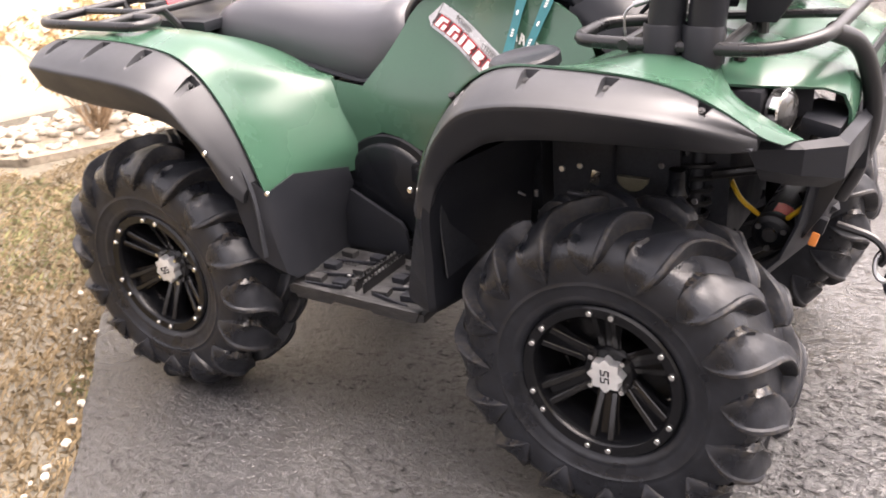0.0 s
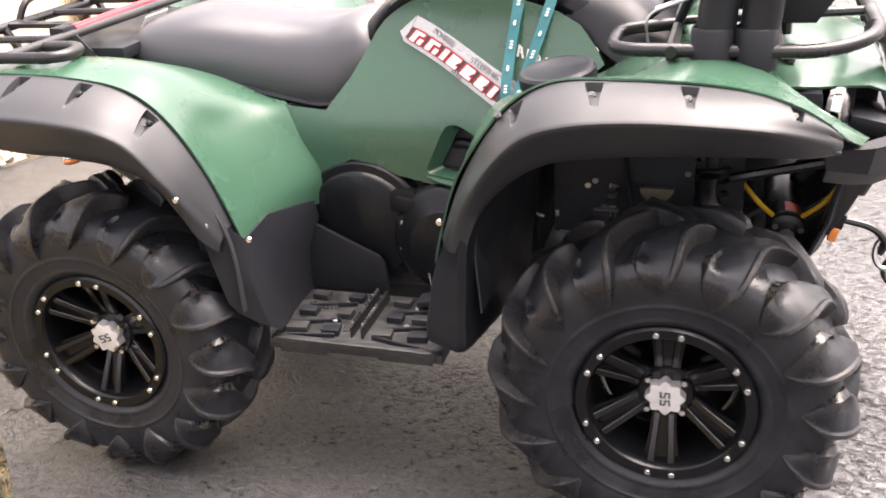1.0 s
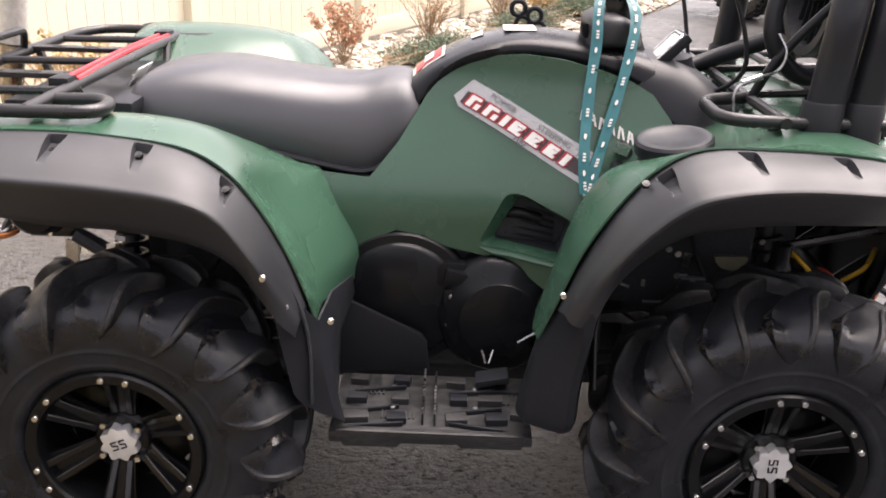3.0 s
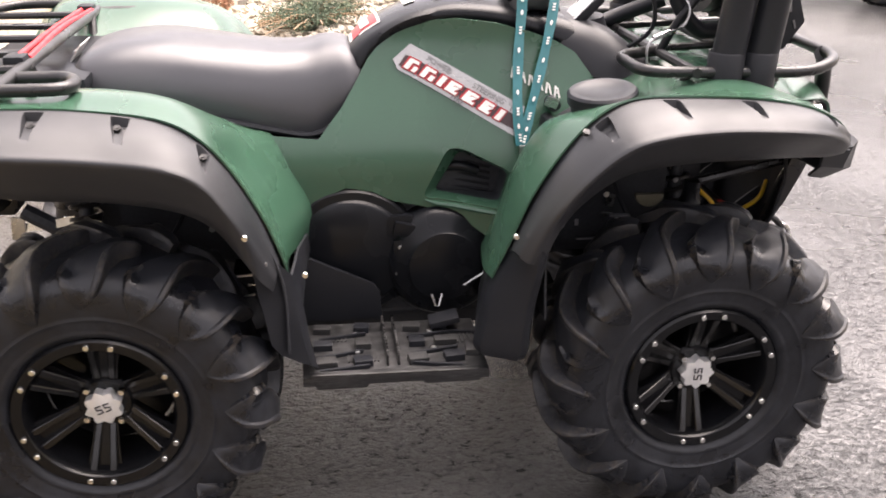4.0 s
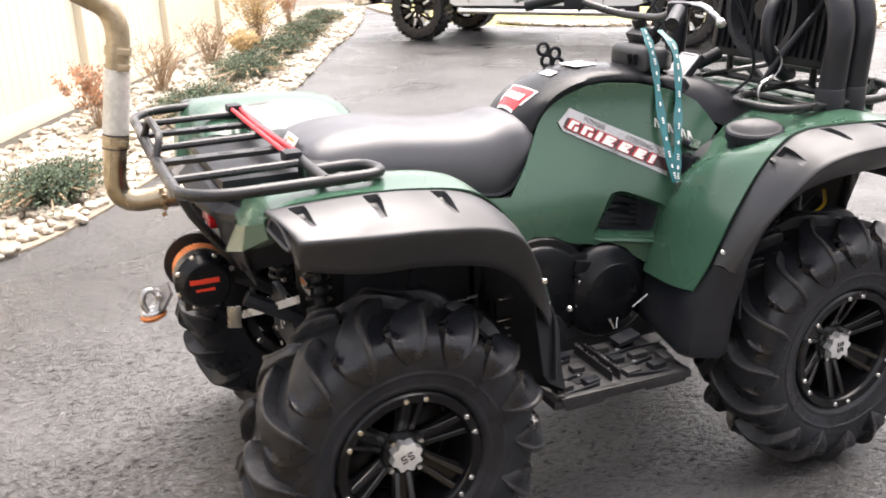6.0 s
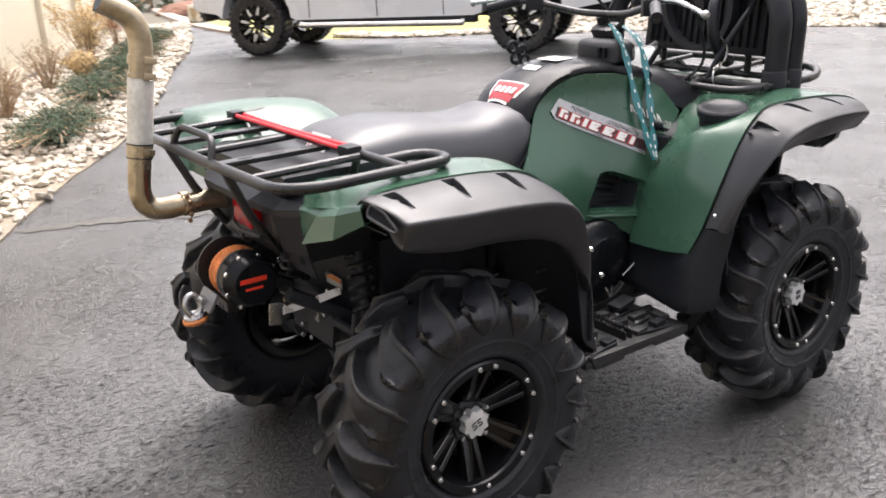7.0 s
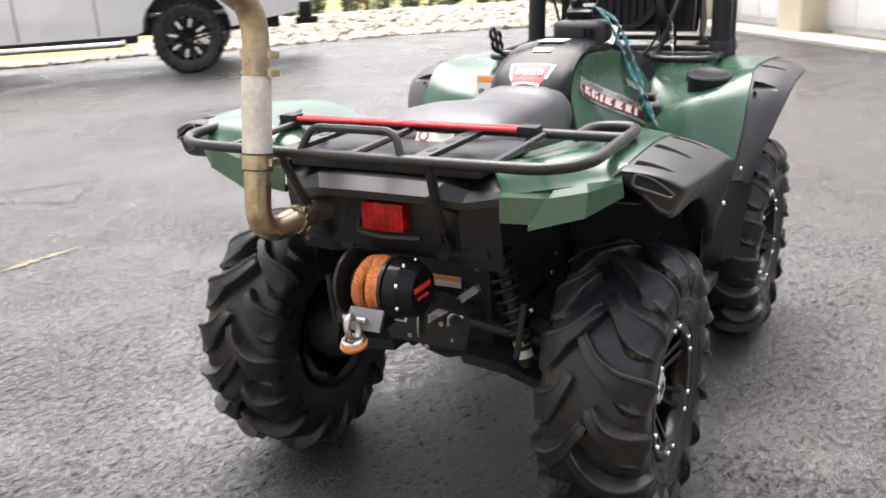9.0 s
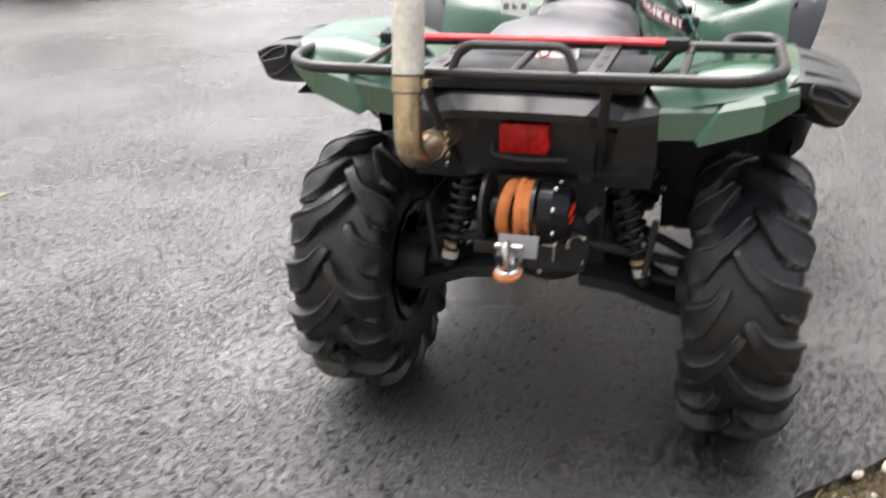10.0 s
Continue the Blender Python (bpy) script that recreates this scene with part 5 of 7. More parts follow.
# -- seat --
rows = []
for x, zt, zb, hw in ((-0.705, 0.925, 0.9, 0.11), (-0.698, 0.945, 0.888, 0.15), (-0.67, 0.968, 0.88, 0.18), (-0.6, 0.987, 0.868, 0.192), (-0.5, 0.992, 0.848, 0.19), (-0.38, 0.977, 0.822, 0.178), (-0.28, 0.965, 0.797, 0.168), (-0.2, 0.965, 0.782, 0.16), (-0.15, 0.976, 0.797, 0.152), (-0.105, 0.972, 0.845, 0.15), (-0.075, 0.945, 0.88, 0.14)):
    h = zt - zb
    half = [Vector((x, -hw * 0.96, zb)), Vector((x, -hw * 1.02, zb + 0.012)), Vector((x, -hw, zb + h * 0.35)), Vector((x, -hw * 0.94, zb + h * 0.68)), Vector((x, -hw * 0.78, zb + h * 0.9)), Vector((x, -hw * 0.45, zt)), Vector((x, 0, zt + 0.002))]
    rows.append(half + [Vector((p.x, -p.y, p.z)) for p in half[-2::-1]])
dense = list(zip(*[curve(col, 4) for col in zip(*rows)]))
seat = part("seat", sheet(dense, ring=True, caps=True), VINYL, quad, "grey-black vinyl saddle seat", 60)
piping = [[p for p in col] for col in (curve([r_[1] for r_ in rows], 4), curve([r_[-2] for r_ in rows], 4))]
for col in piping:
    part("seat_trim", tube([(p.x, p.y * 1.01, p.z - 0.006) for p in col], 0.007, 6), BLACK, seat)

# -- engine covers, side plate, footwell --
body_core = box((0.0, 0, 0.56), (0.62, 0.36, 0.44), 0.02)
part("engine", body_core, CHASSIS, quad)
part("engine", box((-0.02, 0, 0.36), (0.75, 0.3, 0.16), 0.02), CHASSIS, quad)
for s in (1, -1):
    b = lathe([(0.0, -0.236), (0.126, -0.236), (0.132, -0.232), (0.136, -0.224), (0.153, -0.222), (0.16, -0.214), (0.16, -0.15), (0, -0.15)], 56, at=(-0.108, 0, 0.512))
    part("clutch_cover", b if s > 0 else flipped(b), SATIN, quad, "round black clutch cover")
    b = lathe([(0.0, -0.27), (0.055, -0.269), (0.085, -0.263), (0.09, -0.257), (0.112, -0.252), (0.128, -0.242), (0.14, -0.224), (0.14, -0.15), (0, -0.15)], 56, at=(0.108, 0, 0.488))
    cover = part("engine_cover", b if s > 0 else flipped(b), SATIN, quad, "round black engine cover with raised ribs")
    for a0, a1 in ((100, 135), (55, 70)):
        pts = [(0.108 + 0.1 * math.cos(radians(a)), -0.243 * s, 0.492 + 0.1 * math.sin(radians(a))) for a in range(a0, a1 + 1, 5)]
        part("rib", tube(pts, 0.0075, 6), FLARE, cover)
    part("cover_flange", box((0.012, -0.235 * s, 0.578), (0.05, 0.03, 0.034), 0.008, rot=(0, 12, 0)), SATIN, cover)
    part("cover_flange", box((0.002, -0.238 * s, 0.503), (0.024, 0.02, 0.1), 0.006, rot=(0, -4, 0)), SATIN, cover)
    pl = prism([(-0.262, 0.53), (-0.24, 0.537), (-0.06, 0.45), (-0.046, 0.43), (-0.04, 0.36), (-0.246, 0.356)], -0.262 * s, -0.25 * s, "xz", 0.003)
    part("side_plate", pl, BLACK, quad, "flat black plastic engine side plate")
    for x, z in ((0.004, 0.535), (-0.002, 0.47), (0.215, 0.52), (0.222, 0.44)):
        bolt((x, -0.245 * s, z), quad, True, yaw=0 if s > 0 else 180)
    # footwell board
    fb = box((-0.03, -0.405 * s, 0.352), (0.4, 0.24, 0.022), 0.006)
    board = part("footboard", fb, BOARD, quad, "black plastic footboard with raised grip blocks")
    # raised grip blocks, dark pockets and slanting ribs
    for i, (x, y, w, h) in enumerate(((-0.185, -0.325, 0.04, 0.026), (-0.185, -0.4, 0.042, 0.028), (-0.18, -0.475, 0.048, 0.03), (-0.095, -0.325, 0.036, 0.028), (-0.095, -0.4, 0.034, 0.03), (-0.1, -0.475, 0.04, 0.03),
                                      (0.02, -0.33, 0.04, 0.026), (0.025, -0.4, 0.036, 0.028), (0.02, -0.475, 0.044, 0.03), (0.085, -0.325, 0.036, 0.026), (0.09, -0.4, 0.05, 0.026), (0.1, -0.47, 0.044, 0.03), (0.145, -0.44, 0.03, 0.05))):
        part("grip_block", box((x, y * s, 0.3675), (w, h, 0.02), 0.003, rot=(0, 0, (i * 37 % 3 - 1) * 6)), BLACK if i % 2 else BOARD, board)
    for i, (x, y, a) in enumerate(((-0.14, -0.36, 12), (-0.15, -0.44, 14), (-0.14, -0.5, 8), (0.06, -0.365, 10), (0.06, -0.44, 13), (0.06, -0.5, -12), (0.13, -0.36, -8))):
        part("grip_rib", box((x, y * s, 0.367), (0.11, 0.007, 0.01), 0.002, rot=(0, 0, a * s)), BLACK, board)
    for k in range(9):
        part("tread_rib", box((-0.205 + 0.009 * k, -0.36 * s, 0.3645), (0.004, 0.03, 0.004), 0), BOARD, board)
        part("tread_rib", box((0.11 + 0.009 * k, -0.385 * s, 0.3645), (0.004, 0.04, 0.004), 0), BOARD, board)
        part("tread_rib", box((-0.13 + 0.008 * k, -0.455 * s, 0.3645), (0.004, 0.03, 0.004), 0), BOARD, board)
    for dx in (-0.012, 0.012):
        part("peg_plate", box((-0.035 + dx, -0.4 * s, 0.376), (0.004, 0.18, 0.026), 0.001), STEEL_BLACK, board)
        for k in range(12):
            part("peg_tooth", box((-0.035 + dx, (-0.318 - k * 0.0145) * s, 0.391), (0.004, 0.007, 0.007), 0), ZINC, board)
    for x, y in ((-0.11, -0.35), (-0.11, -0.43), (0.06, -0.35), (0.06, -0.43)):
        ob = bolt((x, y * s, 0.366), board, True)
        ob.matrix_basis = pose(x, y * s, 0.366, -90, 0, 0)
    lip = prism([(-0.215, 0.372), (0.16, 0.368), (0.148, 0.338), (0.03, 0.338), (0.02, 0.35), (-0.085, 0.35), (-0.095, 0.336), (-0.2, 0.336)], -0.53 * s, -0.512 * s, "xz", 0.003)
    part("board_edge", lip, BOARD, board)
    # mud guards before the rear wheel and behind the front wheel
    g = sheet([[Vector((x, y * s, z)) for x, y, z in row] for row in (
        [(-0.318, -0.585, 0.672), (-0.288, -0.57, 0.667), (-0.262, -0.556, 0.64), (-0.24, -0.535, 0.608), (-0.226, -0.45, 0.63), (-0.208, -0.26, 0.585)],
        [(-0.303, -0.578, 0.57), (-0.27, -0.565, 0.565), (-0.238, -0.555, 0.56), (-0.224, -0.53, 0.56), (-0.216, -0.42, 0.55), (-0.205, -0.25, 0.54)],
        [(-0.285, -0.57, 0.47), (-0.25, -0.555, 0.465), (-0.222, -0.545, 0.455), (-0.21, -0.52, 0.45), (-0.225, -0.4, 0.45), (-0.235, -0.25, 0.45)],
        [(-0.268, -0.565, 0.445), (-0.235, -0.552, 0.42), (-0.21, -0.542, 0.405), (-0.196, -0.52, 0.385), (-0.225, -0.4, 0.36), (-0.24, -0.25, 0.35)])], 0.005)
    part("rear_mud_guard", g, BLACK, quad, "black plastic mud guard")
    rows = []
    for xa, xb, ya, yb, z in ((0.247, 0.29, -0.56, -0.59, 0.75), (0.224, 0.276, -0.556, -0.594, 0.7), (0.199, 0.262, -0.55, -0.597, 0.65), (0.178, 0.256, -0.538, -0.592, 0.6), (0.157, 0.249, -0.528, -0.58, 0.54), (0.142, 0.243, -0.526, -0.575, 0.47), (0.134, 0.242, -0.526, -0.572, 0.425), (0.138, 0.236, -0.524, -0.565, 0.405)):
        rows.append([Vector((x, y * s, z)) for x, y in ((xa, ya + 0.02), (xa + 0.012, ya - 0.014), (xb - 0.02, yb - 0.006), (xb - 0.004, yb), (xb + 0.004, yb + 0.02), (xb + 0.03, -0.42), (xb + 0.06, -0.24), (xa + 0.06, -0.24), (xa + 0.02, -0.42))])
    dense = list(zip(*[curve(col, 3) for col in zip(*rows)]))
    part("front_mud_guard", sheet(dense, ring=True, caps=True), BLACK, quad, "black plastic mud guard")
    # wheel-well liners under the fenders
    for pts in ([(-0.84, 0.868), (-0.7, 0.885), (-0.5, 0.87), (-0.38, 0.82), (-0.3, 0.72), (-0.255, 0.6), (-0.25, 0.45)], [(0.27, 0.5), (0.265, 0.65), (0.3, 0.78), (0.37, 0.85), (0.5, 0.885), (0.7, 0.885), (0.88, 0.85)]):
        line = curve([(x, 0, z) for x, z in pts], 4)
        part("wheel_well_liner", sheet([[Vector((p.x, y * s, p.z)) for y in (-0.57, -0.4, -0.2)] for p in line], 0.004), CHASSIS, quad)
    for at, big in (((-0.291, -0.592, 0.66), True), ((0.25, -0.594, 0.664), True), ((-0.215, -0.56, 0.62), False), ((0.2, -0.572, 0.69), False), ((-0.32, -0.63, 0.73), False)):
        bolt((at[0], at[1] * s, at[2]), quad, big, yaw=0 if s > 0 else 180)

# bars added as glints: on the liner past the rear wheel, on front-well brackets
for s in (1, -1):
    for x, z, w in ((-0.332, 0.635, 0.034), (-0.337, 0.582, 0.034), (-0.325, 0.561, 0.016), (-0.332, 0.538, 0.026)):
        part("liner_glint", box((x, -0.47 * s, z), (w, 0.008, 0.004), 0.001, rot=(0, -3, 0)), ZINC, quad, "thin bright bar added for a glint on the liner")
    for at, size, turn in (((0.413, -0.365, 0.592), (0.048, 0.006, 0.004), 0), ((0.484, -0.365, 0.645), (0.048, 0.012, 0.005), 2), ((0.492, -0.362, 0.622), (0.004, 0.006, 0.048), 4), ((0.501, -0.362, 0.622), (0.004, 0.006, 0.044), 4), ((0.386, -0.365, 0.632), (0.007, 0.006, 0.014), 0), ((0.35, -0.365, 0.626), (0.018, 0.006, 0.005), 20)):
        part("bracket_glint", box((at[0], at[1] * s, at[2]), size, 0.001, rot=(0, turn, 0)), PLATE_GREY, quad, "small grey bar added for a glint on a bracket")
    bolt((0.448, -0.365 * s, 0.697), quad, True, yaw=0 if s > 0 else 180)

# -- tail: black centre panel and lamp --
rows = [[(-0.80, -0.3, 0.915), (-0.80, -0.215, 0.915), (-0.80, -0.165, 0.93), (-0.80, 0, 0.932)],
        [(-0.88, -0.282, 0.88), (-0.9, -0.215, 0.882), (-0.92, -0.165, 0.9), (-0.925, 0, 0.903)],
        [(-0.893, -0.281, 0.868), (-0.925, -0.21, 0.86), (-0.955, -0.14, 0.876), (-0.958, 0, 0.878)],
        [(-0.895, -0.281, 0.85), (-0.928, -0.205, 0.845), (-0.954, -0.13, 0.858), (-0.956, 0, 0.86)],
        [(-0.893, -0.281, 0.835), (-0.924, -0.2, 0.83), (-0.89, -0.105, 0.846), (-0.885, 0, 0.846)],
        [(-0.88, -0.28, 0.75), (-0.9, -0.19, 0.75), (-0.885, -0.1, 0.755), (-0.88, 0, 0.755)],
        [(-0.86, -0.27, 0.69), (-0.865, -0.18, 0.69), (-0.86, -0.11, 0.7), (-0.86, 0, 0.7)]]
full = [[Vector(p) for p in r_] + [Vector((x, -y, z)) for x, y, z in r_[2::-1]] for r_ in rows]
part("tail_panel", sheet(full, 0.005), TAIL_BLACK, quad, "black plastic tail panel", 14)
part("tail_core", box((-0.79, 0, 0.8), (0.2, 0.5, 0.16), 0.02), BLACK, quad)
lamp = part("tail_lamp", box((-0.9, 0.0, 0.807), (0.04, 0.112, 0.068), 0.012), TAIL, quad, "red tail lamp lens")
for k in range(6):
    part("lens_rib", box((-0.9195, -0.043 + 0.017 * k, 0.807), (0.002, 0.006, 0.054), 0.001), TAIL, lamp)
part("lamp_visor", tube(fillet([(-0.9, 0.075, 0.79), (-0.918, 0.07, 0.768), (-0.926, 0.0, 0.763), (-0.918, -0.072, 0.764), (-0.915, -0.095, 0.764)], 0.02), 0.0055, 8), FLARE, quad)
part("tool_tray", box((-0.78, 0, 0.925), (0.26, 0.5, 0.03), 0.01), BLACK, quad)

# -- rear rack --
Z = 0.978
rack = part("rear_rack", tube(fillet([(-0.74, -0.4, Z - 0.002), (-0.63, -0.4, Z), (-0.615, -0.505, Z), (-0.96, -0.515, Z), (-1.025, -0.45, Z - 0.004), (-1.03, 0, Z - 0.006), (-1.025, 0.45, Z - 0.004), (-0.96, 0.515, Z), (-0.615, 0.505, Z), (-0.63, 0.4, Z), (-0.74, 0.4, Z - 0.002)], 0.055), 0.0125, 12), STEEL_BLACK, quad, "black powder-coated steel rear rack")
part("rack_bar", tube([(-0.745, -0.512, Z + 0.002), (-0.745, 0.512, Z + 0.002)], 0.0115, 10), STEEL_BLACK, rack)
for y in (-0.33, 0.0, 0.33):
    part("rack_bar", tube([(-1.028, y, Z - 0.004), (-0.745, y, Z)], 0.009, 8), STEEL_BLACK, rack)
for y in (-0.165, 0.165):
    fl = box((-0.885, y, Z - 0.002), (0.28, 0.036, 0.012), 0.003)
    flat = part("rack_slat", fl, STEEL_BLACK, rack)
    for k in range(3):
        part("slot", box((-0.96 + 0.08 * k, y, Z + 0.003), (0.032, 0.014, 0.004), 0.001), BLACK, flat)
part("rack_hoop", tube(fillet([(-1.03, 0.125, Z - 0.004), (-1.012, 0.105, Z + 0.05), (-1.012, -0.11, Z + 0.05), (-1.03, -0.13, Z - 0.004)], 0.03), 0.009, 8), STEEL_BLACK, rack)
for y in (-0.2, 0.2):
    part("rack_stay", tube([(-1.025, y * 0.95, Z - 0.006), (-0.97, y * 0.88, 0.85), (-0.9, y * 0.8, 0.74)], 0.011, 8), STEEL_BLACK, rack)
for y in (-0.46, 0.46):
    part("rack_stay", tube([(-0.7, y, Z), (-0.7, y, 0.93)], 0.01, 8), STEEL_BLACK, rack)
for y in (-0.3, 0.3):
    part("rack_stay", tube([(-0.74, y, Z), (-0.73, y * 0.8, 0.9)], 0.01, 8), STEEL_BLACK, rack)

# -- exhaust stack --
# the stack leans forward a little on its way up
Y, LEAN = 0.195, 9.26
foot = pose(-1.118, Y, 0.8, 0, LEAN, 0)
path = fillet([(-0.8, Y - 0.02, 0.8), (-0.96, Y - 0.02, 0.812), foot @ Vector((0, 0, 0.0)), foot @ Vector((0, 0, 0.485)), (-1.135, Y, 1.335)], 0.085, 10)
stack = part("exhaust_pipe", tube(path, 0.029, 20, cap=False), PIPE, quad, "heat-tinted steel exhaust stack")
part("pipe_bore", tube([p + Vector((0.001, 0, 0)) for p in path[-6:]], 0.026, 20), CHASSIS, stack)
wb = lathe([(0.029, 0.184)] + [(0.0318 + 0.0007 * (k % 2), 0.185 + k * 0.0026) for k in range(62)] + [(0.029, 0.347)], 24, axis="z")
wb.transform(foot)
part("flex_sleeve", wb, WRAP, stack, "ribbed silver flex sleeve")
for z, tall in ((0.166, 0.016), (0.392, 0.011), (0.354, 0.004)):
    cl = lathe([(0.03, z - tall), (0.0328, z - tall), (0.0328, z + tall), (0.03, z + tall)], 24, axis="z", closed=True)
    box((0.01, -0.036, z), (0.03, 0.014, 0.016), 0.002, bm=cl)
    cl.transform(foot)
    part("pipe_clamp", cl, PIPE, stack)
cl = lathe([(0.029, -0.01), (0.0325, -0.01), (0.0325, 0.01), (0.029, 0.01)], 24, at=(-1.0, Y - 0.014, 0.809), axis="x", closed=True)
for k in range(5):
    box((-1.002 + 0.004 * (k % 2), Y - 0.046 - 0.002 * (k % 2), 0.835 - 0.016 * k), (0.012, 0.006, 0.012), 0.002, rot=(20 * (k % 2), 15 * k, 0), bm=cl)
part("pipe_clamp", cl, PIPE, stack)
for z in (0.149, 0.183):
    cl = lathe([(0.03, z - 0.0016), (0.0334, z - 0.0016), (0.0334, z + 0.0016), (0.03, z + 0.0016)], 24, axis="z", closed=True)
    cl.transform(foot)
    part("clamp_edge", cl, CHASSIS, stack)
part("pipe_bracket", box((-0.82, 0.19, 0.728), (0.012, 0.075, 0.035), 0.008, rot=(12, 0, 15)), TAN, quad, "tan metal exhaust bracket")

# -- rear winch with orange rope --
winch = part("winch_drum", lathe([(0.0, -0.052), (0.03, -0.052), (0.03, 0.052), (0, 0.052)], 24, at=(-0.95, 0.01, 0.655)), STEEL_BLACK, quad, "black rear winch with orange rope")
for k, y in enumerate((-0.04, -0.013, 0.014)):
    rope = bmesh.new()
    for strand in range(3):
        pts = []
        for j in range(128):
            a, tw = 2 * math.pi * j / 128, 30 * 2 * math.pi * j / 128 + strand * 2.094
            rad_ = 0.055 + 0.003 * k * math.sin(a + k) + 0.006 * math.cos(tw)
            pts.append(Vector((-0.95 + rad_ * math.cos(a), y + 0.01 + 0.007 * math.sin(a + 2 * k) + 0.006 * math.sin(tw), 0.655 + rad_ * math.sin(a))))
        tube(pts, 0.0088, 6, closed=True, bm=rope)
    part("rope_coil", rope, ORANGE, winch, "thick orange braided rope")
for y, rad in ((-0.048, 0.07), (0.062, 0.078)):
    part("drum_flange", lathe([(0.0, y - 0.004), (rad, y - 0.004), (rad, y + 0.004), (0, y + 0.004)], 28, at=(-0.95, 0.01, 0.655)), STEEL_BLACK, winch)
gear = part("gear_housing", lathe([(0.0, -0.115), (0.052, -0.115), (0.06, -0.108), (0.066, -0.085), (0.072, -0.08), (0.072, -0.05), (0, -0.05)], 32, at=(-0.95, 0.0, 0.655)), SATIN, winch, "round black gear housing with red lettering bars")
part("logo_bar", box((-0.955, -0.1165, 0.667), (0.07, 0.002, 0.012), 0), LOGO_RED, gear)
part("logo_bar", box((-0.955, -0.1165, 0.645), (0.045, 0.002, 0.006), 0), LOGO_RED, gear)
for k in range(8):
    a = radians(45 * k + 20)
    bolt((-0.95 + 0.067 * math.cos(a), -0.082, 0.655 + 0.067 * math.sin(a)), gear)
part("winch_mount", box((-0.95, 0.03, 0.58), (0.1, 0.13, 0.03), 0.005), STEEL_BLACK, winch)
part("winch_mount", box((-0.9, 0.0, 0.635), (0.03, 0.1, 0.1), 0.005), STEEL_BLACK, winch)
part("fairlead_plate", box((-1.042, -0.016, 0.608), (0.008, 0.088, 0.05), 0.003, rot=(0, 32, 0)), PLATE_GREY, winch, "grey steel guide plate")
ring_ = [Vector((-1.076 + 0.019 * math.cos(a), -0.004 + 0.006 * math.sin(a), 0.598 + 0.027 * math.sin(a))) for a in (2 * math.pi * k / 24 for k in range(24))]
part("shackle", tube(ring_, 0.0075, 10, closed=True), ZINC, winch, "steel bow shackle")
part("shackle_pin", tube([(-1.058, -0.03, 0.612), (-1.058, 0.03, 0.612)], 0.007, 10), ZINC, winch)
eye = [Vector((-1.074 + 0.024 * math.cos(a), -0.002 + 0.022 * math.sin(a), 0.56 + 0.004 * math.cos(a))) for a in (2 * math.pi * k / 20 for k in range(20))]
part("rope_eye", tube(eye, 0.009, 8, closed=True), ORANGE, winch)
part("rope_thimble", tube([p + Vector((0, 0, 0.009)) for p in eye], 0.006, 8, closed=True), ZINC, winch)
part("sticker", box((-0.985, -0.072, 0.6), (0.002, 0.03, 0.02), 0), DECAL_WHITE, winch)

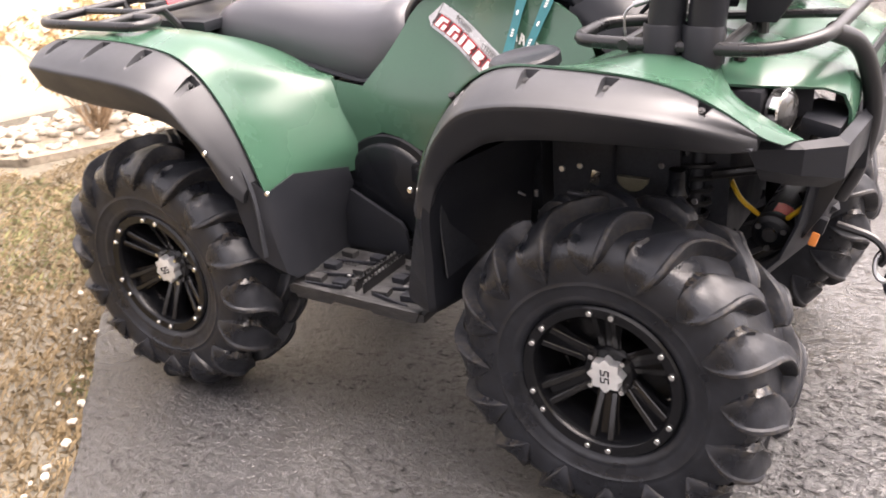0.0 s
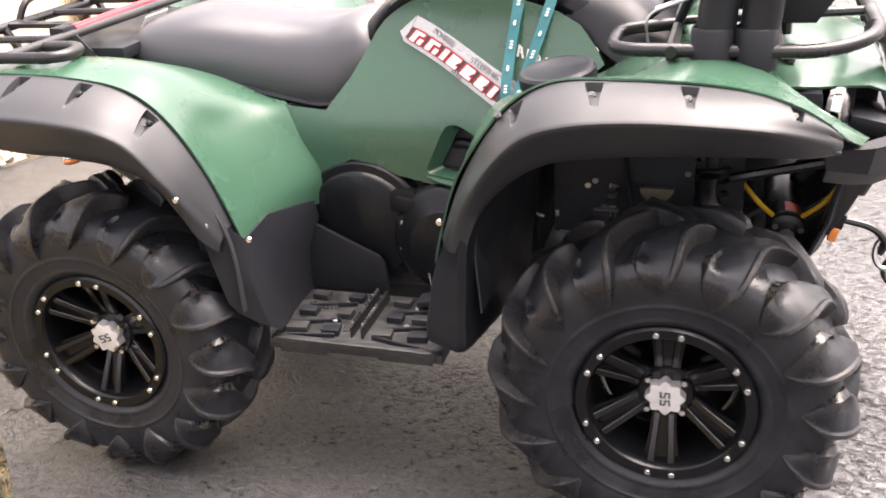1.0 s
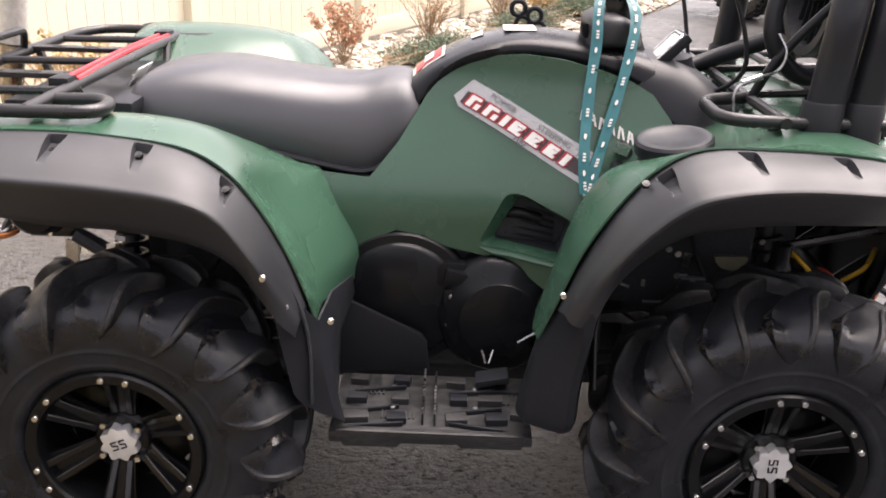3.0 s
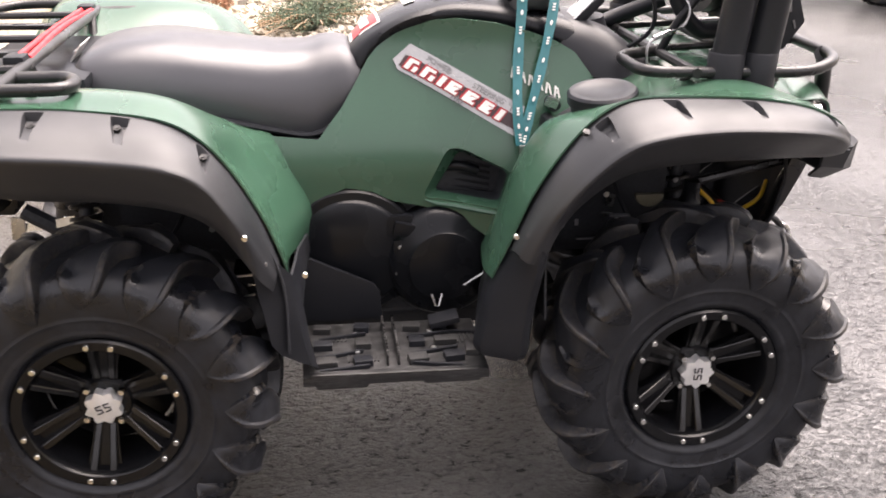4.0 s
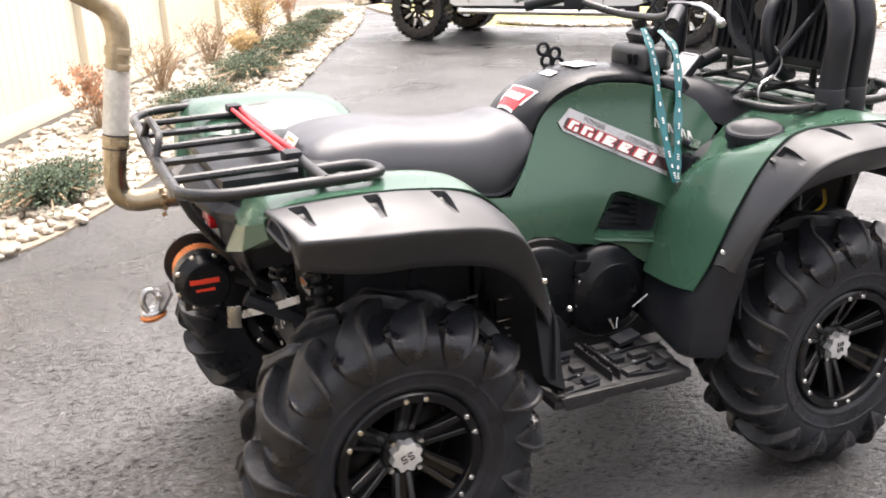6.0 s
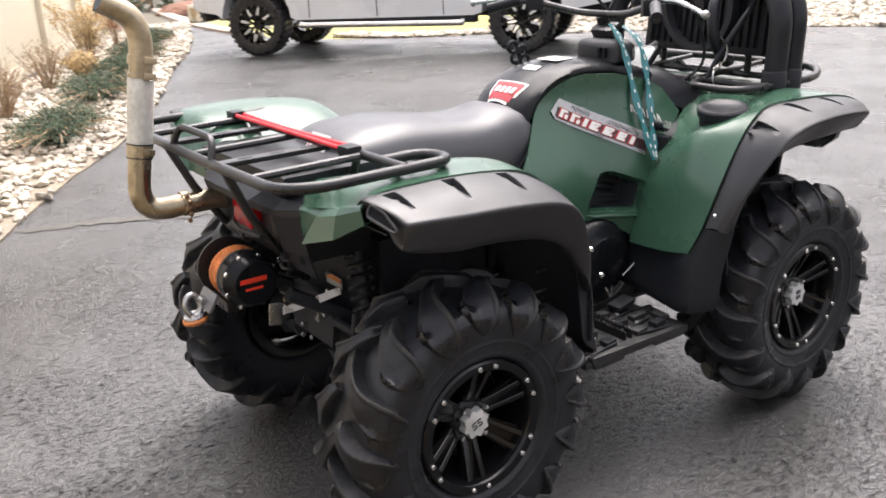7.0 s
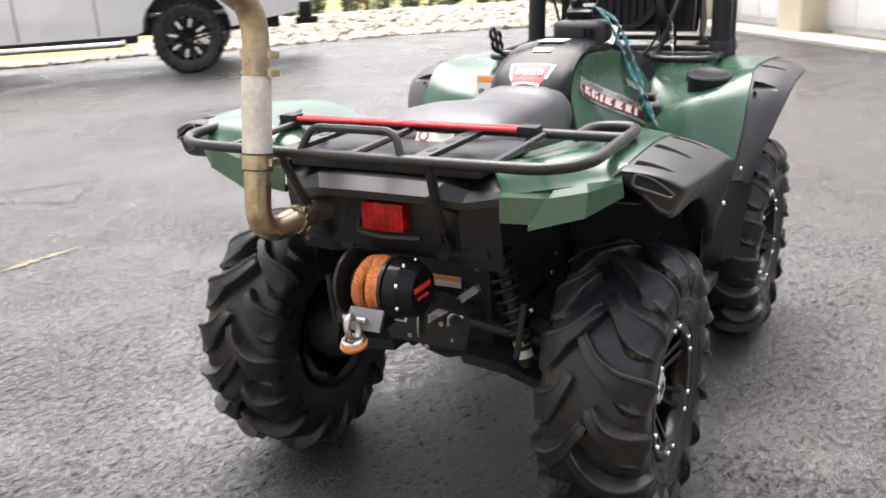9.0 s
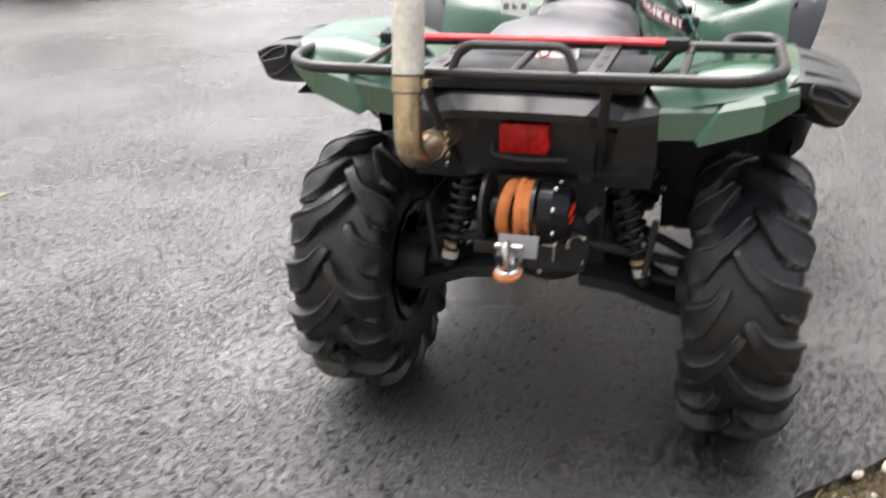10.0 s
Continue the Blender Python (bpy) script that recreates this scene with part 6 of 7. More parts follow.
# -- frame, axles, suspension --
for s in (-1, 1):
    part("frame_rail", tube(curve([(-0.86, 0.1 * s, 0.6), (-0.6, 0.12 * s, 0.45), (-0.3, 0.14 * s, 0.34), (0.3, 0.14 * s, 0.34), (0.7, 0.12 * s, 0.42), (0.95, 0.12 * s, 0.6)], 5), 0.02, 8), CHASSIS, quad)
    part("frame_rail", tube(curve([(-0.88, 0.13 * s, 0.72), (-0.5, 0.14 * s, 0.75), (0.0, 0.14 * s, 0.75), (0.5, 0.14 * s, 0.78), (0.9, 0.13 * s, 0.8)], 5), 0.018, 8), CHASSIS, quad)
    for x in (-0.625, 0.625):
        part("axle", tube([(x, 0.05 * s, 0.4), (x, 0.4 * s, 0.347)], 0.018, 10), CHASSIS, quad)
        part("axle_boot", lathe([(0.02, 0.1), (0.045, 0.11), (0.035, 0.125), (0.042, 0.135), (0.032, 0.15), (0.038, 0.16), (0.02, 0.18)], 16, at=(x, 0.0, 0.39)) if s > 0 else lathe([(0.02, -0.1), (0.045, -0.11), (0.035, -0.125), (0.042, -0.135), (0.032, -0.15), (0.038, -0.16), (0.02, -0.18)], 16, at=(x, 0.0, 0.39)), BLACK, quad)
        part("hub_carrier", lathe([(0.0, 0.33 * s), (0.06, 0.33 * s), (0.075, 0.36 * s), (0.075, 0.42 * s), (0, 0.42 * s)], 20, at=(x, 0, 0.347)), CHASSIS, quad)
        for dx in (-0.12, 0.12):
            part("suspension_arm", tube([(x + dx, 0.12 * s, 0.5), (x + dx * 0.2, 0.37 * s, 0.42)], 0.014, 8), CHASSIS, quad)
        arm = sheet([[Vector((x - w, yy * s, zz)), Vector((x + w, yy * s, zz)), Vector((x + w * 0.9, yy * s, zz - 0.035)), Vector((x - w * 0.9, yy * s, zz - 0.035))] for yy, zz, w in ((0.1, 0.42, 0.14), (0.2, 0.395, 0.11), (0.3, 0.345, 0.08), (0.39, 0.31, 0.05))], ring=True, caps=True)
        part("lower_arm", arm, CHASSIS, quad)
        off = -0.07 if x < 0 else 0.06
        a, c = Vector((x + off, 0.17 * s, 0.72)), Vector((x + off - 0.01, 0.255 * s, 0.385))
        shock = part("shock_absorber", tube([a, c], 0.016, 10), CHASSIS, quad)
        d = (c - a)
        u, w = d.orthogonal().normalized(), d.normalized().cross(d.orthogonal().normalized())
        coil = [a + d * (0.08 + 0.72 * k / 90) + (u * math.cos(k * 0.63) + w * math.sin(k * 0.63)) * 0.032 for k in range(91)]
        part("coil_spring", tube(coil, 0.006, 6), STEEL_BLACK, shock)
        part("shock_sleeve", tube([c - d * 0.2, c - d * 0.03], 0.021, 12), BLACK, shock)
        if x < 0:
            part("shock_label", tube([c - d * 0.13, c - d * 0.07], 0.0216, 12), DECAL_WHITE, shock, "white printed shock label")
            part("shock_collar", tube([c - d * 0.2, c - d * 0.165], 0.0222, 12), TAN, shock)
part("rear_differential", lathe([(0.0, -0.1), (0.05, -0.1), (0.075, -0.05), (0.085, 0), (0.075, 0.05), (0.05, 0.1), (0, 0.1)], 20, at=(-0.625, 0, 0.42)), CHASSIS, quad)
part("front_differential", lathe([(0.0, -0.08), (0.05, -0.08), (0.08, -0.04), (0.08, 0.04), (0.05, 0.08), (0, 0.08)], 20, at=(0.625, 0, 0.4)), CHASSIS, quad)
part("rear_frame", box((-0.6, 0, 0.56), (0.16, 0.3, 0.3), 0.02), CHASSIS, quad)
part("skid_plate", box((0.06, 0, 0.29), (0.8, 0.3, 0.02), 0.006), CHASSIS, quad)
part("front_frame", box((0.57, 0, 0.66), (0.36, 0.36, 0.36), 0.02), CHASSIS, quad)

# -- front rack --
Z = 0.975
front_rack = part("front_rack", tube(fillet([(0.6, -0.18, Z), (0.49, -0.22, Z), (0.49, -0.4, Z), (0.86, -0.415, Z), (0.945, -0.36, Z + 0.018), (0.955, 0.0, Z + 0.022), (0.945, 0.36, Z + 0.018), (0.86, 0.415, Z), (0.49, 0.4, Z), (0.49, 0.22, Z), (0.6, 0.18, Z)], 0.06), 0.0125, 12), STEEL_BLACK, quad, "black powder-coated steel front rack")
for x in (0.6, 0.78):
    part("rack_bar", tube([(x, -0.42, Z), (x, 0.42, Z)], 0.011, 8), STEEL_BLACK, front_rack)
for y in (-0.15, 0.15):
    part("rack_bar", tube([(0.6, y, Z), (0.95, y, Z + 0.018)], 0.009, 8), STEEL_BLACK, front_rack)
for x in (0.6, 0.8):
    for y in (-0.36, 0.36):
        part("rack_stay", tube([(x, y, Z), (x, y, 0.945)], 0.012, 8), STEEL_BLACK, front_rack)

# -- snorkel tubes and raised radiator box --
for x, y, rr, top_ in ((0.66, -0.395, 0.034, 1.2), (0.733, -0.395, 0.034, 1.2), (0.66, 0.285, 0.032, 1.2)):
    sn = part("snorkel", tube(fillet([(x + 0.004, y, 0.9), (x + 0.03, y, top_), (x + 0.07, y * 0.75, top_ + 0.09), (x + 0.1, y * 0.3, top_ + 0.1)], 0.07), rr, 20), BLACK, quad, "upright black rubber snorkel tube")
    part("snorkel_collar", lathe([(rr, 0.945), (rr + 0.004, 0.945), (rr + 0.004, 1.012), (rr + 0.001, 1.016)], 24, at=(x + 0.01, y, 0), axis="z", closed=True), BLACK, sn)
rad = part("radiator_shroud", box((0.83, -0.02, 1.2), (0.07, 0.5, 0.34), 0.012, rot=(0, 8, 0)), BLACK, quad, "black raised radiator box")
for k in range(16):
    part("radiator_fin", box((0.79, -0.24 + 0.029 * k, 1.2), (0.01, 0.004, 0.28), 0, rot=(0, 8, 0)), VOID, rad)
wing = prism([(0.79, 1.0), (0.845, 1.0), (0.885, 1.06), (0.815, 1.24), (0.79, 1.24)], -0.3, -0.294, "xz", 0.002)
plate = part("shroud_plate", wing, BLACK, quad, "black side plate with grey lettering bars")
for k in range(4):
    part("lettering_bar", box((0.86 - 0.014 * k, -0.302, 1.055 + 0.035 * k), (0.004, 0.002, 0.018), 0, rot=(0, -22 + 12 * (k % 2), 0)), DECAL_GREY, plate)
part("shroud_flap", sheet([[Vector((0.80, -0.27, 1.3)), Vector((0.80, -0.285, 1.16)), Vector((0.795, -0.28, 1.03))], [Vector((0.84, -0.272, 1.3)), Vector((0.835, -0.29, 1.14)), Vector((0.82, -0.283, 1.04))]], 0.004), BLACK, quad)
part("radiator_hose", tube(curve([(0.74, -0.17, 1.02), (0.68, -0.2, 1.03), (0.625, -0.2, 1.1), (0.64, -0.18, 1.2), (0.72, -0.16, 1.26)], 6), 0.018, 12), BLACK, quad, "curved black radiator hose")
part("radiator_hose", tube(curve([(0.6, -0.2, 0.98), (0.635, -0.22, 1.06), (0.7, -0.24, 1.15), (0.77, -0.24, 1.22), (0.8, -0.2, 1.27)], 6), 0.0095, 10), BLACK, quad, "slanting black radiator hose")
part("fan_shroud", lathe([(0.13, 0.745), (0.15, 0.745), (0.15, 0.785), (0.13, 0.785)], 40, at=(0, -0.02, 1.19), axis="x", closed=True), CHASSIS, quad, "round black fan shroud")
part("fan_hub", lathe([(0.0, 0.75), (0.03, 0.75), (0.034, 0.76), (0.034, 0.78), (0, 0.78)], 20, at=(0, -0.02, 1.19), axis="x"), BLACK, quad)
for y in (-0.2, 0.16):
    part("radiator_stay", tube([(0.8, y, 0.96), (0.8, y, 1.1)], 0.011, 8), STEEL_BLACK, quad)
part("radiator_hose", tube(curve([(0.72, 0.12, 1.05), (0.6, 0.14, 1.0), (0.5, 0.12, 0.96)], 6), 0.02, 12), BLACK, quad)

# -- steering: bars, grips, levers, gauge pod --
steer = part("steering_stem", tube([(0.42, 0, 0.98), (0.33, 0, 1.19)], 0.02, 10), STEEL_BLACK, quad)
part("handlebar", tube(fillet([(0.17, -0.37, 1.21), (0.26, -0.28, 1.237), (0.33, -0.1, 1.195), (0.33, 0.1, 1.195), (0.26, 0.28, 1.237), (0.17, 0.37, 1.21)], 0.06), 0.011, 10), STEEL_BLACK, quad, "black handlebar")
for s in (-1, 1):
    grip = part("grip", tube([(0.17, 0.37 * s, 1.21), (0.245, 0.295 * s, 1.234)], 0.017, 12), BLACK, quad, "black rubber grip")
    lever = part("brake_lever", tube(curve([(0.295, 0.25 * s, 1.242), (0.29, 0.33 * s, 1.244), (0.25, 0.43 * s, 1.23), (0.21, 0.495 * s, 1.221)], 5), [0.008] * 8 + [0.0065] * 8, 8), ZINC, quad, "silver brake lever")
    part("lever_ball", lathe([(0.0, -0.012), (0.008, -0.009), (0.012, 0.0), (0.008, 0.009), (0, 0.012)], 12, at=(0.208, 0.502 * s, 1.221)), ZINC, lever)
    part("switch_box", box((0.275, 0.25 * s, 1.227), (0.05, 0.06, 0.05), 0.01, rot=(0, 0, 40 * s)), BLACK, quad)
rows = []
for x, zc, hw, hh in ((0.268, 1.082, 0.078, 0.02), (0.272, 1.084, 0.09, 0.03), (0.29, 1.088, 0.098, 0.036), (0.33, 1.088, 0.09, 0.036), (0.365, 1.078, 0.07, 0.03), (0.378, 1.07, 0.05, 0.018)):
    rows.append([Vector((x + 0.012 * abs(math.cos(a)), -0.03 + hw * math.copysign(abs(math.cos(a)) ** 0.35, math.cos(a)), zc + hh * math.copysign(abs(math.sin(a)) ** 0.4, math.sin(a)))) for a in (2 * math.pi * (k + 0.5) / 28 for k in range(28))])
pod = part("handlebar_cover", sheet(rows, ring=True, caps=True), FLARE, quad, "dusty black handlebar cover with two slots", 50)
# each slot is a dark block, its shade given by colour
for y in (-0.075, -0.052):
    part("cover_slot", box((0.271, y, 1.086), (0.012, 0.008, 0.03), 0.002, rot=(0, -10, 0)), VOID, pod)
part("stem_clamp", box((0.335, -0.02, 1.14), (0.05, 0.09, 0.05), 0.012, rot=(0, -30, 0)), STEEL_BLACK, quad)
for y in (-0.05, 0.03):
    part("control_cable", tube(curve([(0.33, y, 1.12), (0.36, y - 0.03, 1.2), (0.4, y - 0.05, 1.27)], 5), 0.006, 6), BLACK, quad)
gm = pose(0.452, -0.055, 1.045, 0, -46, 0)
dial = part("gauge", box((0.452, -0.055, 1.045), (0.104, 0.092, 0.022), 0.009, rot=(0, -46, 0)), BLACK, quad, "black instrument gauge with a grey display")
gb = box((0, 0, 0), (0.078, 0.068, 0.004), 0.002)
gb.transform(gm @ pose(0, 0, 0.0105))
part("display", gb, SCREEN, dial)
part("gauge_rim", tube([gm @ Vector(p) for p in fillet([(-0.044, -0.039, 0.011), (0.044, -0.039, 0.011), (0.044, 0.039, 0.011), (-0.044, 0.039, 0.011)], 0.018, 5, closed=True)], 0.0028, 6, closed=True), CHROME, dial, "bright gauge rim")
part("gauge_stalk", tube([(0.47, -0.055, 1.035), (0.475, -0.05, 0.99)], [0.035, 0.05], 14), BLACK, dial)
part("control_cable", tube(curve([(0.27, -0.22, 1.2), (0.36, -0.26, 1.3), (0.5, -0.2, 1.25), (0.58, -0.2, 1.05), (0.52, -0.14, 0.96)], 6), 0.005, 6), BLACK, quad)
part("control_cable", tube(curve([(0.27, 0.22, 1.2), (0.38, 0.26, 1.28), (0.5, 0.16, 1.2), (0.55, 0.12, 0.98)], 6), 0.005, 6), BLACK, quad)
part("control_cable", tube(curve([(0.55, -0.27, 0.945), (0.545, -0.265, 1.0), (0.574, -0.254, 1.023), (0.63, -0.24, 1.04), (0.645, -0.235, 1.076), (0.63, -0.22, 1.11)], 6), 0.003, 6), ZINC, quad, "clear braided cable")
part("cable_joint", tube([(0.56, -0.256, 1.017), (0.6, -0.248, 1.03)], 0.0065, 8), ZINC, quad)

# -- fuel cap, front lamps, bumper, front winch --
cb = lathe([(0.0, 0.0), (0.05, 0.0), (0.055, 0.003), (0.067, 0.002), (0.072, -0.003), (0.072, -0.022), (0.065, -0.026), (0.065, -0.07), (0, -0.07)], 40, axis="z")
cb.transform(pose(0.398, -0.425, 0.945, 5, -7, 0))
part("fuel_cap", cb, BLACK, quad, "round black storage cap")
for s in (1, -1):
    hl = lathe([(0.0, 0.012), (0.026, 0.01), (0.036, 0.004), (0.04, -0.004), (0.04, -0.02), (0.0, -0.03)], 28, axis="x")
    hl.transform(pose(0.893, -0.395 * s, 0.866, 0, 0, -14 * s))
    lens = part("headlight", hl, LENS, quad, "round clear headlight")
    hr = lathe([(0.039, -0.012), (0.043, -0.012), (0.043, 0.002), (0.039, 0.004)], 28, axis="x", closed=True)
    hr.transform(pose(0.893, -0.395 * s, 0.866, 0, 0, -14 * s))
    part("headlight_rim", hr, CHROME, lens, "bright headlight rim")
    part("headlight_housing", box((0.8, -0.33 * s, 0.86), (0.12, 0.2, 0.1), 0.02), VOID, quad)
    part("lamp_backing", box((0.885, -0.25 * s, 0.872), (0.05, 0.15, 0.075), 0.012, rot=(0, 0, 12 * s)), VOID, quad)
    part("lamp_shelf", box((0.945, -0.29 * s, 0.828), (0.07, 0.14, 0.03), 0.01, rot=(0, 12, 0)), BLACK, quad)
    rows = [[Vector((x, y * s, z)) for x, y, z in row] for row in (
        [(0.85, -0.5, 0.842), (0.93, -0.47, 0.838), (0.985, -0.4, 0.832), (1.0, -0.2, 0.832)],
        [(0.86, -0.51, 0.83), (0.945, -0.475, 0.828), (1.003, -0.4, 0.818), (1.015, -0.2, 0.818)],
        [(0.87, -0.49, 0.79), (0.94, -0.46, 0.775), (1.0, -0.395, 0.755), (1.01, -0.2, 0.755)],
        [(0.87, -0.45, 0.755), (0.92, -0.42, 0.74), (0.965, -0.37, 0.725), (0.975, -0.2, 0.72)])]
    part("bumper_cheek", sheet(rows, 0.006), BLACK, quad, "black plastic bumper corner", 14)
    st = prism([(0.96, 0.76), (1.0, 0.74), (0.95, 0.62), (0.915, 0.56), (0.895, 0.57), (0.92, 0.66)], -0.24 * s, -0.225 * s, "xz", 0.003)
    part("bumper_bracket", st, STEEL_BLACK, quad, "black steel bumper bracket")
    part("bumper_brace", tube([(0.93, -0.23 * s, 0.72), (0.72, -0.2 * s, 0.66)], 0.011, 8), STEEL_BLACK, quad)
    part("brush_guard_bar", tube(fillet([(0.965, -0.19 * s, 0.64), (1.0, -0.195 * s, 0.72), (1.015, -0.2 * s, 0.84), (0.985, -0.24 * s, 0.96), (0.94, -0.3 * s, 0.99)], 0.06), 0.018, 10), STEEL_BLACK, quad, "black steel brush guard bar")
part("bumper_bar", box((0.985, 0, 0.76), (0.06, 0.44, 0.1), 0.015), BLACK, quad)
shroud = sheet([[Vector((x - 0.05 * (abs(y) / 0.27) ** 3, y, z)) for y in (-0.27, -0.22, -0.12, 0.0, 0.12, 0.22, 0.27)] for x, z in ((0.97, 0.735), (0.975, 0.68), (0.96, 0.6), (0.93, 0.52), (0.87, 0.45))], 0.006)
part("front_shroud", shroud, BLACK, quad, "black plastic lower front shroud")
hook = part("tow_hook", tube(fillet([(0.95, -0.05, 0.52), (1.03, -0.055, 0.505), (1.06, -0.06, 0.47), (1.045, -0.06, 0.445)], 0.03), 0.009, 8), STEEL_BLACK, quad, "dark steel front tow hook and shackle")
part("front_shackle", tube([(1.058 + 0.022 * math.cos(a), -0.065 + 0.012 * math.sin(a), 0.448 + 0.032 * math.sin(a)) for a in (2 * math.pi * k / 20 for k in range(20))], 0.006, 8, closed=True), ZINC, hook)
part("front_shackle", tube([(1.075 + 0.015 * math.cos(a), -0.065 - 0.012 * math.cos(a), 0.405 + 0.028 * math.sin(a)) for a in (2 * math.pi * k / 20 for k in range(20))], 0.0055, 8, closed=True), CHASSIS, hook)
part("front_grille", box((0.96, 0, 0.85), (0.05, 0.34, 0.12), 0.015), BLACK, quad)
fw = part("front_winch", lathe([(0.0, -0.19), (0.022, -0.19), (0.036, -0.182), (0.04, -0.17), (0.04, 0.1), (0, 0.1)], 24, at=(0.84, 0, 0.535)), SATIN, quad, "black front winch motor with red label and yellow leads")
part("motor_face", lathe([(0.0, -0.196), (0.014, -0.196), (0.017, -0.189), (0, -0.189)], 20, at=(0.84, 0, 0.535)), ZINC, fw)
lb = bmesh.new()
vs = [[lb.verts.new((0.84 + 0.0412 * math.cos(a), y, 0.535 + 0.0412 * math.sin(a))) for a in (0.7 + 0.16 * k for k in range(7))] for y in (-0.155, -0.105)]
for k in range(6):
    lb.faces.new((vs[0][k], vs[0][k + 1], vs[1][k + 1], vs[1][k]))
part("winch_label", lb, LOGO_RED, fw)
part("motor_rim", lathe([(0.03, -0.186), (0.04, -0.18), (0.0425, -0.172), (0.0425, -0.16), (0.04, -0.16)], 28, at=(0.84, 0, 0.535)), STEEL_BLACK, fw)
for a in (0.4, 2.5, 4.6):
    bolt((0.84 + 0.03 * math.cos(a), -0.19, 0.535 + 0.03 * math.sin(a)), fw, True)
part("winch_plug", box((0.935, -0.19, 0.575), (0.03, 0.02, 0.035), 0.004, rot=(0, 15, 0)), BLACK, fw)
part("winch_plug", box((0.93, -0.195, 0.545), (0.016, 0.018, 0.03), 0.003, rot=(0, 15, 0)), DECAL_ORANGE, fw, "orange cable connector")
for dx in (-0.05, 0.05):
    part("winch_lead", tube(curve([(0.84 + dx * 0.6, -0.17, 0.57), (0.84 + dx * 1.3, -0.19, 0.61), (0.84 + dx * 2.0, -0.15, 0.64)], 5), 0.0055, 8), YELLOW, fw, "yellow cable sleeve")


# -- badges and stickers --
def on_side(x, z, lift=0.003):
    return Vector((x, side_depth(x, z) - lift, z))


def decal(name, pts, material, parent, lift=0.003, s=1, label="", n=6):
    """A thin plate on the side panel, its four corners given in x and z."""
    a, b_, c, d = [Vector((x, 0, z)) for x, z in pts]
    rows = []
    for i in range(n + 1):
        u = i / n
        p, q = a.lerp(b_, u), d.lerp(c, u)
        rows.append([Vector((v.x, on_side(v.x, v.z, lift).y * s, v.z)) for v in (p.lerp(q, k / 3) for k in range(4))])
    return part(name, sheet(rows, 0.0015), material, parent, label)


for s in (1, -1):
    badge = decal("badge", [(0.036, 0.985), (0.285, 0.862), (0.262, 0.8), (0.006, 0.93)], DECAL_SILVER, quad, 0.003, s, "silver and red tank badge")
    decal("badge_end", [(0.0365, 0.985), (0.036, 0.985), (0.006, 0.93), (-0.004, 0.952)], DECAL_SILVER, badge, 0.003, s, n=2)
    decal("badge_band", [(0.026, 0.962), (0.277, 0.838), (0.266, 0.811), (0.008, 0.94)], DECAL_DARK, badge, 0.0055, s)

    def on_band(u, v):
        """A place along (u) and across (v) the red band."""
        return (0.02 + 0.247 * u - 0.012 * v + 0.006, 0.9645 - 0.1235 * u - 0.0285 * v)

    def stroke(u0, v0, u1, v1, w):
        m_ = 0.013
        decal("badge_outline", [on_band(u0 - m_, v0 - 0.1), on_band(u0 + w + m_, v0 - 0.1), on_band(u1 + w + m_, v1 + 0.1), on_band(u1 - m_, v1 + 0.1)], DECAL_RED, badge, 0.0075, s, n=2)
        decal("badge_stroke", [on_band(u0, v0), on_band(u0 + w, v0), on_band(u1 + w, v1), on_band(u1, v1)], DECAL_WHITE, badge, 0.0095, s, n=2)

    # slanting white blocks of the badge, each of two or three bars
    for k, (w, bars) in enumerate(((0.125, 3), (0.13, 3), (0.06, 1), (0.13, 2), (0.13, 2), (0.12, 2), (0.11, 1))):
        u = 0.03 + (0.0, 0.145, 0.29, 0.365, 0.51, 0.655, 0.79)[k]
        stroke(u + 0.018, 0.1, u - 0.016, 0.92, 0.042)
        if bars > 1:
            stroke(u + 0.018, 0.1, u + 0.012, 0.32, w - 0.04)
        if bars > 2:
            stroke(u + w - 0.056, 0.5, u + w - 0.074, 0.92, 0.036)
        elif bars > 1:
            stroke(u + w * 0.45, 0.36, u + w * 0.15, 0.7, 0.038)
            stroke(u - 0.008, 0.7, u - 0.016, 0.92, w - 0.034)
    # white maker's mark: six small blocks, each of two leaning strokes
    for k in range(6):
        x0, z0 = 0.257 + k * 0.0195, 0.9345 - k * 0.0082
        for dx, lean in ((0.0, 0.002), (0.0075, -0.002)):
            decal("name_bar", [(x0 + dx + lean, z0 + 0.0115 - dx * 0.4), (x0 + dx + lean + 0.0042, z0 + 0.01 - dx * 0.4), (x0 + dx - lean + 0.0042, z0 - 0.0125 - dx * 0.4), (x0 + dx - lean, z0 - 0.011 - dx * 0.4)], DECAL_WHITE, quad, 0.003, s, n=2)
        if k % 2:
            decal("name_bar", [(x0, z0 + 0.001), (x0 + 0.011, z0 - 0.003), (x0 + 0.011, z0 - 0.0065), (x0, z0 - 0.0025)], DECAL_WHITE, quad, 0.0034, s, n=2)


def words(name, body, size, at, rot, material, parent):
    """Lettering as a thin mesh."""
    c = bpy.data.curves.new(name, "FONT")
    c.body, c.size, c.extrude, c.align_x, c.align_y = body, size, 0.0006, "CENTER", "CENTER"
    tmp = bpy.data.objects.new(name, c)
    me = bpy.data.meshes.new_from_object(tmp)
    bpy.data.objects.remove(tmp)
    me.materials.clear()
    me.materials.append(material)
    ob = new(name, me)
    ob.parent = parent
    ob.matrix_basis = at @ rot
    return ob


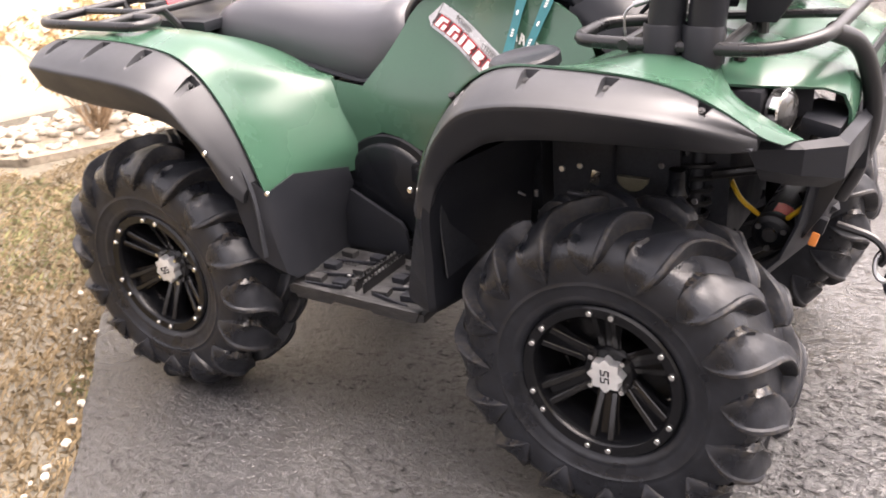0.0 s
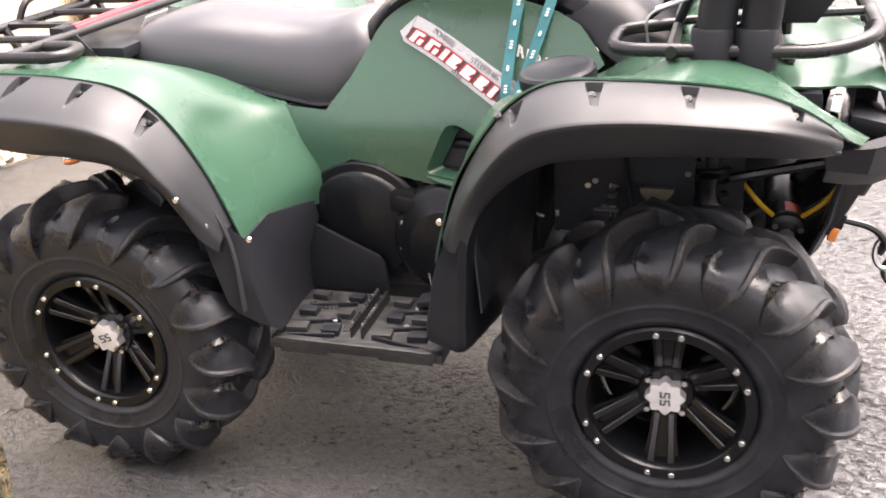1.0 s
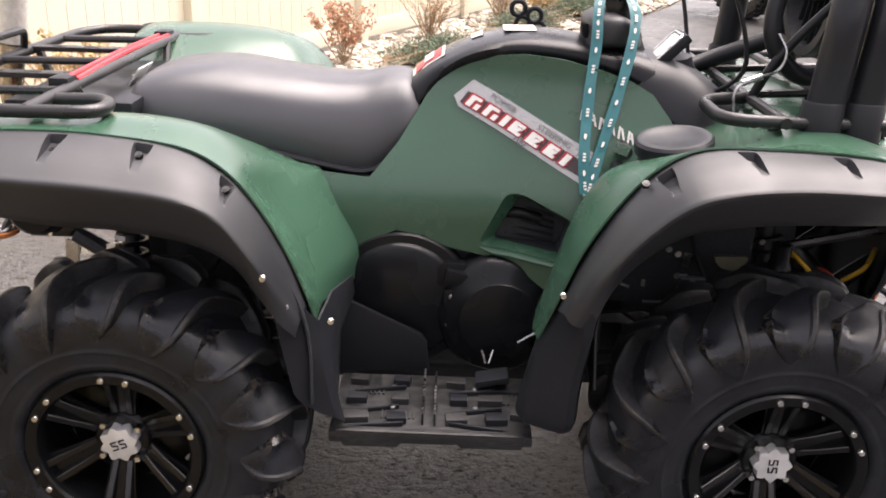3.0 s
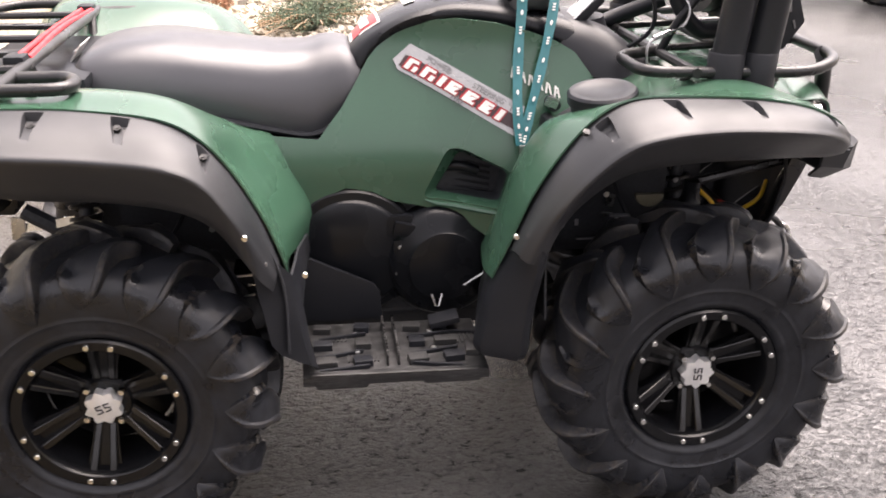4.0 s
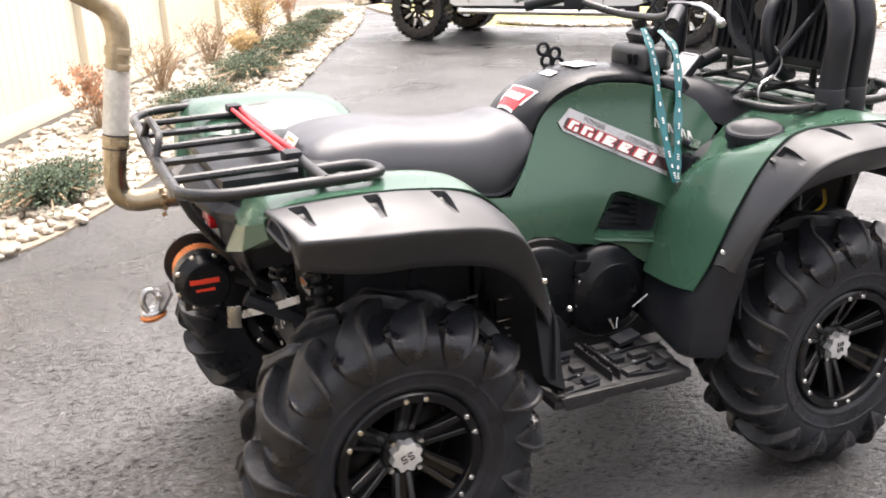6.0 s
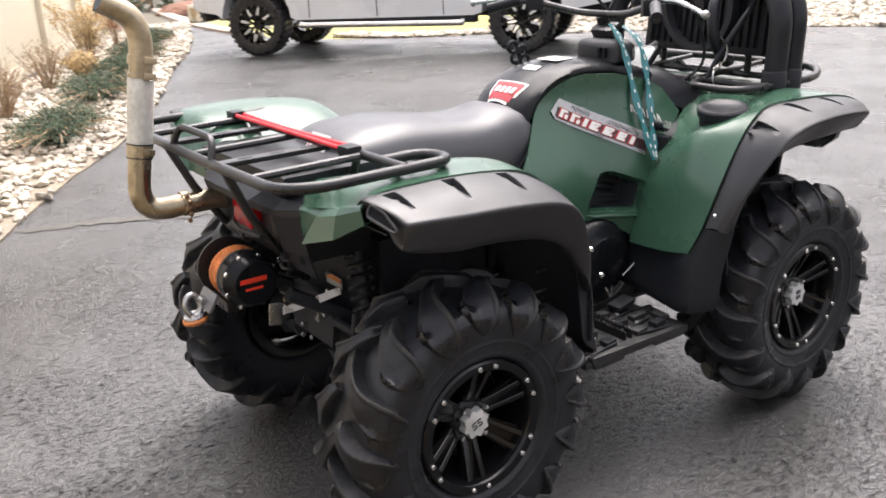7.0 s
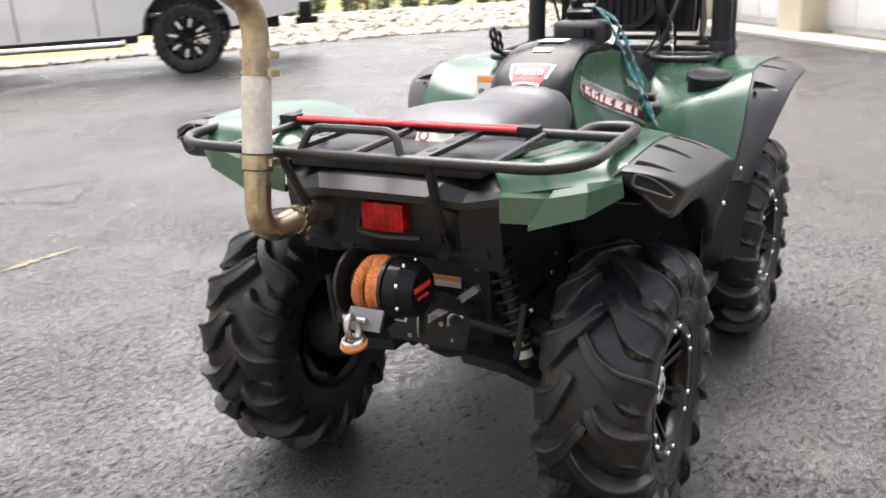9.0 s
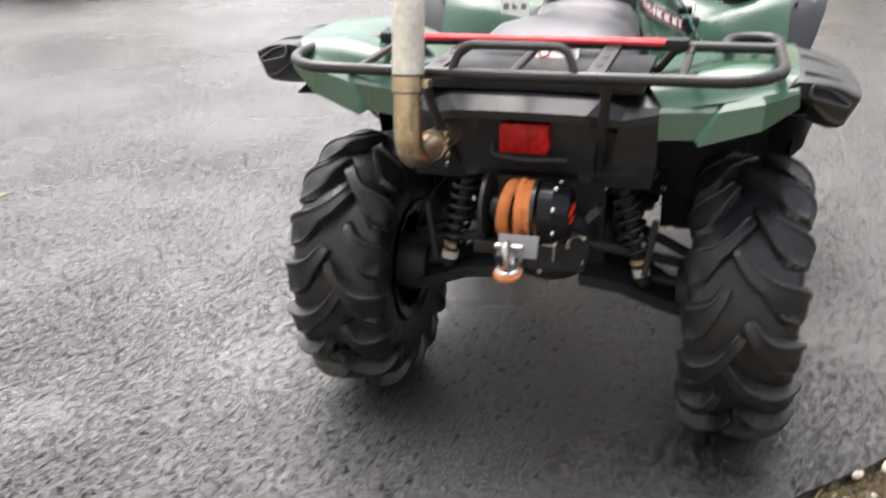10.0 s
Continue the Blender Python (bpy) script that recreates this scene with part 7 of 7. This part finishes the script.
def on_plate(x, z, lift=0.0075):
    """A frame that lies on the badge plate, its x axis along the plate."""
    p, q, w = on_side(x, z, lift), on_side(x + 0.06, z - 0.0297, lift), on_side(x + 0.02, z + 0.04, lift)
    u = (q - p).normalized()
    n_ = u.cross(w - p).normalized()
    v = n_.cross(u)
    return Matrix(((u.x, v.x, n_.x, p.x), (u.y, v.y, n_.y, p.y), (u.z, v.z, n_.z, p.z), (0, 0, 0, 1)))


for k, (body, x, z) in enumerate((("POWER", 0.1, 0.941), ("STEERING", 0.205, 0.8875))):
    words("lettering", body, 0.0185, on_plate(x, z), pose(0, 0, 0), DECAL_GREY, quad)
words("lettering", "700", 0.022, on_plate(0.135, 0.872), pose(0, 0, 0), DECAL_GREY, quad)
# console stickers
st = part("warning_label", sheet([[Vector((-0.096, y * 0.72, 0.979 - 2 * y * y)), Vector((-0.065, y * 0.88, 1.0065 - y * y)), Vector((-0.028, y, 1.0292 - 0.6 * y * y))] for y in (-0.072, -0.036, 0.0, 0.036, 0.072)], 0.001), DECAL_WHITE, quad, "white-edged red sticker on the console")
part("label_band", sheet([[Vector((-0.09, y * 0.76, 0.9865 - 2 * y * y)), Vector((-0.065, y * 0.88, 1.0078 - y * y)), Vector((-0.034, y, 1.0275 - 0.6 * y * y))] for y in (-0.062, -0.03, 0.0, 0.03, 0.062)], 0.001), DECAL_RED, st)
for k in range(4):
    part("print_bar", sheet([[Vector((-0.072, y, 1.0035)), Vector((-0.052, y, 1.0168))] for y in (-0.043 + k * 0.023, -0.028 + k * 0.023)], 0.001), DECAL_WHITE, st)
part("console_label", sheet([[Vector((0.03, y, 1.0565)), Vector((0.055, y, 1.0655))] for y in (-0.03, 0.03)], 0.001), DECAL_WHITE, quad)
part("console_label", sheet([[Vector((0.1, y, 1.0785)), Vector((0.17, y, 1.0795))] for y in (-0.045, 0.045)], 0.001), DECAL_WHITE, quad)
la, lb, lc, ld = [Vector(p) + Vector((0.02, 0, 0.03)) for p in ((0.322, 0.2755, 0.806), (0.372, 0.28, 0.894), (0.271, 0.363, 0.813), (0.312, 0.37, 0.905))]
lbl = part("fender_label", sheet([[la, lb], [lc, ld]], 0.001), DECAL_WHITE, quad, "white warning label with an orange heading")
up = Vector((-0.0015, 0, 0.001))
part("label_band", sheet([[la.lerp(lb, 0.72) + up, la.lerp(lb, 0.94) + up], [lc.lerp(ld, 0.72) + up, lc.lerp(ld, 0.94) + up]], 0.001), DECAL_ORANGE, lbl)
for k in range(3):
    p0, p1 = 0.12 + 0.3 * k, 0.3 + 0.3 * k
    part("print_bar", sheet([[la.lerp(lc, p0).lerp(lb.lerp(ld, p0), t) + up for t in (0.3, 0.5)], [la.lerp(lc, p1).lerp(lb.lerp(ld, p1), t) + up for t in (0.3, 0.5)]], 0.001), DECAL_GREY, lbl)
seat_lbl = part("seat_label", box((-0.706, -0.03, 0.953), (0.002, 0.1, 0.058), 0, rot=(0, 35, 0)), DECAL_WHITE, quad, "white warning label behind the seat")
part("label_mark", lathe([(0.010, -0.001), (0.014, -0.001), (0.014, 0.001), (0.01, 0.001)], 16, at=(0, 0, 0), axis="x", closed=True), DECAL_RED, seat_lbl).matrix_basis = pose(-0.7085, 0.0, 0.951, 0, 35, 0)
for k in range(3):
    part("print_bar", box((-0.7075, -0.055, 0.938 + 0.011 * k), (0.002, 0.035, 0.004), 0, rot=(0, 35, 0)), DECAL_GREY, seat_lbl)
part("label_band", box((-0.697, -0.03, 0.9665), (0.002, 0.06, 0.006), 0, rot=(0, 35, 0)), DECAL_ORANGE, seat_lbl)
fl = part("frame_label", box((-0.692, -0.03, 0.575), (0.002, 0.085, 0.03), 0), DECAL_WHITE, quad, "small white label with an orange heading")
part("label_band", box((-0.694, -0.03, 0.583), (0.002, 0.083, 0.012), 0), DECAL_ORANGE, fl)
br = part("hitch_bracket", box((-0.888, -0.07, 0.543), (0.034, 0.005, 0.058), 0.002, rot=(0, 4, -12)), ZINC, quad, "bright silver steel bracket and bar")
part("bracket_bar", sheet([[Vector((-0.87, -0.075, 0.538)), Vector((-0.87, -0.07, 0.556))], [Vector((-0.8, -0.115, 0.558)), Vector((-0.8, -0.11, 0.577))], [Vector((-0.738, -0.152, 0.583)), Vector((-0.738, -0.147, 0.602))]], 0.005), ZINC, br)
for x, y, z in ((-0.775, -0.16, 0.655), (-0.84, -0.12, 0.49)):
    bolt((x, y, z), quad, True)
kn = [Vector((0.165 + 0.017 * math.cos(a), 0.215, 1.085 + 0.017 * math.sin(a))) for a in (2 * math.pi * k / 14 for k in range(14))]
for dx, dz in ((-0.02, 0.012), (0.02, -0.004), (-0.008, -0.024), (0.03, -0.036)):
    m = [p + Vector((dx, 0, dz)) for p in kn]
    part("thumb_ring", tube(m, 0.006, 8, closed=True), BLACK, quad)
part("thumb_ring_stay", tube([(0.15, 0.215, 1.05), (0.2, 0.2, 1.02), (0.26, 0.1, 1.06)], 0.008, 8), BLACK, quad)

# ---- loose things on the quad ----
strap = thing("bungee_strap", "doubled red bungee strap hooked across the rear rack", "strap")
for k, dy in enumerate((0.0, 0.024)):
    part("cord", tube(curve([(-0.77 + dy, 0.33, 0.99), (-0.772 + dy * 0.6, 0.05, 0.992), (-0.768 + dy, -0.28, 0.99)], 8), 0.006, 8), RED, strap)
for y in (0.35, -0.3):
    part("hook", box((-0.762, y, 0.988), (0.04, 0.05, 0.026), 0.008), BLACK, strap, "black plastic hook")
    part("hook", tube([(-0.75, y, 0.985), (-0.745, y * 1.02, 0.97)], 0.009, 8), BLACK, strap)

lany = thing("lanyard", "teal ribbon lanyard with white print hanging from the handlebar", "lanyard")


def ribbon(pts, w, parent):
    line = curve(pts, 8)
    rows = []
    for i, p in enumerate(line):
        tw = Vector((w * math.cos(0.25 * math.sin(i * 0.5)), w * 0.3 * math.sin(i * 0.7), 0))
        rows.append([p - tw, p + tw])
    strip = part("ribbon", sheet(rows, 0.0012), TEAL, parent)
    for k in range(2, len(line) - 2, 3):
        d = (line[k + 1] - line[k - 1]).normalized()
        c = line[k] + Vector((0, -0.0035, 0))
        if k % 2:
            pts_ = [c + d * 0.0062 * math.cos(a) + Vector((0.003, 0, 0)) * math.sin(a) for a in (2 * math.pi * j / 10 for j in range(10))]
            pb = bmesh.new()
            pb.faces.new([pb.verts.new(p) for p in pts_])
            part("print_mark", pb, DECAL_WHITE, strip)
        else:
            for j in range(3):
                q = c + d * (0.0065 * (j - 1))
                part("print_bar", sheet([[q - d * 0.0025 - Vector((0.0032, 0, 0)), q - d * 0.0025 + Vector((0.0034, 0, 0))], [q + d * 0.0015 - Vector((0.0026, 0, 0)), q + d * 0.0015 + Vector((0.0034, 0, 0))]], 0.0006), DECAL_WHITE, strip)


ribbon([(0.3, -0.07, 1.17), (0.288, -0.12, 1.13), (0.284, -0.155, 1.07), (0.27, -0.205, 0.97), (0.262, -0.262, 0.86), (0.266, -0.292, 0.79)], 0.0115, lany)
ribbon([(0.36, -0.06, 1.16), (0.366, -0.12, 1.12), (0.352, -0.165, 1.05), (0.322, -0.215, 0.95), (0.288, -0.265, 0.85), (0.27, -0.294, 0.79)], 0.0115, lany)
part("clasp", box((0.27, -0.302, 0.782), (0.02, 0.008, 0.024), 0.003), ZINC, lany)
part("ignition_panel", prism([(p.x, p.y) for p in fillet([(0.305, 0.775, 0), (0.322, 0.85, 0), (0.345, 0.85, 0), (0.345, 0.765, 0), (0.322, 0.755, 0)], 0.008, 3, closed=True)], -0.29, -0.24, "xz", 0.004), BLACK, quad, "black ignition panel")
keys = part("key", box((0.335, -0.275, 0.882), (0.03, 0.004, 0.022), 0.002, rot=(0, 20, 0)), ZINC, quad, "small silver ignition key")
part("ignition_lock", lathe([(0.0, -0.265), (0.014, -0.265), (0.014, -0.22), (0, -0.22)], 14, at=(0.345, 0, 0.872)), BLACK, quad)


# -- small hardware in the wheel wells and under the tail --
for s in (1, -1):
    for x, y, z in ((0.451, -0.28, 0.674), (0.511, -0.27, 0.597), (0.637, -0.29, 0.7), (0.678, -0.28, 0.655), (0.471, -0.29, 0.62), (0.703, -0.27, 0.623), (-0.424, -0.22, 0.586), (-0.301, -0.25, 0.493), (-0.275, -0.25, 0.43), (-0.6, -0.28, 0.6)):
        bolt((x, y * s, z), quad, True, yaw=0 if s > 0 else 180)
    part("fluid_cap", prism([(0.577 + 0.034 * math.cos(radians(a)), 0.668 + 0.03 * math.sin(radians(a))) for a in range(180, 361, 15)], -0.3 * s, -0.285 * s, "xz", 0.002), CAP_TAN, quad, "dull tan half-round cap")
    part("frame_gusset", box((0.488, -0.285 * s, 0.653), (0.02, 0.004, 0.032), 0.002, rot=(0, 12, 0)), ZINC, quad)
    part("frame_gusset", box((0.487, -0.285 * s, 0.617), (0.015, 0.004, 0.008), 0.001), ZINC, quad)
    boot = part("breather_boot", lathe([(0.0, 0.6), (0.022, 0.6), (0.026, 0.61), (0.021, 0.62), (0.026, 0.63), (0.021, 0.64), (0.026, 0.65), (0.02, 0.665), (0.02, 0.7), (0, 0.7)], 18, at=(0.676, -0.3 * s, 0), axis="z"), SATIN, quad, "ribbed black rubber boot")
    part("brake_hose", tube(curve([(0.5, -0.2 * s, 0.72), (0.53, -0.28 * s, 0.62), (0.6, -0.36 * s, 0.52), (0.6, -0.38 * s, 0.42)], 6), 0.005, 6), BLACK, quad)
    part("tie_rod", tube([(0.5, -0.1 * s, 0.5), (0.53, -0.38 * s, 0.4)], 0.009, 8), STEEL_BLACK, quad)
    part("tie_rod_end", lathe([(0.0, -0.02), (0.014, -0.015), (0.017, 0), (0.014, 0.015), (0, 0.02)], 12, at=(0.53, -0.37 * s, 0.405)), ZINC, quad)
    part("brake_hose", tube(curve([(-0.45, -0.2 * s, 0.7), (-0.5, -0.27 * s, 0.6), (-0.58, -0.34 * s, 0.52), (-0.6, -0.38 * s, 0.42)], 6), 0.005, 6), BLACK, quad)
    part("heat_shield_edge", tube([(-0.372, -0.24 * s, 0.545), (-0.3, -0.25 * s, 0.557)], 0.004, 6), ZINC, quad)
    part("heat_shield_edge", tube([(-0.33, -0.25 * s, 0.475), (-0.295, -0.25 * s, 0.47)], 0.003, 6), ZINC, quad)
    part("side_frame", box((-0.45, -0.17 * s, 0.6), (0.36, 0.02, 0.22), 0.01), CHASSIS, quad)
    part("side_frame", box((0.5, -0.2 * s, 0.62), (0.3, 0.02, 0.2), 0.01), CHASSIS, quad)
    part("sway_link", tube([(-0.78, -0.26 * s, 0.44), (-0.77, -0.28 * s, 0.58)], 0.008, 8), CHASSIS, quad)
for y, z, big in ((-0.048, 0.488, True), (-0.003, 0.418, True), (0.045, 0.442, True), (-0.125, 0.59, False), (-0.295, 0.563, False), (0.12, 0.5, False), (0.16, 0.6, False)):
    bolt((-0.76, y, z), quad, big, yaw=-90)
part("hitch_plate", prism([(-0.11, 0.42), (0.11, 0.42), (0.13, 0.5), (0.09, 0.56), (-0.09, 0.56), (-0.13, 0.5)], -0.755, -0.735, "yz", 0.004), CHASSIS, quad, "black steel hitch plate")
part("hitch_hook", tube([(-0.77, -0.1 + 0.026 * math.cos(a), 0.5 + 0.026 * math.sin(a)) for a in (2.3 - 0.24 * k for k in range(12))], 0.0055, 8), ZINC, quad, "small bright steel hook")

for s in (1, -1):
    pedal = part("brake_pedal", box((0.095, -0.335 * s, 0.39), (0.07, 0.05, 0.014), 0.004, rot=(0, -12, 0)), BLACK, quad, "black brake pedal with silver springs")
    for dx in (-0.012, 0.012):
        part("pedal_spring", tube([(0.085 + dx * 0.3, -0.3 * s, 0.405), (0.085 + dx, -0.29 * s, 0.432)], 0.0025, 6), ZINC, pedal)
    part("gear_rod", tube([(0.15, -0.285 * s, 0.45), (0.2, -0.29 * s, 0.485)], 0.003, 6), ZINC, quad)
    part("cover_bridge", box((0.0, -0.222 * s, 0.58), (0.07, 0.03, 0.06), 0.012), SATIN, quad)
